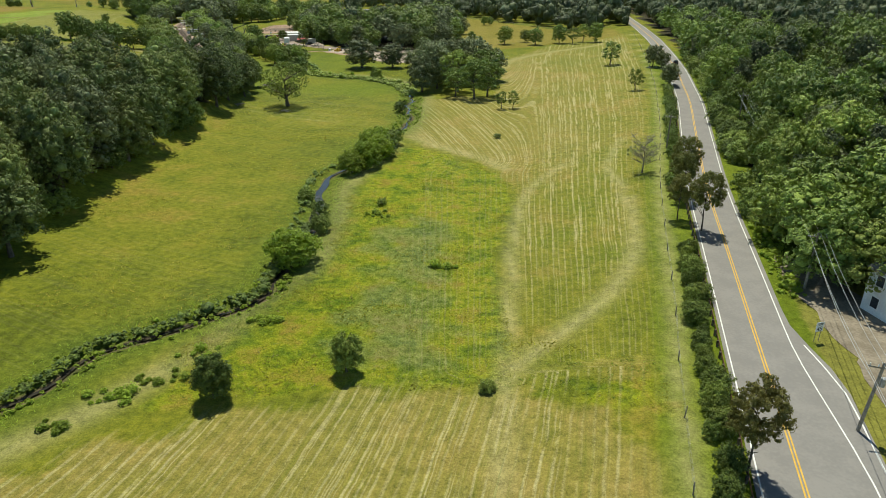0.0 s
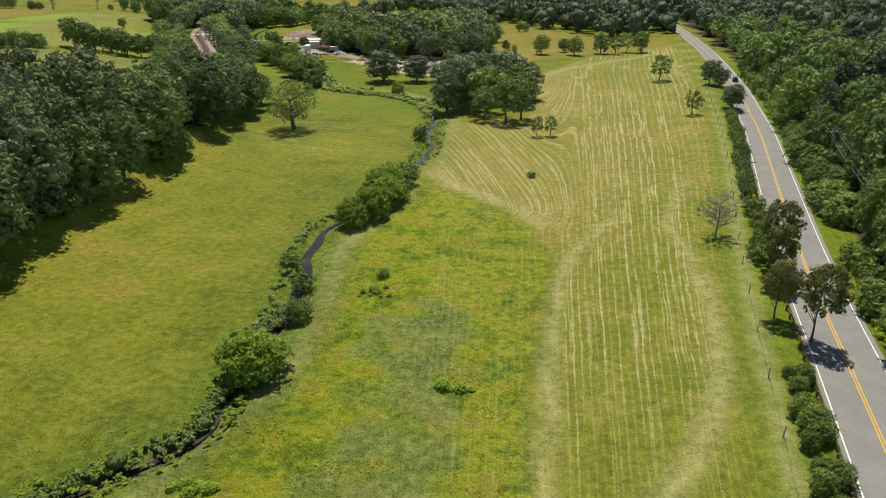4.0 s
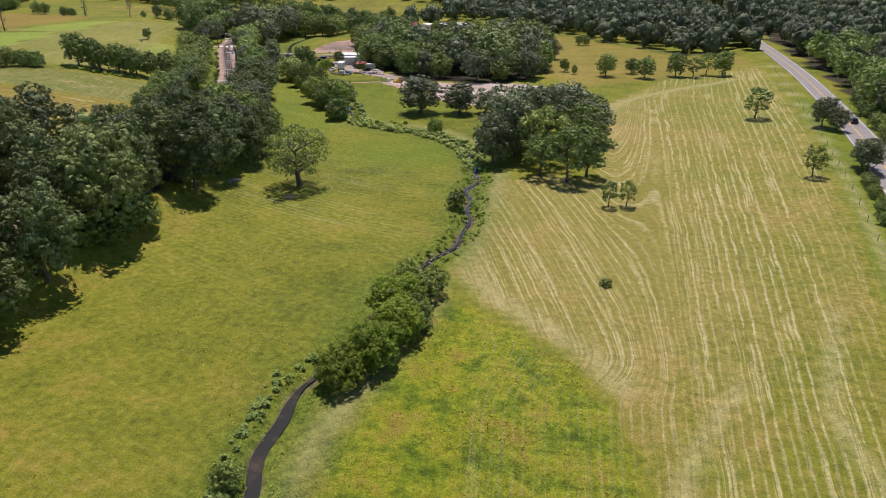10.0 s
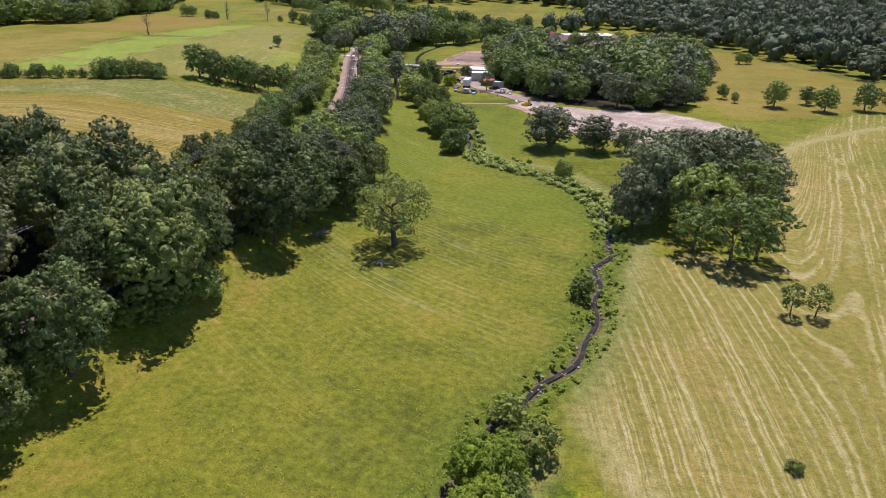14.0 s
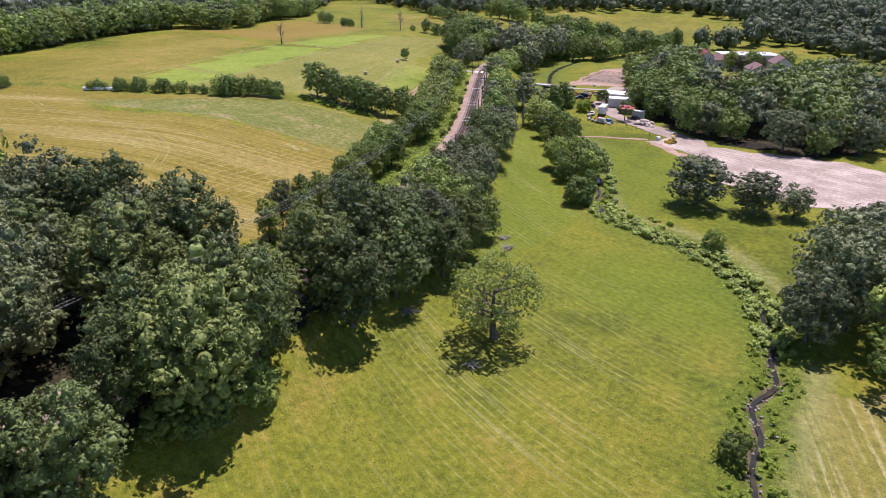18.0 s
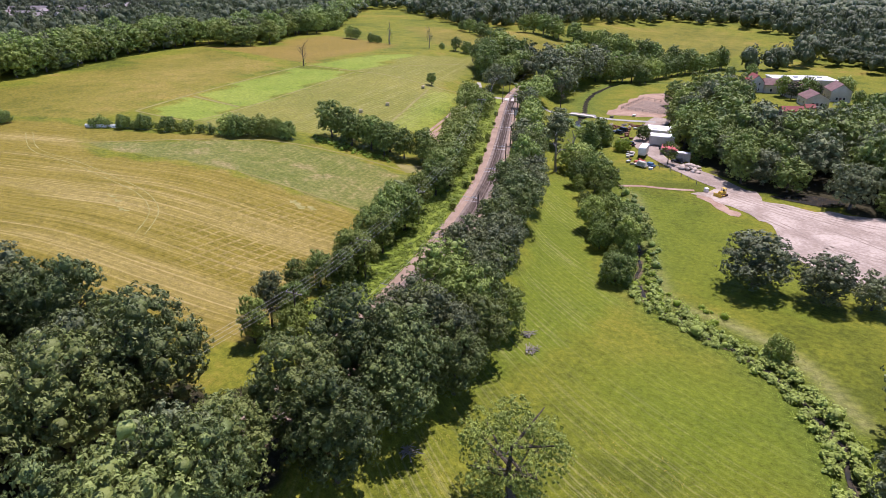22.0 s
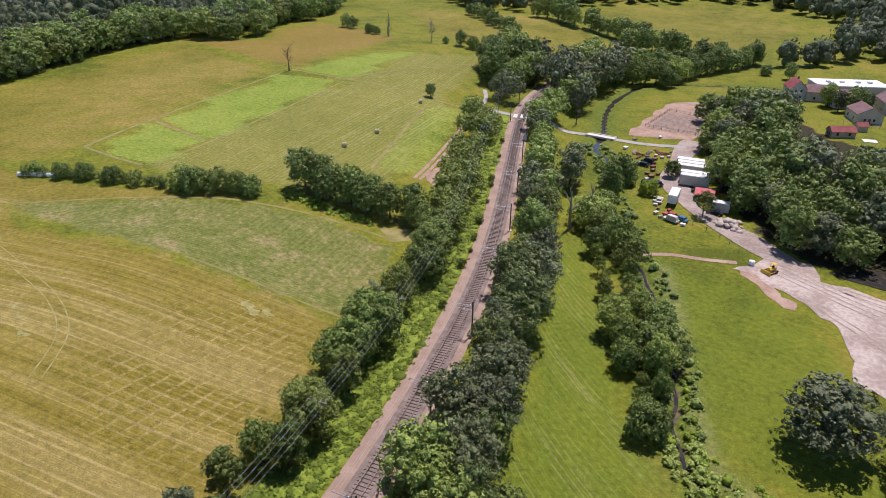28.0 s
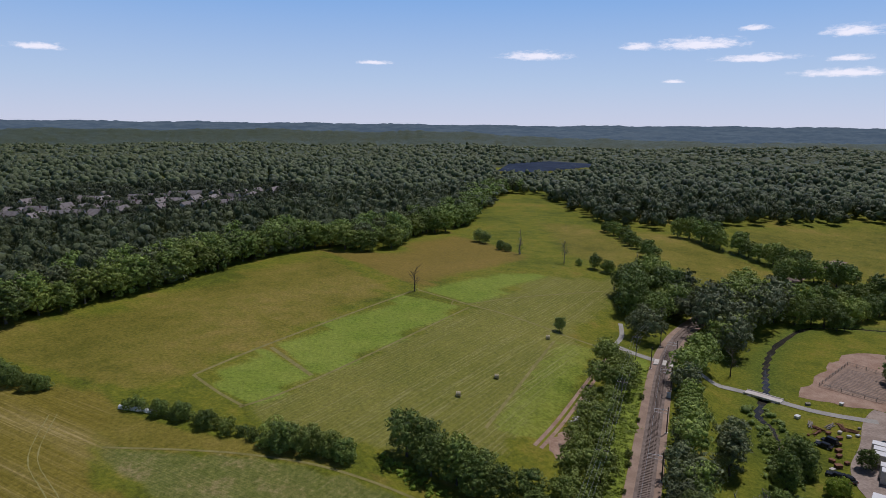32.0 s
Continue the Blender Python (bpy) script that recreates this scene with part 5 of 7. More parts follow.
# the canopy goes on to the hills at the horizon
for name, r0, r1, mat, text in (("far_woods", 1000, 2500, far_leaf_mat, "distant mixed woodland in darkened bluish green towards the hills"), ("backdrop", 2450, 4850, hill_mat, "low wooded hills on the horizon, tinted blue for haze")):
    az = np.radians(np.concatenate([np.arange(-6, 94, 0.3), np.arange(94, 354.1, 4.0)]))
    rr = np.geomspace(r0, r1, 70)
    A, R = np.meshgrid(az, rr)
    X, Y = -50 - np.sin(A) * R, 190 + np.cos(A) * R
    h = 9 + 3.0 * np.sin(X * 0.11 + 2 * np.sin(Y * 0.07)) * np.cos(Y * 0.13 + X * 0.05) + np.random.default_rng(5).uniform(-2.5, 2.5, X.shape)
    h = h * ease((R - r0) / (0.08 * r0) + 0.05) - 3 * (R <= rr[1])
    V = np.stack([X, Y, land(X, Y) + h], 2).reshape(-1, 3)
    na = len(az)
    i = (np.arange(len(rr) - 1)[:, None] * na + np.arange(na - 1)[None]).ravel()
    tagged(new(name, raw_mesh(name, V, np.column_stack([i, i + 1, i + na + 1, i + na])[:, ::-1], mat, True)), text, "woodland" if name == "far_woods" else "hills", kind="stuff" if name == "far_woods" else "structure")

# ---- plants of the banks and rough ground ----
pr = np.random.default_rng(77)


def thicket(name, at, radius, sprays, size, mat, label, category, squash=0.75, lift=0.35):
    """Low growth that nobody could count, as one object."""
    r = radius * pr.lognormal(-0.1, 0.42, len(at))
    c = np.column_stack([at, land(at[:, 0], at[:, 1]) + r * lift])
    v = [clumps(pr, c, r * 0.72, (ICO_V, ICO_F), 0.25, squash)]
    n = max(1, 2 * sprays // len(at))
    m = len(at) * n
    k = np.repeat(np.arange(len(at)), n)
    d = unit(pr.normal(size=(m, 3)) + (0, 0, 0.7))
    p = c[k] + d * (r[k] * pr.uniform(0.85, 1.15, m))[:, None] * (1, 1, squash)
    nn = unit(0.5 * d + pr.normal(size=(m, 3)) * 0.4 + (0, 0, 0.9))
    a = unit(np.cross(nn, pr.normal(size=(m, 3))))
    b = np.cross(nn, a)
    s = (size * pr.uniform(0.6, 1.3, m))[:, None]
    q = np.arange(m) * 4
    v.append((np.stack([p - a * s, p - b * s * 0.6, p + a * s, p + b * s * 0.6], 1).reshape(-1, 3), np.concatenate([np.column_stack([q, q + 1, q + 2]), np.column_stack([q, q + 2, q + 3])])))
    return tagged(new(name, raw_mesh(name, *join(*v), mat, True)), label, category, kind="stuff")


def inside(poly, n, seed):
    rng = np.random.default_rng(seed)
    p = np.array(poly, float)
    q = rng.uniform(p.min(0), p.max(0), (n * 3, 2))
    return q[rim(q[:, 0], q[:, 1], poly) < 0][:n]


def beside(line, n, lo, hi, seed, side=0, y0=-1e9, y1=1e9):
    """Places beside a line, lo to hi metres off; side 1 is its left, -1 its right."""
    rng = np.random.default_rng(seed)
    keep = np.where((line[:, 1] > y0) & (line[:, 1] < y1))[0]
    k = rng.choice(keep, n)
    t = np.gradient(line, axis=0)
    t /= np.linalg.norm(t, axis=1)[:, None]
    s = rng.uniform(lo, hi, n) * (side if side else rng.choice((-1, 1), n))
    along_it = t[k] * (rng.uniform(-0.6, 0.6, n) * np.median(np.linalg.norm(np.diff(line, axis=0), axis=1)))[:, None]
    return along_it + line[k] + np.column_stack([-t[k, 1], t[k, 0]]) * s[:, None] + rng.normal(size=(n, 2)) * 0.3


ripple = lambda p, s: np.sin(p[:, 0] * s + 2 * np.sin(p[:, 1] * s * 0.6)) + np.cos(p[:, 1] * s * 1.3 + p[:, 0] * 0.4 * s)


def tufts(name, at, height, wide, mat, label, category, seed):
    """Blades of long grass and weeds standing up from the ground, leaning every way."""
    rng = np.random.default_rng(seed)
    n = len(at)
    base = np.column_stack([at, land(at[:, 0], at[:, 1]) - 0.03])
    a = rng.uniform(0, 6.28, n)
    side = np.column_stack([np.cos(a), np.sin(a), np.zeros(n)]) * (wide * rng.uniform(0.5, 1.4, n))[:, None]
    tip = np.column_stack([rng.normal(0, 1.1, n), rng.normal(0.3, 1.1, n), rng.uniform(0.3, 1.0, n)]) * height
    v = np.stack([base - side, base + side, base + tip], 1).reshape(-1, 3)
    return tagged(new(name, raw_mesh(name, v, np.arange(3 * n).reshape(-1, 3), mat)), label, category, kind="stuff")


at = inside(ROUGH, 18000, 3)
wave = ripple(at, 0.28) + 0.6 * ripple(at, 0.9)
tufts("weeds", at[wave > 0.7], 0.28, 0.12, weed_mat, "bright yellow-green weeds standing in patches", "weeds", 51)
tufts("tall_grass", at[(wave < -0.2)][::2], 0.26, 0.09, vine_mat, "long green grass of the rough meadow", "grass", 52)
tufts("dry_grass", at[(wave > -0.2) & (wave < 0.3)][::3], 0.24, 0.07, dry_grass_mat, "dry seeding grass of the rough meadow", "grass", 53)
at = inside(MEADOW, 30000, 55)
wave = ripple(at, 0.16) + 0.7 * ripple(at, 0.6)
tufts("tall_grass", at[(wave > 0.4) & (at[:, 1] < 215)], 0.24, 0.1, weed_mat, "yellow-green meadow grass in drifts", "grass", 56)
at = beside(CREEK_LINE, 12000, 1.5, 4.5, 57, 0, 30, 265)
tufts("tall_grass", at, 0.22, 0.07, vine_mat, "lush grass along the stream's banks", "grass", 58)
# banks of the stream
thicket("bank_plants", beside(CREEK_LINE, 620, 0.3, 1.8, 4, 1, 30, 100), 0.33, 4600, 0.17, leaf_mat, "low dark shrubs and brambles along the stream", "bank plants", 0.7)
thicket("bank_plants", beside(CREEK_LINE, 300, 0.5, 2.4, 5, 0, 30, 92), 0.28, 2600, 0.17, vine_mat, "low green plants along the stream", "bank plants", 0.6)
thicket("bank_plants", beside(CREEK_LINE, 100, 1.9, 3.4, 6, 1, 92, 132), 0.36, 1500, 0.19, leaf_mat, "low green plants along the stream", "bank plants")
thicket("bank_plants", beside(CREEK_LINE, 190, 0.7, 3.2, 7, 0, 150, 216), 0.28, 1800, 0.2, vine_mat, "low green plants along the stream", "bank plants")
thicket("bank_plants", beside(CREEK_LINE, 420, 0.5, 2.8, 8, 0, 214, 262), 0.52, 4200, 0.26, leaf_mat, "dark brambles and shrubs on both banks", "bank plants", 0.8, 0.5)
thicket("bank_plants", beside(CREEK_LINE, 260, 1.6, 4.5, 9, 0, 262, 396), 0.8, 1600, 0.3, leaf_mat, "tangled shrubs along the stream", "bank plants")
for cx, cy, n, sd in ((-30, 56, 16, 41), (-33, 53, 12, 42), (-26.5, 61, 8, 43), (-22, 68, 8, 44), (-37, 49, 8, 45), (-11.3, 104.5, 12, 46), (1.7, 84, 5, 47)):
    q = np.random.default_rng(sd)
    thicket("bramble_patch", np.column_stack([q.normal(cx, 1.5, n), q.normal(cy, 0.9, n)]), 0.4, 420, 0.15, vine_mat, "low bramble thicket in long grass", "brambles")
# pebbles in the shallow bends
st = beside(CREEK_LINE, 170, 0.1, 1.1, 61, 0, 160, 214)
sr = pr.uniform(0.06, 0.22, len(st))
sv, sf = clumps(pr, np.column_stack([st, bed(st[:, 0], st[:, 1]) + 0.2]), sr, (ICO_V, ICO_F), 0.25, 0.6)
tagged(new("pebbles", raw_mesh("pebbles", sv, sf, rubble_mat, True)), "pale pebbles along the shallow stream", "pebbles", kind="stuff")
# creepers on the railway bank
rl = np.column_stack([rail_x(np.arange(200, 400, 2.0)), np.arange(200, 400, 2.0)])
thicket("creepers", beside(rl, 1500, 4.6, 14.5, 10, 1, 200, 312), 0.55, 9000, 0.26, vine_mat, "bright green creepers smothering the railway bank", "creepers", 0.4, -0.05)
thicket("creepers", beside(rl, 420, 4.8, 9.5, 11, 1, 305, 392), 0.8, 1800, 0.3, vine_mat, "bright green creepers smothering the railway bank", "creepers", 0.4, -0.05)
thicket("creepers", beside(rl, 260, 4.8, 7.5, 12, -1, 205, 392), 0.55, 900, 0.26, leaf_mat, "low scrub beside the track", "scrub", 0.6)
for k, y in enumerate((252, 268, 284, 291, 297, 306, 318, 329, 333, 352, 366)):
    tree(float(rail_x(y)) - 4.6 - 0.3 * (k % 3), y, 1.3 + 0.5 * (k % 3), "bush", 0.75, "small dark bush on the railway shoulder", name="shrub")
# roadside hedge and scrub
hedge_y = np.concatenate([np.arange(37, 86, 1.7), np.arange(112, 212, 2.4)])
hr = random.Random(17)
for y in hedge_y:
    tree(float(road_x(y)) - 6.1 + hr.uniform(-0.7, 0.7), y + hr.uniform(-0.5, 0.5), hr.choice((1.3, 1.8, 2.3, 2.8)) * hr.uniform(0.85, 1.15), "bush", hr.uniform(0.75, 1.05), "dark roadside hedge shrub behind the guard rail", "roadside hedge", "shrub")
at = np.array([(float(road_x(y)) + o, y) for y in np.arange(70, 96, 0.7) for o in (5.4, 6.4, 7.4)]) + pr.normal(size=(114, 2)) * 0.4
thicket("weeds", at, 0.45, 900, 0.2, vine_mat, "bright green weeds on the road verge", "weeds")
at = beside(smooth_line(((-36, 256), (-50, 259), (-58, 276)), 2), 70, 0.5, 3.5, 13)
thicket("bank_plants", at, 0.7, 500, 0.25, vine_mat, "low green plants along the stream", "bank plants")
# hedge across the left-hand fields
HEDGE = smooth_line(((-267, 227), (-257, 229), (-248, 233)), 3.0)
HEDGE2 = smooth_line(((-221, 247), (-202, 256), (-189, 261), (-181, 265)), 3.2)
for k, (x, y) in enumerate([*HEDGE, *HEDGE2]):
    tree(x + 0.8 * math.sin(k * 2), y + math.cos(k * 3), 2.6 + 2.4 * math.sin(k * 1.7) ** 4 + (1.5 if k < 7 else 0), "bush", 0.85, "dark shrub in a field hedge", "field hedge", "shrub")
for x, y, h in ((-180, 265, 6.5), (-176, 266, 7), (-172, 269, 6.5), (-168, 272, 6), (-164, 273, 5.5)):
    tree(x, y, h, "bush", 0.9, "large dark hedge shrub", "field hedge", "shrub")
for x, y, h in ((-158, 286, 12), (-154, 289, 11), (-150, 286, 10.5), (-145, 289, 11), (-140, 289, 10), (-141, 293, 10), (-135, 292, 9.5), (-131, 296, 10), (-126, 301, 9), (-147, 292, 10), (-127, 293, 9)):
    tree(x, y, h, "mid", 0.95, "dark round-crowned tree in a field copse", "field copse")
at = inside(((-160, 279), (-150, 279), (-135, 284), (-136, 288), (-150, 284), (-162, 283)), 120, 14)
thicket("brambles", at, 0.5, 700, 0.25, vine_mat, "green brambles at the foot of the copse", "brambles")
# belts of trees between the valley's fields
for pts, step, low, high, kind, text in ((((-254, 599), (-236, 594), (-219, 587)), 6.5, 13, 17, "mid", "tall dark tree in a belt between valley fields"), (((-211, 592), (-190, 588), (-172, 580)), 6.5, 11, 15, "mid", "tall dark tree in a belt between valley fields"),
                                         (((-298, 580), (-275, 563), (-250, 541), (-229, 522)), 7.5, 6, 11, "mid", "leafy tree in a hedge between valley fields"), (((-176, 482), (-160, 487), (-140, 498), (-128, 520), (-118, 548), (-106, 582)), 6.0, 10, 15, "mid", "leafy tree in the belt along the far stream"),
                                         (((-172, 548), (-160, 566), (-148, 590)), 6.5, 11, 15, "mid", "leafy tree in the belt along the far stream"), (((-168, 496), (-150, 512), (-138, 540), (-126, 576)), 7.0, 11, 16, "mid", "leafy tree in the belt along the far stream")):
    for x, y in smooth_line(pts, step):
        tree(x + er.uniform(-1.5, 1.5), y + er.uniform(-1.5, 1.5), er.uniform(low, high), kind, er.uniform(0.85, 1.15), text, "valley tree belts", "valley_tree")
tree(-173, 505, 15, "near", 1.2, "broad round-crowned tree at the valley's edge")
# single trees and bushes in the far fields
for x, y, h, kind, wd in ((-326, 486, 9, "mid", 1.1), (-319, 484, 8, "mid", 1.0), (-300, 477, 6, "bush", 0.8), (-294, 476, 5, "bush", 0.8), (-236, 477, 9, "mid", 0.9), (-229, 478, 7, "bush", 0.8), (-245, 476, 4, "bush", 0.8), (-205, 455, 17, "near", 1.0), (-196, 448, 19, "near", 1.1),
                          (-190, 436, 17, "near", 1.0), (-200, 470, 20, "near", 1.1), (-188, 460, 20, "near", 1.1), (-212, 478, 14, "mid", 1.0), (-181, 446, 14, "mid", 1.0), (-117, 556, 6, "mid", 1.2), (-96, 556, 6, "bush", 0.9), (-130, 497, 10, "mid", 1.0),
                          (-128, 500, 8, "mid", 1.0), (-88, 466, 7, "mid", 1.1), (-84, 552, 9, "mid", 1.0), (-61, 505, 11, "near", 1.0), (-50, 500, 12, "near", 1.0), (-56, 498, 10, "conifer", 1.1), (-46, 505, 9, "conifer", 1.1), (-36, 520, 11, "mid", 1.1), (-28, 500, 8, "mid", 1.0)):
    tree(x, y, h, kind, wd)


# ---- dead and bare trees ----
def bare_tree(x, y, height, label, seed, mat=dead_wood_mat, limbs=9, twigs=5, leaf=None, r=0.3, reach=0.3, wide=1.0):
    ob = thing("bare_tree", (x, y, rise(x, y)), label, "tree")
    part("trunk", trunk_mesh("trunk", seed, height, r, limbs, reach, mat, 0.3, twigs), None, ob)
    if leaf:
        lump, tufts, mid_z, rx, rz, m = leaf
        part("crown", crown_mesh("crown", seed, rx, rz, mid_z, lump, tufts, 0.15, m, 1, 0.12, (ICO_V, ICO_F), lift=0.4), None, ob)
    return ob


bare_tree(-47.3, 197, 8.0, "old half-dead tree with sparse leaves and grey limbs", 201, mat=bark_mat, limbs=14, twigs=4, leaf=(74, 1500, 7.6, 7.6, 6.6, leaf_mat), r=0.6, reach=0.62)
bare_tree(39.2, 122, 5.6, "nearly leafless grey tree in the hay field", 202, limbs=22, twigs=24, leaf=(40, 40, 4.4, 4.0, 2.4, grey_leaf_mat), r=0.17, reach=0.5)
bare_tree(-261, 377, 9.5, "dead bare tree with creepers at its foot", 203, mat=bark_mat, limbs=12, twigs=4, leaf=(6, 20, 1.6, 1.4, 1.6, leaf_mat), r=0.3, reach=0.28)
bare_tree(-100, 324, 11, "dead tree with broken grey limbs", 204, limbs=5, twigs=1, r=0.5, reach=0.2)
bare_tree(-97, 329, 11, "dead tree smothered with creepers", 205, limbs=7, twigs=1, leaf=(18, 100, 4.5, 1.8, 4.0, leaf_mat), r=0.45, reach=0.2)
bare_tree(-284, 475, 12, "dead tree smothered with creepers", 206, limbs=4, twigs=1, leaf=(22, 90, 6.0, 2.0, 6.0, leaf_mat), r=0.5, reach=0.15)
bare_tree(-253, 474, 11, "sparse grey tree between two fields", 207, limbs=8, twigs=3, leaf=(12, 60, 7.0, 2.2, 3.5, grey_leaf_mat), r=0.25, reach=0.2)
bare_tree(-219, 489, 11, "dead tree smothered with creepers", 208, limbs=4, twigs=1, leaf=(14, 50, 4.0, 1.8, 4.0, leaf_mat), r=0.4, reach=0.15)
bare_tree(-139, 414, 10, "half-dead tree in the pasture", 209, mat=bark_mat, limbs=8, twigs=5, leaf=(6, 16, 5.0, 2.0, 3.5, grey_leaf_mat), r=0.22, reach=0.25)
for k, (x, y, n, size) in enumerate(((-62, 196, 14, 1.6), (-63, 232, 12, 1.4), (-60, 228, 15, 1.7), (-46.5, 188.5, 10, 1.3))):
    pile = thing("brushwood_pile", (x, y, rise(x, y)), "pile of bleached branches on the grass", "branches", "brushwood piles")
    rg = random.Random(300 + k)
    for _ in range(n):
        a, o = rg.uniform(0, 3.14), Vector((rg.uniform(-0.8, 0.8), rg.uniform(-0.6, 0.6), 0.12 + rg.uniform(0, 0.45)))
        d = Vector((math.cos(a), math.sin(a), rg.uniform(-0.06, 0.12))) * size * rg.uniform(0.5, 1.1)
        part("branch", rods((o - d, o + d, 0.09, 0.03), sides=5), dead_wood_mat, pile)


# ---- railway details ----
tie = boxes(((-1.3, -0.12, 0.1), (1.3, 0.12, 0.27)), bevel=0.02)
tie_mesh = bpy.data.meshes.new("tie")
tie.to_mesh(tie_mesh)
tie.free()
tie_mesh.materials.append(tie_mat)
ty = 212.0
for k in range(298):
    x0, x1 = float(rail_x(ty)), float(rail_x(ty + 0.5))
    t = Vector((x1 - x0, 0.5)).normalized()
    o = new("tie", tie_mesh)
    o.parent = track
    o.matrix_basis = Matrix.Translation((x0, ty, rise(x0, ty))) @ Matrix.Rotation(math.atan2(t.y, t.x) - math.pi / 2, 4, "Z")
    ty += 0.72 * t.y


def rail_place(y, off):
    """A place beside the track, off metres to its right, and the track's turn there."""
    x0, x1 = float(rail_x(y - 1)), float(rail_x(y + 1))
    t = Vector((x1 - x0, 2)).normalized()
    p = Vector((float(rail_x(y)), y)) + Vector((t.y, -t.x)) * off
    return p.x, p.y, math.degrees(math.atan2(t.y, t.x)) - 90


def catenary_mast(y, off=3.4, arm=True):
    x, yy, turn = rail_place(y, off)
    ob = thing("catenary_mast", (x, yy, rise(x, yy)), "dark steel mast with a bracket over the track", "mast", "masts along the railway", turn)
    part("pole", rods(((0, 0, -0.3), (0, 0, 7.4), 0.17, 0.14)), pole_mat, ob)
    part("footing", boxes(((-0.4, -0.4, -0.3), (0.4, 0.4, 0.25)), bevel=0.05), concrete_mat, ob, "pale concrete footing")
    s = -1 if off > 0 else 1
    if arm:
        part("bracket", rods(((0, 0, 6.4), (s * 3.6, 0, 6.5), 0.06, 0.05), ((0, 0, 5.5), (s * 3.4, 0, 5.6), 0.05, 0.04), ((0, 0, 7.3), (s * 1.6, 0, 6.45), 0.03, 0.03), sides=6), metal_mat, ob, "pale metal bracket")
        for dx in (0.5, 1.1):
            part("insulator", rods(((s * dx, 0, 6.28), (s * dx, 0, 6.62), 0.1, 0.1), sides=8), white_mat, ob)
    return x, yy


masts = [catenary_mast(y) for y in (217, 240, 262, 284, 305, 327, 350, 377, 402)]
catenary_mast(392, -3.8, False)
catenary_mast(414, -3.8, False)


def wire(name, points, sag, r, label, mat=wire_mat, parent=None):
    """A hanging wire from point to point."""
    bm = bmesh.new()
    for a, b in zip(points, points[1:]):
        a, b = Vector(a), Vector(b)
        n = 6
        p = [a.lerp(b, k / n) - Vector((0, 0, sag * 4 * (k / n) * (1 - k / n))) for k in range(n + 1)]
        for u, v in zip(p, p[1:]):
            rod(bm, u, v, r, r, 4)
    me = bpy.data.meshes.new(name)
    bm.to_mesh(me)
    bm.free()
    me.materials.append(mat)
    ob = new(name, me)
    if parent:
        ob.parent = parent
        return ob
    return tagged(ob, label, "wire")


for dz, sag in ((6.35, 0.5), (5.3, 0.05)):
    wire("overhead_wire", [(*rail_place(y, 0.0)[:2], rise(float(rail_x(y)), y) + dz) for y in (194, 217, 240, 262, 284, 305, 327, 350, 377, 402, 430)], sag, 0.014, "overhead wire above the railway track")
x, y, turn = rail_place(398, 0)
crossing = thing("level_crossing", (x, y, rise(x, y)), "pale concrete level crossing over the railway", "crossing", turn=turn)
for o, wd in ((-2.6, 1.5), (0, 1.2), (2.6, 1.5)):
    part("slab", boxes(((o - wd / 2, -2.6, 0.1), (o + wd / 2, 2.6, 0.42)), bevel=0.03), concrete_mat, crossing)
x, y, turn = rail_place(372, 3.0)
cab = thing("signal_cabinet", (x, y, rise(x, y)), "small white signal cabinet beside the track", "cabinet", turn=turn)
part("body", boxes(((-0.6, -0.4, 0.1), (0.6, 0.4, 1.6)), bevel=0.03), white_mat, cab)
part("base", boxes(((-0.7, -0.5, -0.2), (0.7, 0.5, 0.12))), concrete_mat, cab)

# power line beside the railway
line_pts = []
for y in (118, 162, 206, 229, 258, 286, 322, 360, 398, 436):
    x, yy, turn = rail_place(y, -9.5)
    z = rise(x, yy)
    ob = thing("power_pole", (x, yy, z), "wooden power pole with a crossarm above creepers", "pole", "poles along the railway", turn)
    part("pole", rods(((0, 0, -0.4), (0, 0, 8.6), 0.16, 0.11)), pole_mat, ob)
    part("crossarm", boxes(((-1.5, -0.07, 7.9), (1.5, 0.07, 8.06)), bevel=0.01), post_mat, ob)
    for o in (-1.35, -0.5, 0.5, 1.35):
        part("insulator", rods(((o, 0, 8.05), (o, 0, 8.3), 0.05, 0.04), sides=6), white_mat, ob)
    a = math.radians(turn)
    line_pts.append([(x + o * math.cos(a), yy + o * math.sin(a), z + 8.3) for o in (-1.35, -0.5, 0.5, 1.35)])
for k in range(4):
    wire("power_line", [p[k] for p in line_pts], 0.5, 0.016, "pale power line hanging beside the railway")

# ---- along the road ----
fence = thing("field_fence", (0, 0, 0), "old wire fence with grey wooden posts along the field", "fence")
dist = np.concatenate([[0], np.cumsum(np.linalg.norm(np.diff(FENCE, axis=0), axis=1))])
post_mesh = bpy.data.meshes.new("post")
pb = rods(((0, 0, -0.3), (0.02, 0, 1.25), 0.07, 0.06), sides=6)
pb.to_mesh(post_mesh)
pb.free()
post_mesh.materials.append(post_mat)
tops = []
for s in np.arange(1, dist[-1], 9.6):
    x, y = np.interp(s, dist, FENCE[:, 0]), np.interp(s, dist, FENCE[:, 1])
    o = new("post", post_mesh)
    o.parent = fence
    o.matrix_basis = Matrix.Translation((x, y, rise(x, y))) @ Matrix.Rotation(0.09 * math.sin(s * 7), 4, "X") @ Matrix.Rotation(0.08 * math.cos(s * 5), 4, "Y")
    tops.append(Vector((x, y, rise(x, y))))
for h in (0.45, 0.8, 1.12):
    part("wire", rods(*((a + Vector((0, 0, h)), b + Vector((0, 0, h)), 0.006) for a, b in zip(tops, tops[1:])), sides=3), wire_mat, fence)

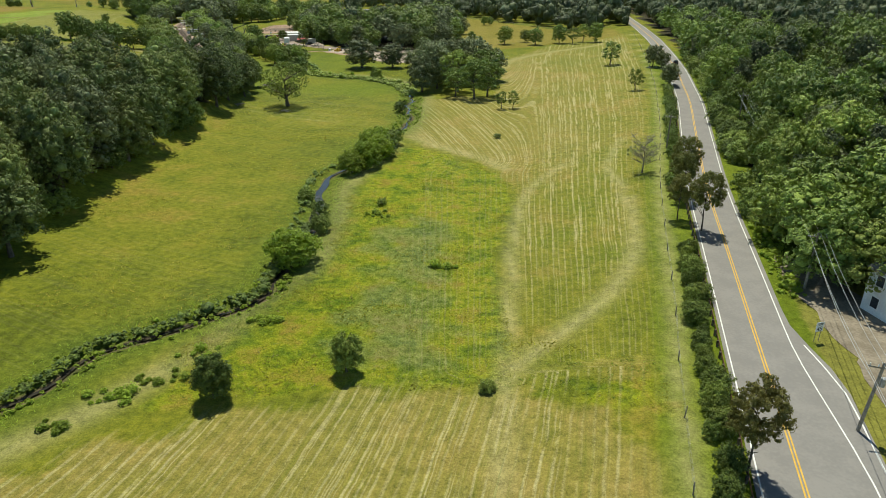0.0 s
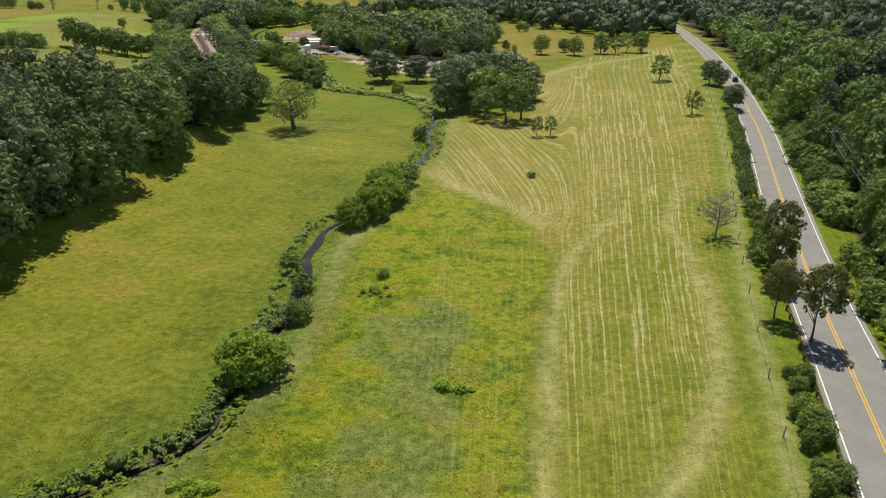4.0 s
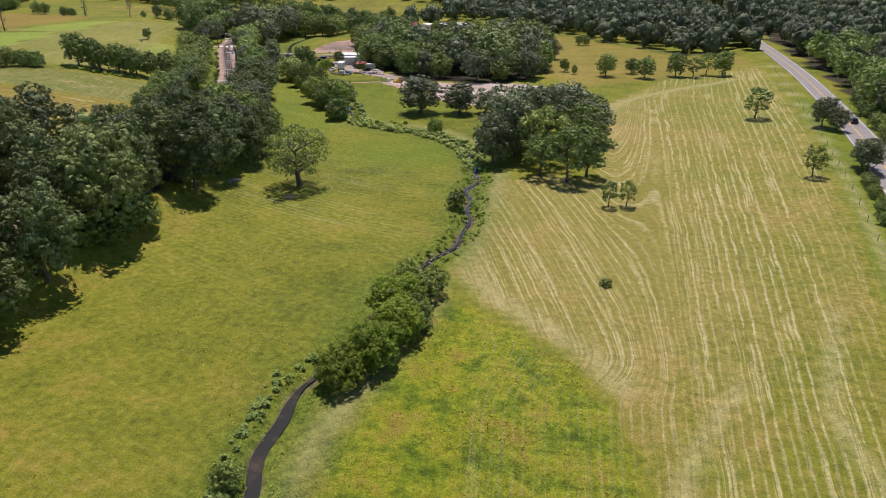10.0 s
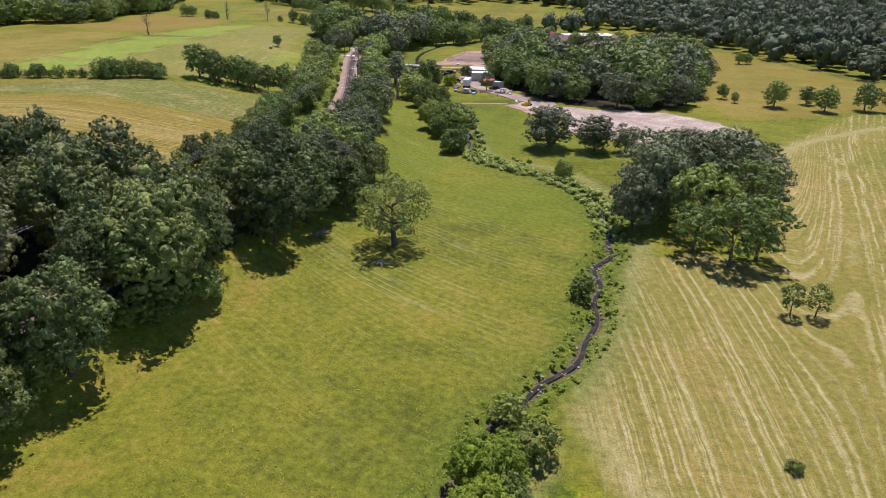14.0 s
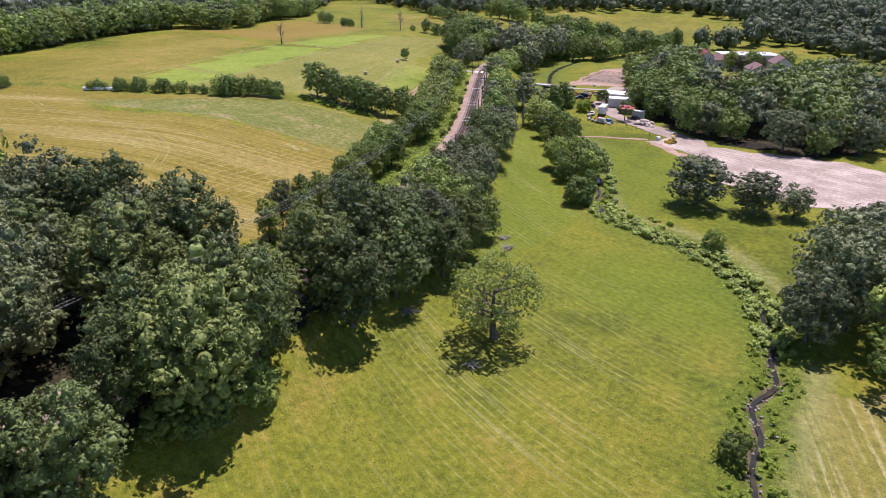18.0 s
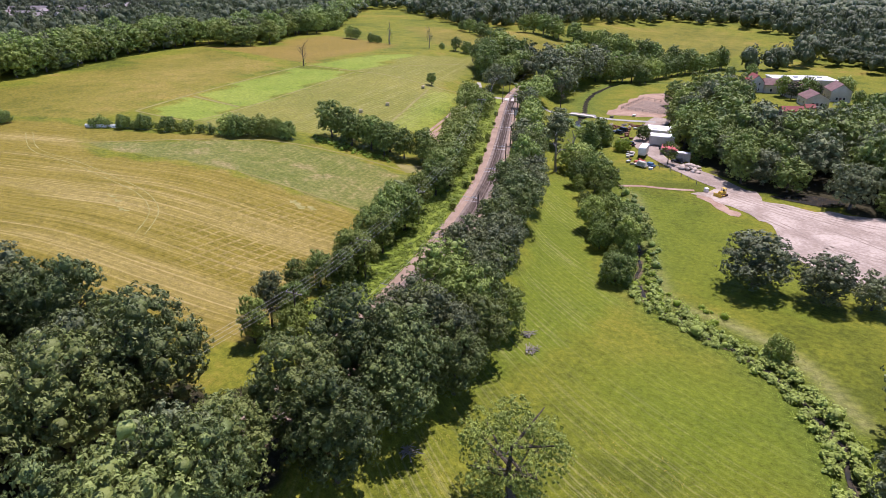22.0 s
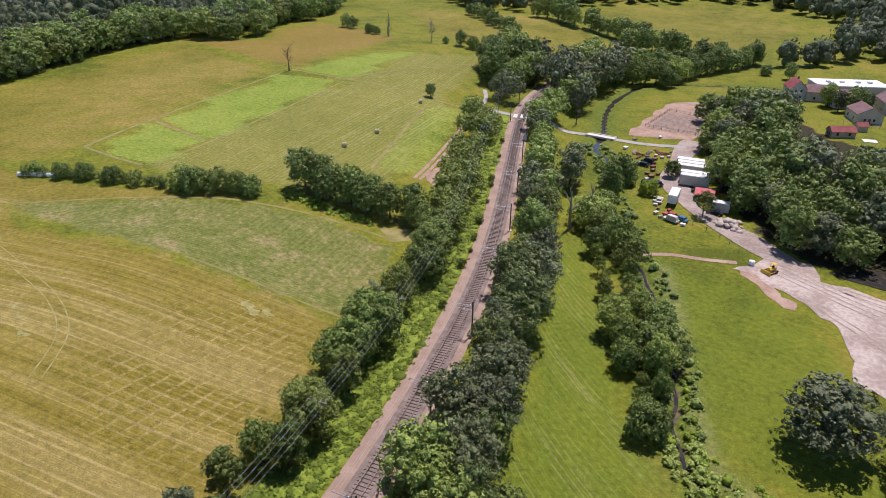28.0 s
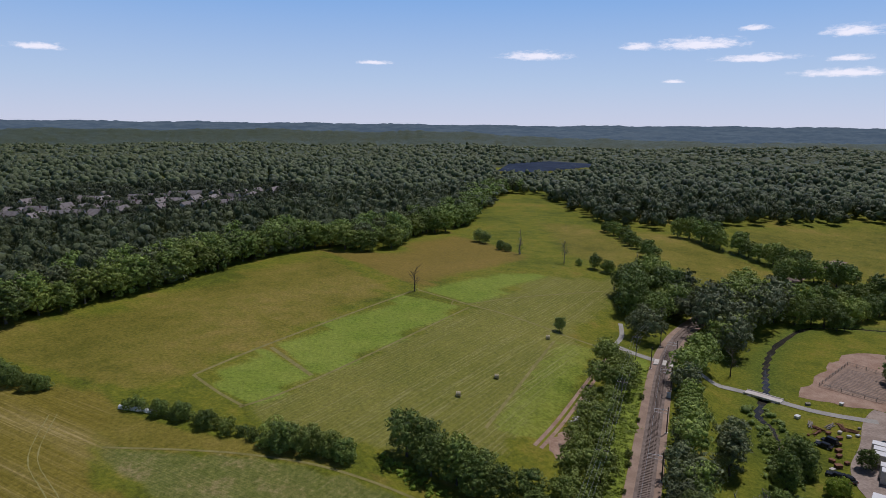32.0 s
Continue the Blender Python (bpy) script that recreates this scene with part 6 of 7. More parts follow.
guard = thing("guard_rail", (0, 0, 0), "rusty guard rail on short wooden posts beside the road", "guard rail")
gy0 = np.arange(30, 212, 2.2)
gpts = [Vector((float(road_x(y)) - 4.5, y, rise(float(road_x(y)) - 4.5, y))) for y in gy0]
gp_mesh = bpy.data.meshes.new("guard_post")
pb = boxes(((-0.1, -0.1, -0.3), (0.1, 0.1, 0.75)), bevel=0.015)
pb.to_mesh(gp_mesh)
pb.free()
gp_mesh.materials.append(pole_mat)
for p in gpts:
    o = new("guard_post", gp_mesh)
    o.parent = guard
    o.matrix_basis = Matrix.Translation(p)
bm = bmesh.new()
prof = ((0.12, 0.45), (0.18, 0.5), (0.13, 0.58), (0.18, 0.66), (0.12, 0.72), (0.1, 0.58))
rings = [[bm.verts.new((p.x + a, p.y, p.z + b)) for a, b in prof] for p in gpts]
for r0, r1 in zip(rings, rings[1:]):
    for k in range(6):
        bm.faces.new((r0[k], r0[(k + 1) % 6], r1[(k + 1) % 6], r1[k]))
part("beam", bm, rust_mat, guard, "rusty corrugated beam")


def road_pole(x, y, h, lean=0.0, lamp=False):
    z = rise(x, y)
    ob = thing("utility_pole", (x, y, z), "weathered wooden utility pole beside the road", "pole", "utility poles along the road", turn=-15)
    ob.rotation_euler.rotate_axis("Y", radians(lean))
    part("pole", rods(((0, 0, -0.5), (0, 0, h), 0.17, 0.12)), post_mat, ob)
    part("crossarm", boxes(((-1.1, -0.06, h - 0.6), (1.1, 0.06, h - 0.46)), bevel=0.01), post_mat, ob)
    for o in (-1.0, -0.35, 0.35, 1.0):
        part("insulator", rods(((o, 0, h - 0.46), (o, 0, h - 0.22), 0.05, 0.04), sides=6), white_mat, ob)
    if lamp:
        part("transformer", rods(((0.4, 0, h - 2.3), (0.4, 0, h - 1.5), 0.24, 0.24), ((0.4, 0, h - 1.5), (0.4, 0, h - 1.42), 0.2, 0.1), sides=10), metal_mat, ob, "grey transformer can")
    return Vector((x, y, z + h - 0.22))


ends = [road_pole(22, -2, 8.5), road_pole(36.3, 45, 7.2, 3, True), road_pole(45.5, 72, 7.6), road_pole(58, 108, 8.5), road_pole(73, 158, 8.5), road_pole(92, 215, 8.5), road_pole(108, 280, 8.5)]
for o in (-1.0, 0.35, 1.0):
    wire("power_line", [p + Vector((o, 0, 0)) for p in ends], 0.7, 0.02, "power line along the road")
wire("telephone_line", [p - Vector((0, 0, 1.7)) for p in ends], 0.9, 0.028, "sagging telephone line along the road")
road_pole(54.6 - 5.2, 139, 7.5)
# speed sign with its number
sgn = thing("speed_sign", (40.4, 59.6, rise(40.4, 59.6)), "white speed limit sign on two posts beside the bay", "sign", turn=14)
for o in (-0.3, 0.3):
    part("post", rods(((o, 0.03, -0.3), (o, 0.03, 2.3), 0.035, 0.035), sides=6), post_mat, sgn)
part("plate", boxes(((-0.48, -0.02, 1.25), (0.48, 0.02, 2.4)), bevel=0.01), white_mat, sgn, "white plate with black figures")
tx = bpy.data.curves.new("figures", "FONT")
tx.body, tx.size, tx.align_x, tx.extrude = "45", 0.7, "CENTER", 0.004
tx.materials.append(black_mat)
fg = new("figures", tx)
fg.parent = sgn
fg.matrix_basis = pose(0, -0.026, 1.36, 90, 0, 0)
part("bar", boxes(((-0.32, -0.03, 2.2), (0.32, -0.021, 2.28)), ((-0.26, -0.03, 2.04), (0.26, -0.021, 2.12))), black_mat, sgn)
# gravel verge beside the road, its colour darkened for tree shade
patch("leaf_litter", ((47, 84), (50, 78), (52, 68), (54, 60), (52, 48), (46, 36), (39, 36), (41, 46), (42, 54), (43, 60), (43.5, 70), (45, 80)), shaded_gravel_mat, 0.05, "brown roadside gravel, darkened for the shade of the trees", "leaf litter", seed=3)

# ---- lanes, yard and lots ----
LANE = smooth_line(((-176, 400), (-158, 398.5), (-148, 401), (-141, 402), (-129, 404), (-119, 404.5), (-111, 405), (-104, 407), (-95, 411)), 2.0)
strip("farm_lane", LANE, 1.5, 1.5, lane_mat, 0.14, 2, label="narrow grey gravel lane over the bridge", category="lane")
YARD = smooth_line(((-95, 420), (-94, 408), (-93, 396), (-91.5, 386), (-89.5, 378), (-86, 370), (-81.5, 363), (-76.5, 356.5), (-70, 351), (-62, 346), (-54, 340), (-48, 336)), 2.0)
yw = 3.2 + 0.9 * np.sin(np.arange(len(YARD)) * 0.33)
strip("yard_drive", YARD, yw + 0.4, yw, gravel_mat, 0.12, 4, label="pale gravel drive through the farmyard", category="drive")
patch("sand_lot", ((-58, 326), (-54, 336), (-47, 340), (-40, 333), (-33, 331), (-26, 332), (-14, 334), (0, 332), (16, 320), (18, 306), (8, 296), (-5, 288), (-20, 289), (-28, 293), (-31.5, 301), (-34, 305.5), (-35, 312.5), (-39, 316), (-45, 320), (-51, 325)), sand_mat, 0.1, "bare pale sand of a cleared lot", "sand", 1.5, seed=5)
patch("bare_soil", ((-58, 327), (-56, 331), (-51, 324), (-44, 317), (-46, 315), (-52, 320)), soil_mat, 0.07, "bare reddish soil at the lot's edge", "soil", 0.8, seed=6)
SOIL = smooth_line(((-79, 321), (-73, 325), (-66, 327), (-59, 330)), 2.0)
strip("bare_soil", SOIL, 0.9, 0.7, soil_mat, 0.08, 2, label="band of bare reddish soil", category="soil")
patch("arena_ground", ((-118, 413), (-119, 440), (-118, 470), (-106, 478), (-88, 474), (-87, 464), (-93, 428), (-101, 418)), soil_mat, 0.07, "trampled reddish soil round the riding arena", "soil", 1.2, seed=7)
patch("arena", ((-115, 428), (-114.5, 455), (-94, 450), (-96.5, 428)), shoulder_mat, 0.1, "harrowed soil of the riding arena", "arena", 0.3, seed=8)
for k in range(17):
    y = 430 + k * 1.35
    strip("furrow", np.column_stack([np.linspace(-114, -96, 8), np.full(8, y) + 0.25 * np.sin(np.arange(8) + k)]), 0.28, 0.28, ballast_mat, 0.125, 2, label="harrow line in the arena's soil", category="furrow")
FIELD_TRACK = smooth_line(((-146, 318), (-150, 331), (-156, 348), (-164, 370), (-171, 390), (-176, 401)), 2.0)
for off in (0.85, -0.85):
    strip("wheel_track", shifted(FIELD_TRACK, off), 0.5, 0.5, soil_mat, 0.08, 2, label="reddish wheel track beside the field", category="track")
patch("bare_soil", ((-140, 318), (-146, 322), (-147, 332), (-143, 334), (-138, 326)), soil_mat, 0.06, "patch of bare reddish soil", "soil", 0.6, seed=9)
for pts, wd, mat, text in ((((-262, 380), (-240, 380), (-219, 381), (-193, 388), (-176, 394), (-168, 398)), 0.6, track_mat, "worn grass track between fields"), (((-176, 401), (-180, 412), (-188, 424)), 0.9, lane_mat, "gravel track to the railway"),
                           (((-150, 244), (-137, 247.5), (-115, 252.5)), 0.22, track_mat, "worn bare strip between two fields"), (((-203, 268), (-206, 293), (-228, 377)), 0.5, track_mat, "worn edge between two fields"),
                           (((-232, 268), (-243, 302), (-262, 376)), 0.6, track_mat, "worn edge between two fields"), (((-209, 293), (-238, 296)), 0.7, track_mat, "worn strip between two fields"), (((-158, 312), (-188, 380)), 0.45, track_mat, "worn edge between two fields"),
                           (((-204, 236), (-180, 258), (-148, 277), (-127, 284)), 0.4, track_mat, "worn edge between two fields"), (((-240, 381), (-232, 380), (-214, 452)), 0.4, track_mat, "worn edge between two fields"), (((-232, 268), (-216, 268), (-203, 269)), 0.5, track_mat, "worn edge between two fields")):
    strip("field_track", smooth_line(pts, 2.5), wd, wd, mat, 0.05, 2, label=text, category="track")
patch("bare_soil", ((-133, 286), (-128, 291), (-124, 289), (-127, 283)), track_mat, 0.06, "flattened dry grass at a gateway", "track", 0.5, seed=10)
for x, y, sx, sy in ((-130, 242.4, 1.6, 1.0), (-127.5, 241.8, 1.8, 0.8), (-125.6, 243.5, 1.5, 0.9), (-157, 214, 1.6, 0.5), (-153, 213, 1.3, 0.4), (-148, 211, 1.5, 0.5)):
    patch("bare_soil", ((x - sx, y), (x, y - sy), (x + sx, y), (x, y + sy)), pale_track_mat if x < -60 else soil_mat, 0.045, "small bare patch in the grass", "soil", 0.5, 1.5, seed=int(-x))
rut = np.random.default_rng(8)
for pts in (((-52, 331), (-38, 325), (-22, 318), (-4, 308), (12, 304)), ((-50, 334), (-36, 328), (-18, 322), (2, 314), (15, 312)), ((-44, 322), (-30, 312), (-18, 302), (-8, 296)), ((-36, 330), (-20, 327), (0, 325), (12, 318)), ((-24, 306), (-8, 303), (8, 299))):
    for off in (0.9, -0.9):
        line = shifted(smooth_line(pts, 2.0), off)
        strip("wheel_track", line, 0.2 + 0.12 * rut.random(len(line)), 0.2 + 0.12 * rut.random(len(line)), damp_sand_mat, 0.13, 1, label="wheel rut in the pale sand", category="track")
strip("hay_track", smooth_line(((19, 262), (31, 298), (57, 331), (86, 356)), 2.0), 1.0, 0.8, pale_track_mat, 0.04, 2, label="pale trodden track across the hay field", category="track")
for off in (0.9, -0.9):
    line = shifted(smooth_line(((-230, 232), (-209, 223.5), (-188, 222.8), (-168, 221), (-153, 219), (-143, 215), (-136, 207)), 1.5), off)
    strip("wheel_track", line, 0.04 + 0.14 * rut.random(len(line)), 0.04 + 0.14 * rut.random(len(line)), pale_track_mat, 0.035, 1, label="pale wheel track across the stubble", category="track")
patch("pond", ((-40, 337), (-36, 341), (-28, 345), (-22, 342), (-24, 337), (-31, 335.5)), water_mat, 0.12, "brown pond at the edge of the wood", "pond", 0.3, seed=11)

# the bridge over the stream
br = thing("farm_bridge", (-124.5, 404.2, 0.0), "pale concrete farm bridge over the stream", "bridge", turn=2)
part("deck", boxes(((-5.5, -1.8, 0.1), (5.5, 1.8, 0.5)), bevel=0.04), concrete_mat, br)
for s in (-1, 1):
    part("kerb", boxes(((-5.5, s * 1.7 - 0.15, 0.5), (5.5, s * 1.7 + 0.15, 0.75)), bevel=0.03), concrete_mat, br)
    part("abutment", boxes(((s * 3.6 - 0.6, -2.2, -1.2), (s * 3.6 + 0.6, 2.2, 0.1)), bevel=0.04), concrete_mat, br, "dark weathered abutment")


def pen(pts, h, label, gap=3.2, rails=(0.5, 0.95, 1.35)):
    """A wooden fence of posts and rails round the points."""
    f = thing("paddock_fence", (0, 0, 0), label, "fence")
    for a, b in zip(pts, pts[1:]):
        a, b = Vector(a), Vector(b)
        n = max(1, round((b - a).length / gap))
        for k in range(n):
            p = a.lerp(b, k / n)
            part("post", rods(((p.x, p.y, rise(p.x, p.y) - 0.2), (p.x, p.y, rise(p.x, p.y) + h), 0.09), sides=6), post_mat, f)
        for z in rails:
            part("rail", rods(((a.x, a.y, rise(a.x, a.y) + z), (b.x, b.y, rise(b.x, b.y) + z), 0.05), sides=4), post_mat, f)
    return f


pen(((-115.5, 427), (-115, 456), (-93.5, 451), (-96, 427), (-115.5, 427)), 1.5, "wooden rail fence round the riding arena")
pen(((-60, 336), (-66, 342), (-74, 346), (-80, 346)), 1.1, "low wire fence beside the drive", 4.0, (0.9,))
pen(((6, 552), (28, 517), (50, 482), (64, 457), (78, 431), (109, 437)), 1.3, "pale wooden fence along the far pasture", 6.0, (0.6, 1.1))


# ---- farmyard things ----
def gable(bm, w, l, eave, ridge, over=0.3, t=0.16):
    """A pitched roof shell: ridge along y."""
    for s in (-1, 1):
        a = [(s * (w / 2 + over), -l / 2 - over, eave - over * (ridge - eave) / (w / 2)), (0, -l / 2 - over, ridge), (0, l / 2 + over, ridge), (s * (w / 2 + over), l / 2 + over, eave - over * (ridge - eave) / (w / 2))]
        lo = [bm.verts.new(p) for p in a]
        hi = [bm.verts.new((p[0], p[1], p[2] + t)) for p in a]
        faces = [hi, lo[::-1]] + [[lo[k], lo[(k + 1) % 4], hi[(k + 1) % 4], hi[k]] for k in range(4)]
        for f in faces:
            bm.faces.new(f if s < 0 else f[::-1])
    return bm


def walls(w, l, eave, ridge):
    bm = bmesh.new()
    prof = ((-w / 2, -0.4), (w / 2, -0.4), (w / 2, eave), (0, ridge), (-w / 2, eave))
    a = [bm.verts.new((x, -l / 2, z)) for x, z in prof]
    b = [bm.verts.new((x, l / 2, z)) for x, z in prof]
    bm.faces.new(a)
    bm.faces.new(b[::-1])
    for k in range(5):
        bm.faces.new((a[(k + 1) % 5], a[k], b[k], b[(k + 1) % 5]))
    return bm


def window(w, h, parent, place, turn):
    o = new("window")
    o.parent = parent
    o.matrix_basis = pose(*place, 0, 0, turn)
    part("frame", boxes(((-w / 2 - 0.08, -0.05, -0.08), (w / 2 + 0.08, 0.03, 0)), ((-w / 2 - 0.08, -0.05, h), (w / 2 + 0.08, 0.03, h + 0.08)), ((-w / 2 - 0.08, -0.05, 0), (-w / 2, 0.03, h)), ((w / 2, -0.05, 0), (w / 2 + 0.08, 0.03, h))), white_mat, o)
    part("pane", boxes(((-w / 2, -0.02, 0), (w / 2, 0.02, h))), glass_mat, o)
    return o


def house(x, y, w, l, eave, ridge, turn, wall, roof, label, name="house", category="house", group="", wins=2, storeys=2, chimney=False, door=True):
    h = thing(name, (x, y, rise(x, y)), label, category, group, turn)
    part("wall", walls(w, l, eave, ridge - 0.05), wall, h)
    part("roof", gable(bmesh.new(), w, l, eave, ridge), roof, h)
    for s in range(storeys):
        for k in range(wins):
            u = (k + 0.5) / wins - 0.5
            z = 0.9 + s * 2.7
            if z + 1.3 < eave:
                window(1.0, 1.3, h, (w / 2 + 0.01, u * l, z), 90)
                window(1.0, 1.3, h, (-w / 2 - 0.01, u * l, z), -90)
            window(0.9, 1.2, h, (u * w * 0.7, -l / 2 - 0.01, z), 0)
    if door:
        part("door", boxes(((-0.5, -l / 2 - 0.05, 0), (0.5, -l / 2 + 0.02, 2.05)), bevel=0.01), brown_roof_mat, h)
    if chimney:
        part("chimney", boxes(((w * 0.12, l * 0.2, ridge - 1.2), (w * 0.12 + 0.7, l * 0.2 + 0.7, ridge + 0.8)), bevel=0.02), brown_roof_mat, h)
    return h


def box_trailer(x, y, turn, w, l, h, mat, label, floor=1.0):
    t = thing("box_trailer", (x, y, rise(x, y) + 0.1), label, "trailer", "", turn)
    part("body", boxes(((-w / 2, -l / 2, floor), (w / 2, l / 2, h)), bevel=0.06), mat, t)
    part("roof", boxes(((-w / 2 + 0.05, -l / 2 + 0.05, h), (w / 2 - 0.05, l / 2 - 0.05, h + 0.06)), bevel=0.03), white_mat, t, "white sheet roof")
    for k in range(int(l / 1.5)):
        for s in (-1, 1):
            part("rib", boxes(((s * w / 2 - 0.03, -l / 2 + 0.6 + k * 1.5, floor), (s * w / 2 + 0.03, -l / 2 + 0.68 + k * 1.5, h))), mat, t)
    if floor > 0.5:
        for s in (-1, 1):
            for v in (-l / 2 + 1.2, -l / 2 + 2.3):
                part("wheel", rods(((s * (w / 2 - 0.35), v, 0.45), (s * w / 2, v, 0.45), 0.48), sides=12), black_mat, t)
            part("landing_leg", boxes(((s * 0.8 - 0.08, l / 2 - 2, 0), (s * 0.8 + 0.08, l / 2 - 1.84, floor))), rust_mat, t)
    return t


for k, (x, y) in enumerate(((-87.2, 388.5), (-86.2, 385.6), (-85.3, 382.7))):
    box_trailer(x, y, 100 + k, 2.6, 8.5, 3.6, cream_mat, "old white box trailer parked under trees")
for k, (x, y) in enumerate(((-82.8, 377.6), (-81.9, 374.8))):
    box_trailer(x, y, 101, 2.6, 8.5, 3.4, cream_mat, "old cream box trailer parked under trees", 0.15)
box_trailer(-83.0, 357.5, 8, 2.5, 7.0, 3.5, white_mat, "white box trailer beside the drive")
box_trailer(-70.3, 359.5, 98, 2.4, 4.6, 2.7, cream_mat, "grey storage container beside the drive", 0.1)
shed = thing("open_shed", (-76.5, 365.8, 0.05), "open shed with a faded red sheet roof", "shed", turn=12, size=0.8)
for a in (-3, 3):
    for b in (-2.3, 2.3):
        part("post", rods(((a, b, -0.2), (a, b, 2.9 if b > 0 else 2.3), 0.09), sides=6), post_mat, shed)
bm = bmesh.new()
lo = [bm.verts.new(p) for p in ((-3.5, -2.9, 2.3), (3.5, -2.9, 2.3), (3.5, 2.9, 3.05), (-3.5, 2.9, 3.05))]
hi = [bm.verts.new(v.co + Vector((0, 0, 0.1))) for v in lo]
bm.faces.new(hi)
bm.faces.new(lo[::-1])
for k in range(4):
    bm.faces.new((lo[k], lo[(k + 1) % 4], hi[(k + 1) % 4], hi[k]))
part("roof", bm, red_sheet_mat, shed, "faded red sheet roof")
part("back_wall", boxes(((-3.1, 2.3, 0), (3.1, 2.42, 2.8))), post_mat, shed)


def car(x, y, turn, mat, label, lift=0.0, van=False, name="car"):
    c = thing(name, (x, y, rise(x, y) + lift), label, "car", "", turn)
    bm = boxes(((-0.88, -2.2, 0.35), (0.88, 2.2, 0.85)), bevel=0.12)
    part("body", bm, mat, c)
    top = 1.9 if van else 1.42
    bm = bmesh.new()
    block(bm, (-0.76, -1.9 if van else -1.5, 0.84), (0.76, 1.3 if van else 0.75, top), 0.12)
    for v in bm.verts:
        if v.co.z > top - 0.2:
            v.co.x *= 0.86
            v.co.y = v.co.y * 0.82 - 0.1
    part("cabin", bm, mat, c)
    part("windscreen", boxes(((-0.6, 0.42, 0.98), (0.6, 0.66, 1.3))), glass_mat, c)
    part("rear_window", boxes(((-0.58, -1.46, 0.98), (0.58, -1.3, 1.28))), glass_mat, c)
    for s in (-1, 1):
        part("side_window", boxes(((s * 0.7 - 0.03, -1.1, 0.98), (s * 0.7 + 0.03, 0.3, 1.26))), glass_mat, c)
        for v in (-1.35, 1.35):
            wl = part("wheel", rods(((s * 0.68, v, 0.33), (s * 0.9, v, 0.33), 0.33), sides=12), black_mat, c)
            part("rim", rods(((s * 0.89, v, 0.33), (s * 0.92, v, 0.33), 0.2), sides=10), metal_mat, wl)
        part("headlight", boxes(((s * 0.62 - 0.16, 2.14, 0.6), (s * 0.62 + 0.16, 2.22, 0.75)), bevel=0.02), glass_mat, c)
        part("tail_light", boxes(((s * 0.66 - 0.12, -2.22, 0.6), (s * 0.66 + 0.12, -2.15, 0.76)), bevel=0.02), red_car_mat, c)
    return c


car(92.0 + 2.0, 268, -14, dark_car_mat, "dark car driving away along the road", 0.09)
for k, (x, y, turn, mat, van, text) in enumerate(((-89, 396, 70, dark_car_mat, False, "dark car parked by the trailers"), (-87.5, 393, 80, white_car_mat, True, "white van parked by the trailers"), (-79, 369.8, 100, dark_car_mat, False, "dark car parked beside a trailer"),
                                                  (-100.5, 386.5, 80, dark_car_mat, True, "dark old van among scrap"), (-101, 383, 85, dark_car_mat, False, "dark scrap car on the grass"), (-94, 368.5, 95, dark_car_mat, False, "dark scrap car on the grass"), (-91.5, 369, 60, dark_car_mat, False, "dark scrap car on the grass"),
                                                  (-86.5, 356, 10, cream_mat, False, "pale old car beside a trailer"), (-80.5, 347.5, 80, red_car_mat, False, "faded red vehicle among scrap"), (-77.5, 346.5, 70, blue_car_mat, False, "blue vehicle among scrap"), (-71, 356.4, 95, dark_car_mat, False, "dark car beside a container"),
                                                  (-79.5, 344.4, 75, cream_mat, True, "pale old van among scrap"))):
    car(x, y, turn, mat, text, 0.02, van, "car")

rg = random.Random(91)


def stack(x, y, turn, mat, n, size, label, name, category):
    """A heap of bars or planks, each a part."""
    p = thing(name, (x, y, rise(x, y)), label, category, "farmyard clutter", turn)
    for k in range(n):
        o = Vector((rg.uniform(-0.6, 0.6), rg.uniform(-0.9, 0.9), 0.15 + 0.12 * (k % 5)))
        a, ln = rg.uniform(-0.3, 0.3), size * rg.uniform(0.7, 1.1)
        d = Vector((math.sin(a), math.cos(a), rg.uniform(-0.03, 0.03))) * ln
        part("beam", rods((o - d, o + d, 0.13, 0.11), sides=6), mat, p)
    return p


def crate(x, y, turn, mat, sx, sy, sz, label, name="crate", category="crate"):
    p = thing(name, (x, y, rise(x, y)), label, category, "farmyard clutter", turn)
    part("body", boxes(((-sx / 2, -sy / 2, 0.1), (sx / 2, sy / 2, sz)), bevel=0.05), mat, p)
    part("top", boxes(((-sx / 2 - 0.05, -sy / 2 - 0.05, sz), (sx / 2 + 0.05, sy / 2 + 0.05, sz + 0.06)), bevel=0.02), mat, p)
    for s in (-1, 1):
        part("skid", boxes(((s * sx * 0.35 - 0.08, -sy / 2, -0.05), (s * sx * 0.35 + 0.08, sy / 2, 0.1))), post_mat, p)
    return p


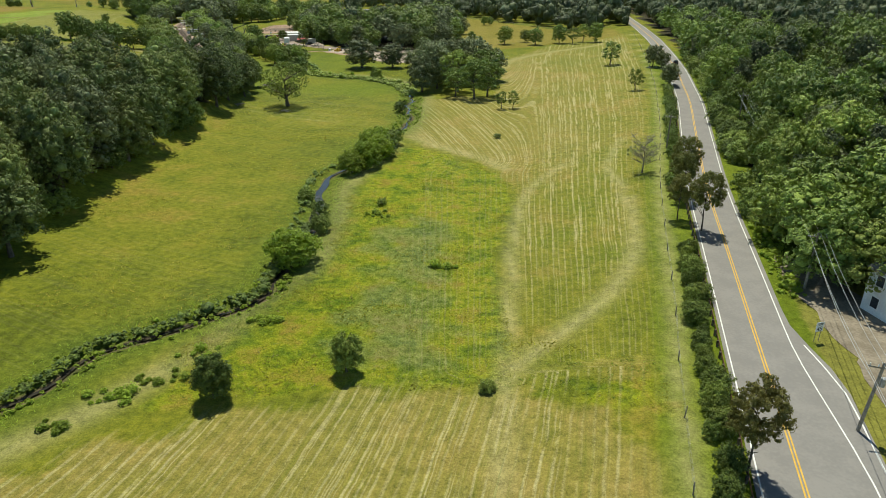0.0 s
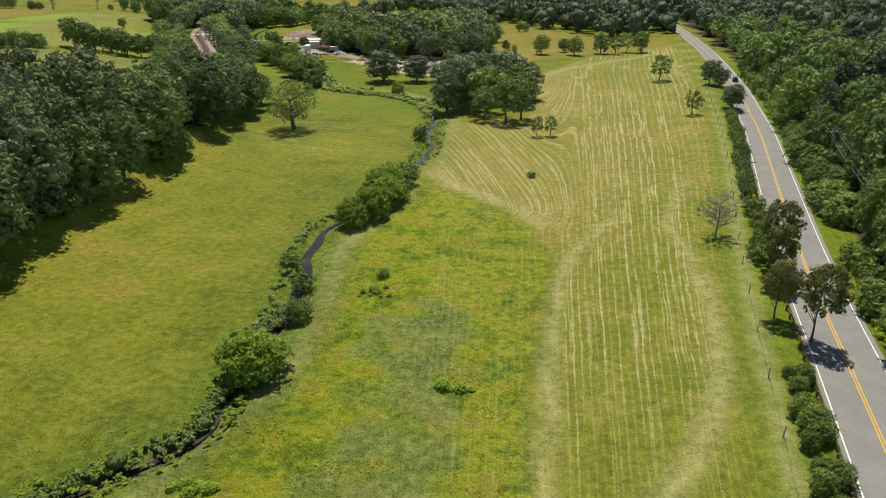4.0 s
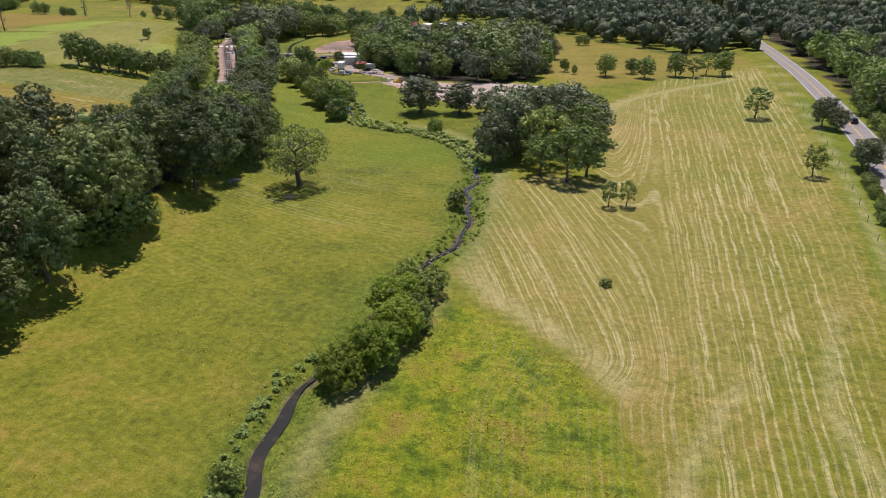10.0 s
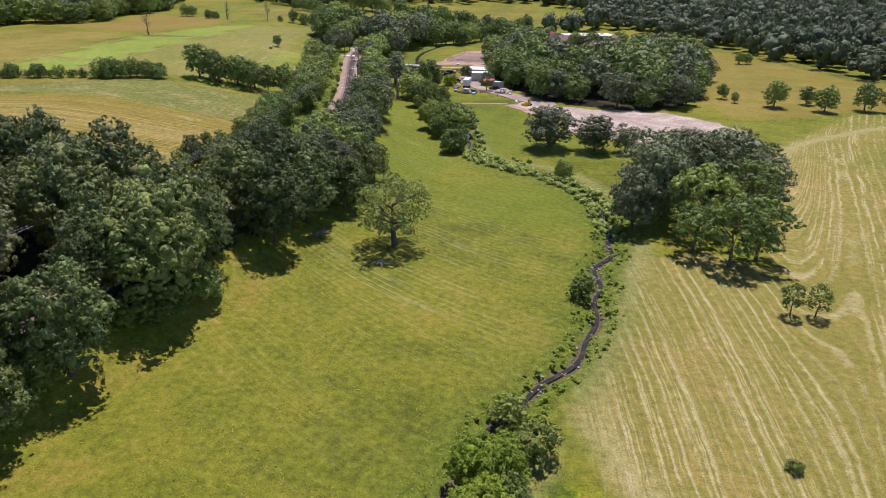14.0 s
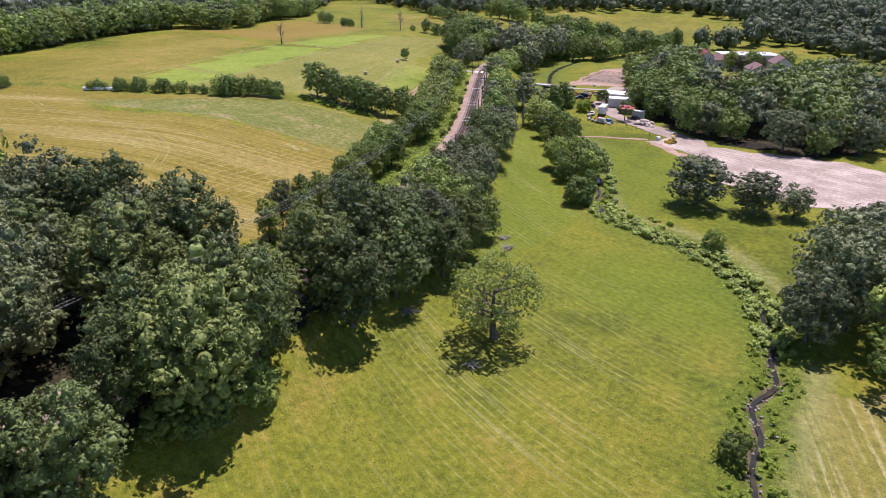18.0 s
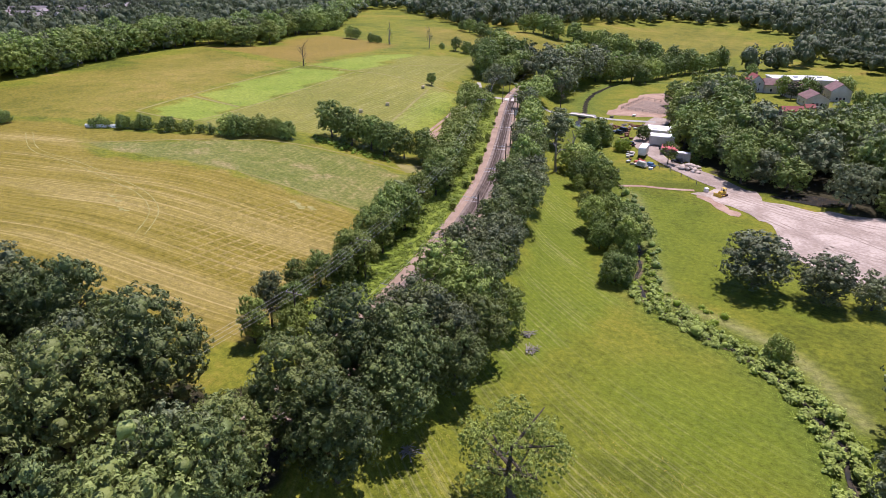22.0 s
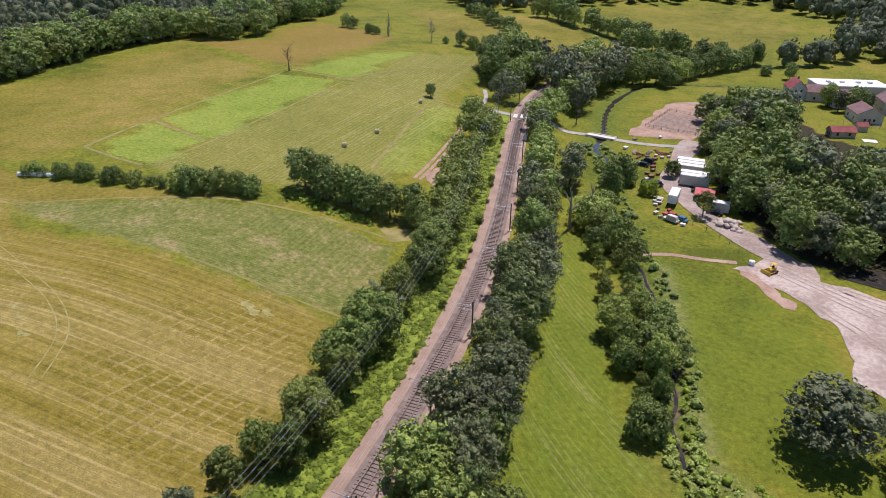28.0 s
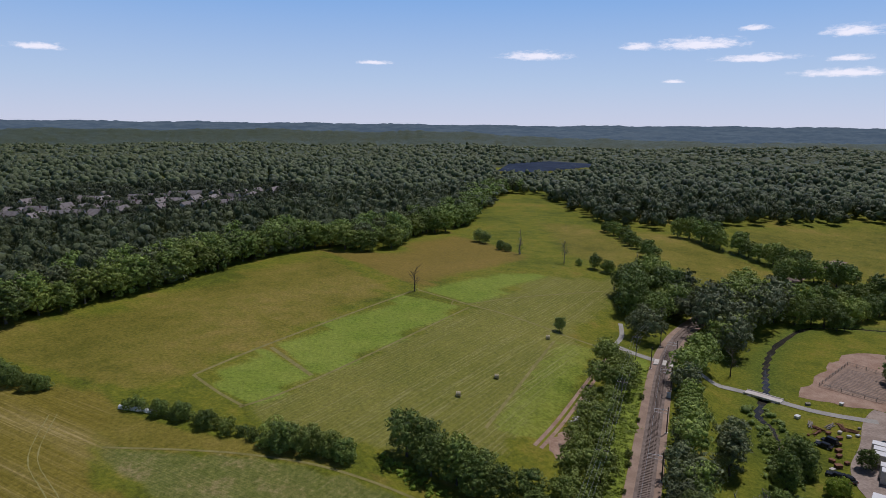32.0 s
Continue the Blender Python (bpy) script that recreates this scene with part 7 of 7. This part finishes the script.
for x, y, n in ((-108, 394, 12), (-105.5, 393, 10), (-103.5, 397, 12), (-101.5, 399.5, 10), (-105, 390.5, 8), (-99, 398, 8)):
    stack(x, y, rg.uniform(0, 180), rg.choice((dead_wood_mat, post_mat, rust_mat)), n, 1.9, "heap of old beams and poles on the grass", "timber_pile", "timber")
for x, y, m, s in ((-102.5, 392, rust_mat, 1.4), (-99.5, 391, rust_mat, 1.6), (-98.5, 387, rust_mat, 1.3), (-97.5, 383, rust_mat, 1.7), (-96.5, 380, rust_mat, 1.5), (-97, 376, rust_mat, 1.5), (-95, 374, rust_mat, 1.8), (-95.5, 371, cream_mat, 1.4), (-93, 365, post_mat, 1.5), (-90.5, 366, rust_mat, 1.2),
                   (-100.5, 395, cream_mat, 1.3), (-98, 394, metal_mat, 1.2), (-96.5, 396.5, metal_mat, 1.1), (-97.5, 402, post_mat, 0.9), (-103, 385, post_mat, 0.9), (-106, 387, rust_mat, 0.8), (-94, 377.5, rust_mat, 1.3), (-88.5, 358, post_mat, 1.0), (-87.6, 355.2, metal_mat, 1.1),
                   (-86.5, 352.6, cream_mat, 1.2), (-85, 350.5, rust_mat, 0.9), (-82, 351, red_car_mat, 1.2), (-84.5, 347, metal_mat, 1.4), (-82.6, 345.2, post_mat, 1.1), (-76, 343.5, white_mat, 1.3), (-112, 396.5, white_mat, 1.8), (-106, 416.5, white_mat, 1.5), (-113, 408.5, post_mat, 1.4)):
    crate(x, y, rg.uniform(0, 90), m, s * 0.95, s * 0.66, s * 0.35 + 0.2, "scrap implement or crate on the grass beside the yard")
tank = thing("water_tank", (-56, 331, 0.1), "small white water tank on bare soil", "tank")
part("body", rods(((0, 0, 0), (0, 0, 1.0), 0.7, 0.7), sides=14), white_mat, tank)
part("lid", rods(((0, 0, 1.0), (0, 0, 1.18), 0.66, 0.3), sides=14), white_mat, tank)
dg = thing("bulldozer", (-51.5, 329.5, 0.12), "yellow bulldozer on bare soil", "bulldozer", turn=150, size=0.72)
part("body", boxes(((-0.8, -1.6, 0.8), (0.8, 1.4, 1.7)), ((-0.55, -0.2, 1.7), (0.55, 1.3, 2.0)), bevel=0.08), yellow_mat, dg)
cabn = part("cab", boxes(((-0.75, -1.4, 1.7), (0.75, -0.2, 1.85)), ((-0.8, -1.5, 3.0), (0.8, -0.1, 3.12)), *(((a - 0.06, b - 0.06, 1.8), (a + 0.06, b + 0.06, 3.0)) for a in (-0.7, 0.7) for b in (-1.35, -0.25))), yellow_mat, dg)
part("seat", boxes(((-0.35, -1.1, 1.85), (0.35, -0.5, 2.3)), bevel=0.05), black_mat, cabn)
for s in (-1, 1):
    for v in (-1.5, 1.3):
        part("track_wheel", rods(((s * 0.85, v, 0.5), (s * 1.35, v, 0.5), 0.5), sides=12), black_mat, dg)
    part("track_frame", boxes(((s * 1.1 - 0.25, -1.5, 0.02), (s * 1.1 + 0.25, 1.3, 0.98)), bevel=0.04), rust_mat, dg)
    part("push_arm", boxes(((s * 1.45 - 0.08, -0.2, 0.5), (s * 1.45 + 0.08, 2.3, 0.7))), yellow_mat, dg)
part("blade", boxes(((-1.9, 2.2, 0.05), (1.9, 2.4, 1.2)), ((-1.9, 2.36, 0.0), (1.9, 2.55, 0.25)), bevel=0.03), yellow_mat, dg)
rub = np.random.default_rng(12)
at = np.column_stack([np.interp(rub.uniform(0, 1, 130), (0, 1), (-146.5, -153)), np.zeros(130)])
at[:, 1] = 337 - (at[:, 0] + 146.5) * 2.4
at += rub.normal(size=(130, 2)) * 1.0
v, f = clumps(rub, np.column_stack([at, land(*at.T) + rub.uniform(0.1, 0.9, 130)]), rub.uniform(0.3, 0.75, 130), (ICO_V, ICO_F), 0.3, 0.7)
tagged(new("rubble_heap", raw_mesh("rubble_heap", v, f, rubble_mat)), "long heap of pale broken stone beside the field track", "rubble", kind="stuff")
mound = np.random.default_rng(33)
at = np.array((-65.8, 350.8)) + mound.normal(size=(46, 2)) * 1.7
far = np.hypot(*(at - (-65.8, 350.8)).T)
v, f = clumps(mound, np.column_stack([at, land(*at.T) + np.maximum(0.1, 1.5 - 0.42 * far)]), mound.uniform(0.7, 1.2, 46), (ICO_V, ICO_F), 0.2, 0.6)
tagged(new("gravel_heap", raw_mesh("gravel_heap", v, f, sand_mat, True)), "heap of pale gravel beside the drive", "gravel", kind="stuff")
for x, y in ((-176, 336), (-173, 317), (-190, 379)):
    b = thing("straw_bale", (x, y, rise(x, y)), "round pale straw bale on the mown field", "bale", "straw bales", turn=40)
    part("bale", rods(((-0.65, 0, 0.7), (0.65, 0, 0.7), 0.72, 0.72), sides=16), straw_mat, b)
    for o in (-0.4, 0.0, 0.4):
        part("twine", rods(((o - 0.02, 0, 0.7), (o + 0.02, 0, 0.7), 0.735, 0.735), sides=16), white_mat, b)
for k in range(8):
    wr = thing("wrapped_bale", (-222 + k * 1.25, 245.5 + k * 0.75, rise(-222 + k * 1.25, 245.5 + k * 0.75)), "white wrapped bale lying beside the hedge", "bale", "wrapped bales", turn=30)
    part("wrap", rods(((-0.6, 0, 0.55), (0.6, 0, 0.55), 0.58, 0.58), sides=12), white_mat, wr)

# ---- barns and houses ----
house(54.5, 63, 8, 10, 5.4, 7.6, 12, white_mat, grey_roof_mat, "white clapboard house behind roadside trees", wins=3)
hall = thing("barn_hall", (-56.5, 529, rise(-56.5, 529)), "long flat-roofed white farm hall", "barn", turn=-62)
part("wall", boxes(((-7, -15, -0.4), (7, 15, 6.2))), cream_mat, hall)
part("roof", boxes(((-7.4, -15.4, 6.2), (7.4, 15.4, 6.6)), bevel=0.05), white_mat, hall, "bright white flat roof")
for y0 in (-9, -3, 4, 9):
    part("roof_vent", boxes(((-0.9, y0 - 0.9, 6.6), (0.9, y0 + 0.9, 7.3)), bevel=0.06), metal_mat, hall)
for k in range(9):
    window(1.4, 1.2, hall, (-7.02, -13 + k * 3.2, 3.4), -90)
house(-76, 513, 7, 9, 5.2, 8.6, 28, siding_mat, red_roof_mat, "white farmhouse with a steep red roof", chimney=True)
for x, y, w, l, e, r, t in ((-66, 516, 8, 13, 4.2, 6.8, -64), (-54, 510, 9, 14, 4.4, 7.4, -62), (-46, 490, 10, 12, 3.8, 6.4, 24), (-38, 512, 9, 12, 5.0, 8.2, 20)):
    house(x, y, w, l, e, r, t, cream_mat, brown_roof_mat, "old barn with a purple-brown shingle roof", "barn", "barn", "farm barns", wins=2, storeys=1)
dm = thing("silo", (-62, 517.5, rise(-62, 517.5)), "white silo with a round dome", "silo")
part("tower", rods(((0, 0, -0.3), (0, 0, 6.4), 2.0, 2.0), sides=20), cream_mat, dm)
bm = bmesh.new()
bmesh.ops.create_uvsphere(bm, u_segments=20, v_segments=8, radius=2.05, matrix=Matrix.Translation((0, 0, 6.4)))
part("dome", bm, white_mat, dm, "white dome cap")
house(-51, 459, 4.5, 9, 2.4, 4.0, -58, cream_mat, red_roof_mat, "small farm shed with a red roof", "shed", "shed", wins=2, storeys=1)
house(-45.5, 472, 3.2, 4, 2.2, 3.4, -58, cream_mat, red_roof_mat, "tiny farm shed with a red roof", "shed", "shed", wins=1, storeys=1)
pv = thing("pavilion", (-41, 450, 0.0), "small open pavilion with a white roof", "pavilion", turn=20)
for a in (-1.8, 1.8):
    for b in (-1.4, 1.4):
        part("post", rods(((a, b, -0.2), (a, b, 2.3), 0.06), sides=6), white_mat, pv)
part("roof", boxes(((-2.3, -1.8, 2.3), (2.3, 1.8, 2.5)), bevel=0.05), white_mat, pv)
pen(((-52, 480), (-42, 478), (-34, 482)), 1.2, "white-topped paddock fence beside the barn")
# the housing estate among trees
hr = random.Random(55)
for k in range(36):
    row, i = divmod(k, 12)
    u = (i + 0.5) / 12
    x, y = ((-565 + 45 * u - 30 * u * u, 270 + 175 * u), (-598 + 40 * u - 25 * u * u, 283 + 190 * u), (-640 + 30 * u, 300 + 215 * u))[row]
    x, y = x + hr.uniform(-6, 6), y + hr.uniform(-4, 4)
    house(x, y, hr.uniform(11, 13), hr.uniform(14, 18), 6.2, hr.uniform(9.6, 11.2), hr.choice((-55, -50, 35, 40)) + hr.uniform(-5, 5), siding_mat, grey_roof_mat, "two-storey estate house with a grey shingle roof", group="estate houses", wins=2, chimney=hr.random() < 0.3)
for x, y in ((-700, 385), (-712, 402), (-690, 378)):
    house(x, y, 11, 16, 5.4, 8.6, 40, siding_mat, grey_roof_mat, "two-storey estate house with a grey shingle roof", group="estate houses", wins=2)
# solar field beyond the valley
sol = thing("solar_array", (0, 0, 0), "rows of dark solar panels in a clearing", "solar panels")
for k in range(16):
    y0 = 868 + k * 9.5
    xa, xb = -725 + k * 3 + max(0, 8 - k) * 9, -600 + k * 1.5
    z = rise((xa + xb) / 2, y0)
    bm = bmesh.new()
    p = [bm.verts.new(q) for q in ((xa, y0 - 2.2, z + 5.4), (xb, y0 - 2.2, z + 5.4), (xb, y0 + 2.2, z + 7.5), (xa, y0 + 2.2, z + 7.5))]
    q = [bm.verts.new(v.co - Vector((0, 0, 0.12))) for v in p]
    bm.faces.new(p)
    bm.faces.new(q[::-1])
    for j in range(4):
        bm.faces.new((q[j], q[(j + 1) % 4], p[(j + 1) % 4], p[j]))
    part("panel", bm, solar_mat, sol)
    part("support", rods(*(((x, y0, z - 0.3), (x, y0, z + 6.4), 0.12) for x in np.linspace(xa + 3, xb - 3, 6)), sides=5), metal_mat, sol)
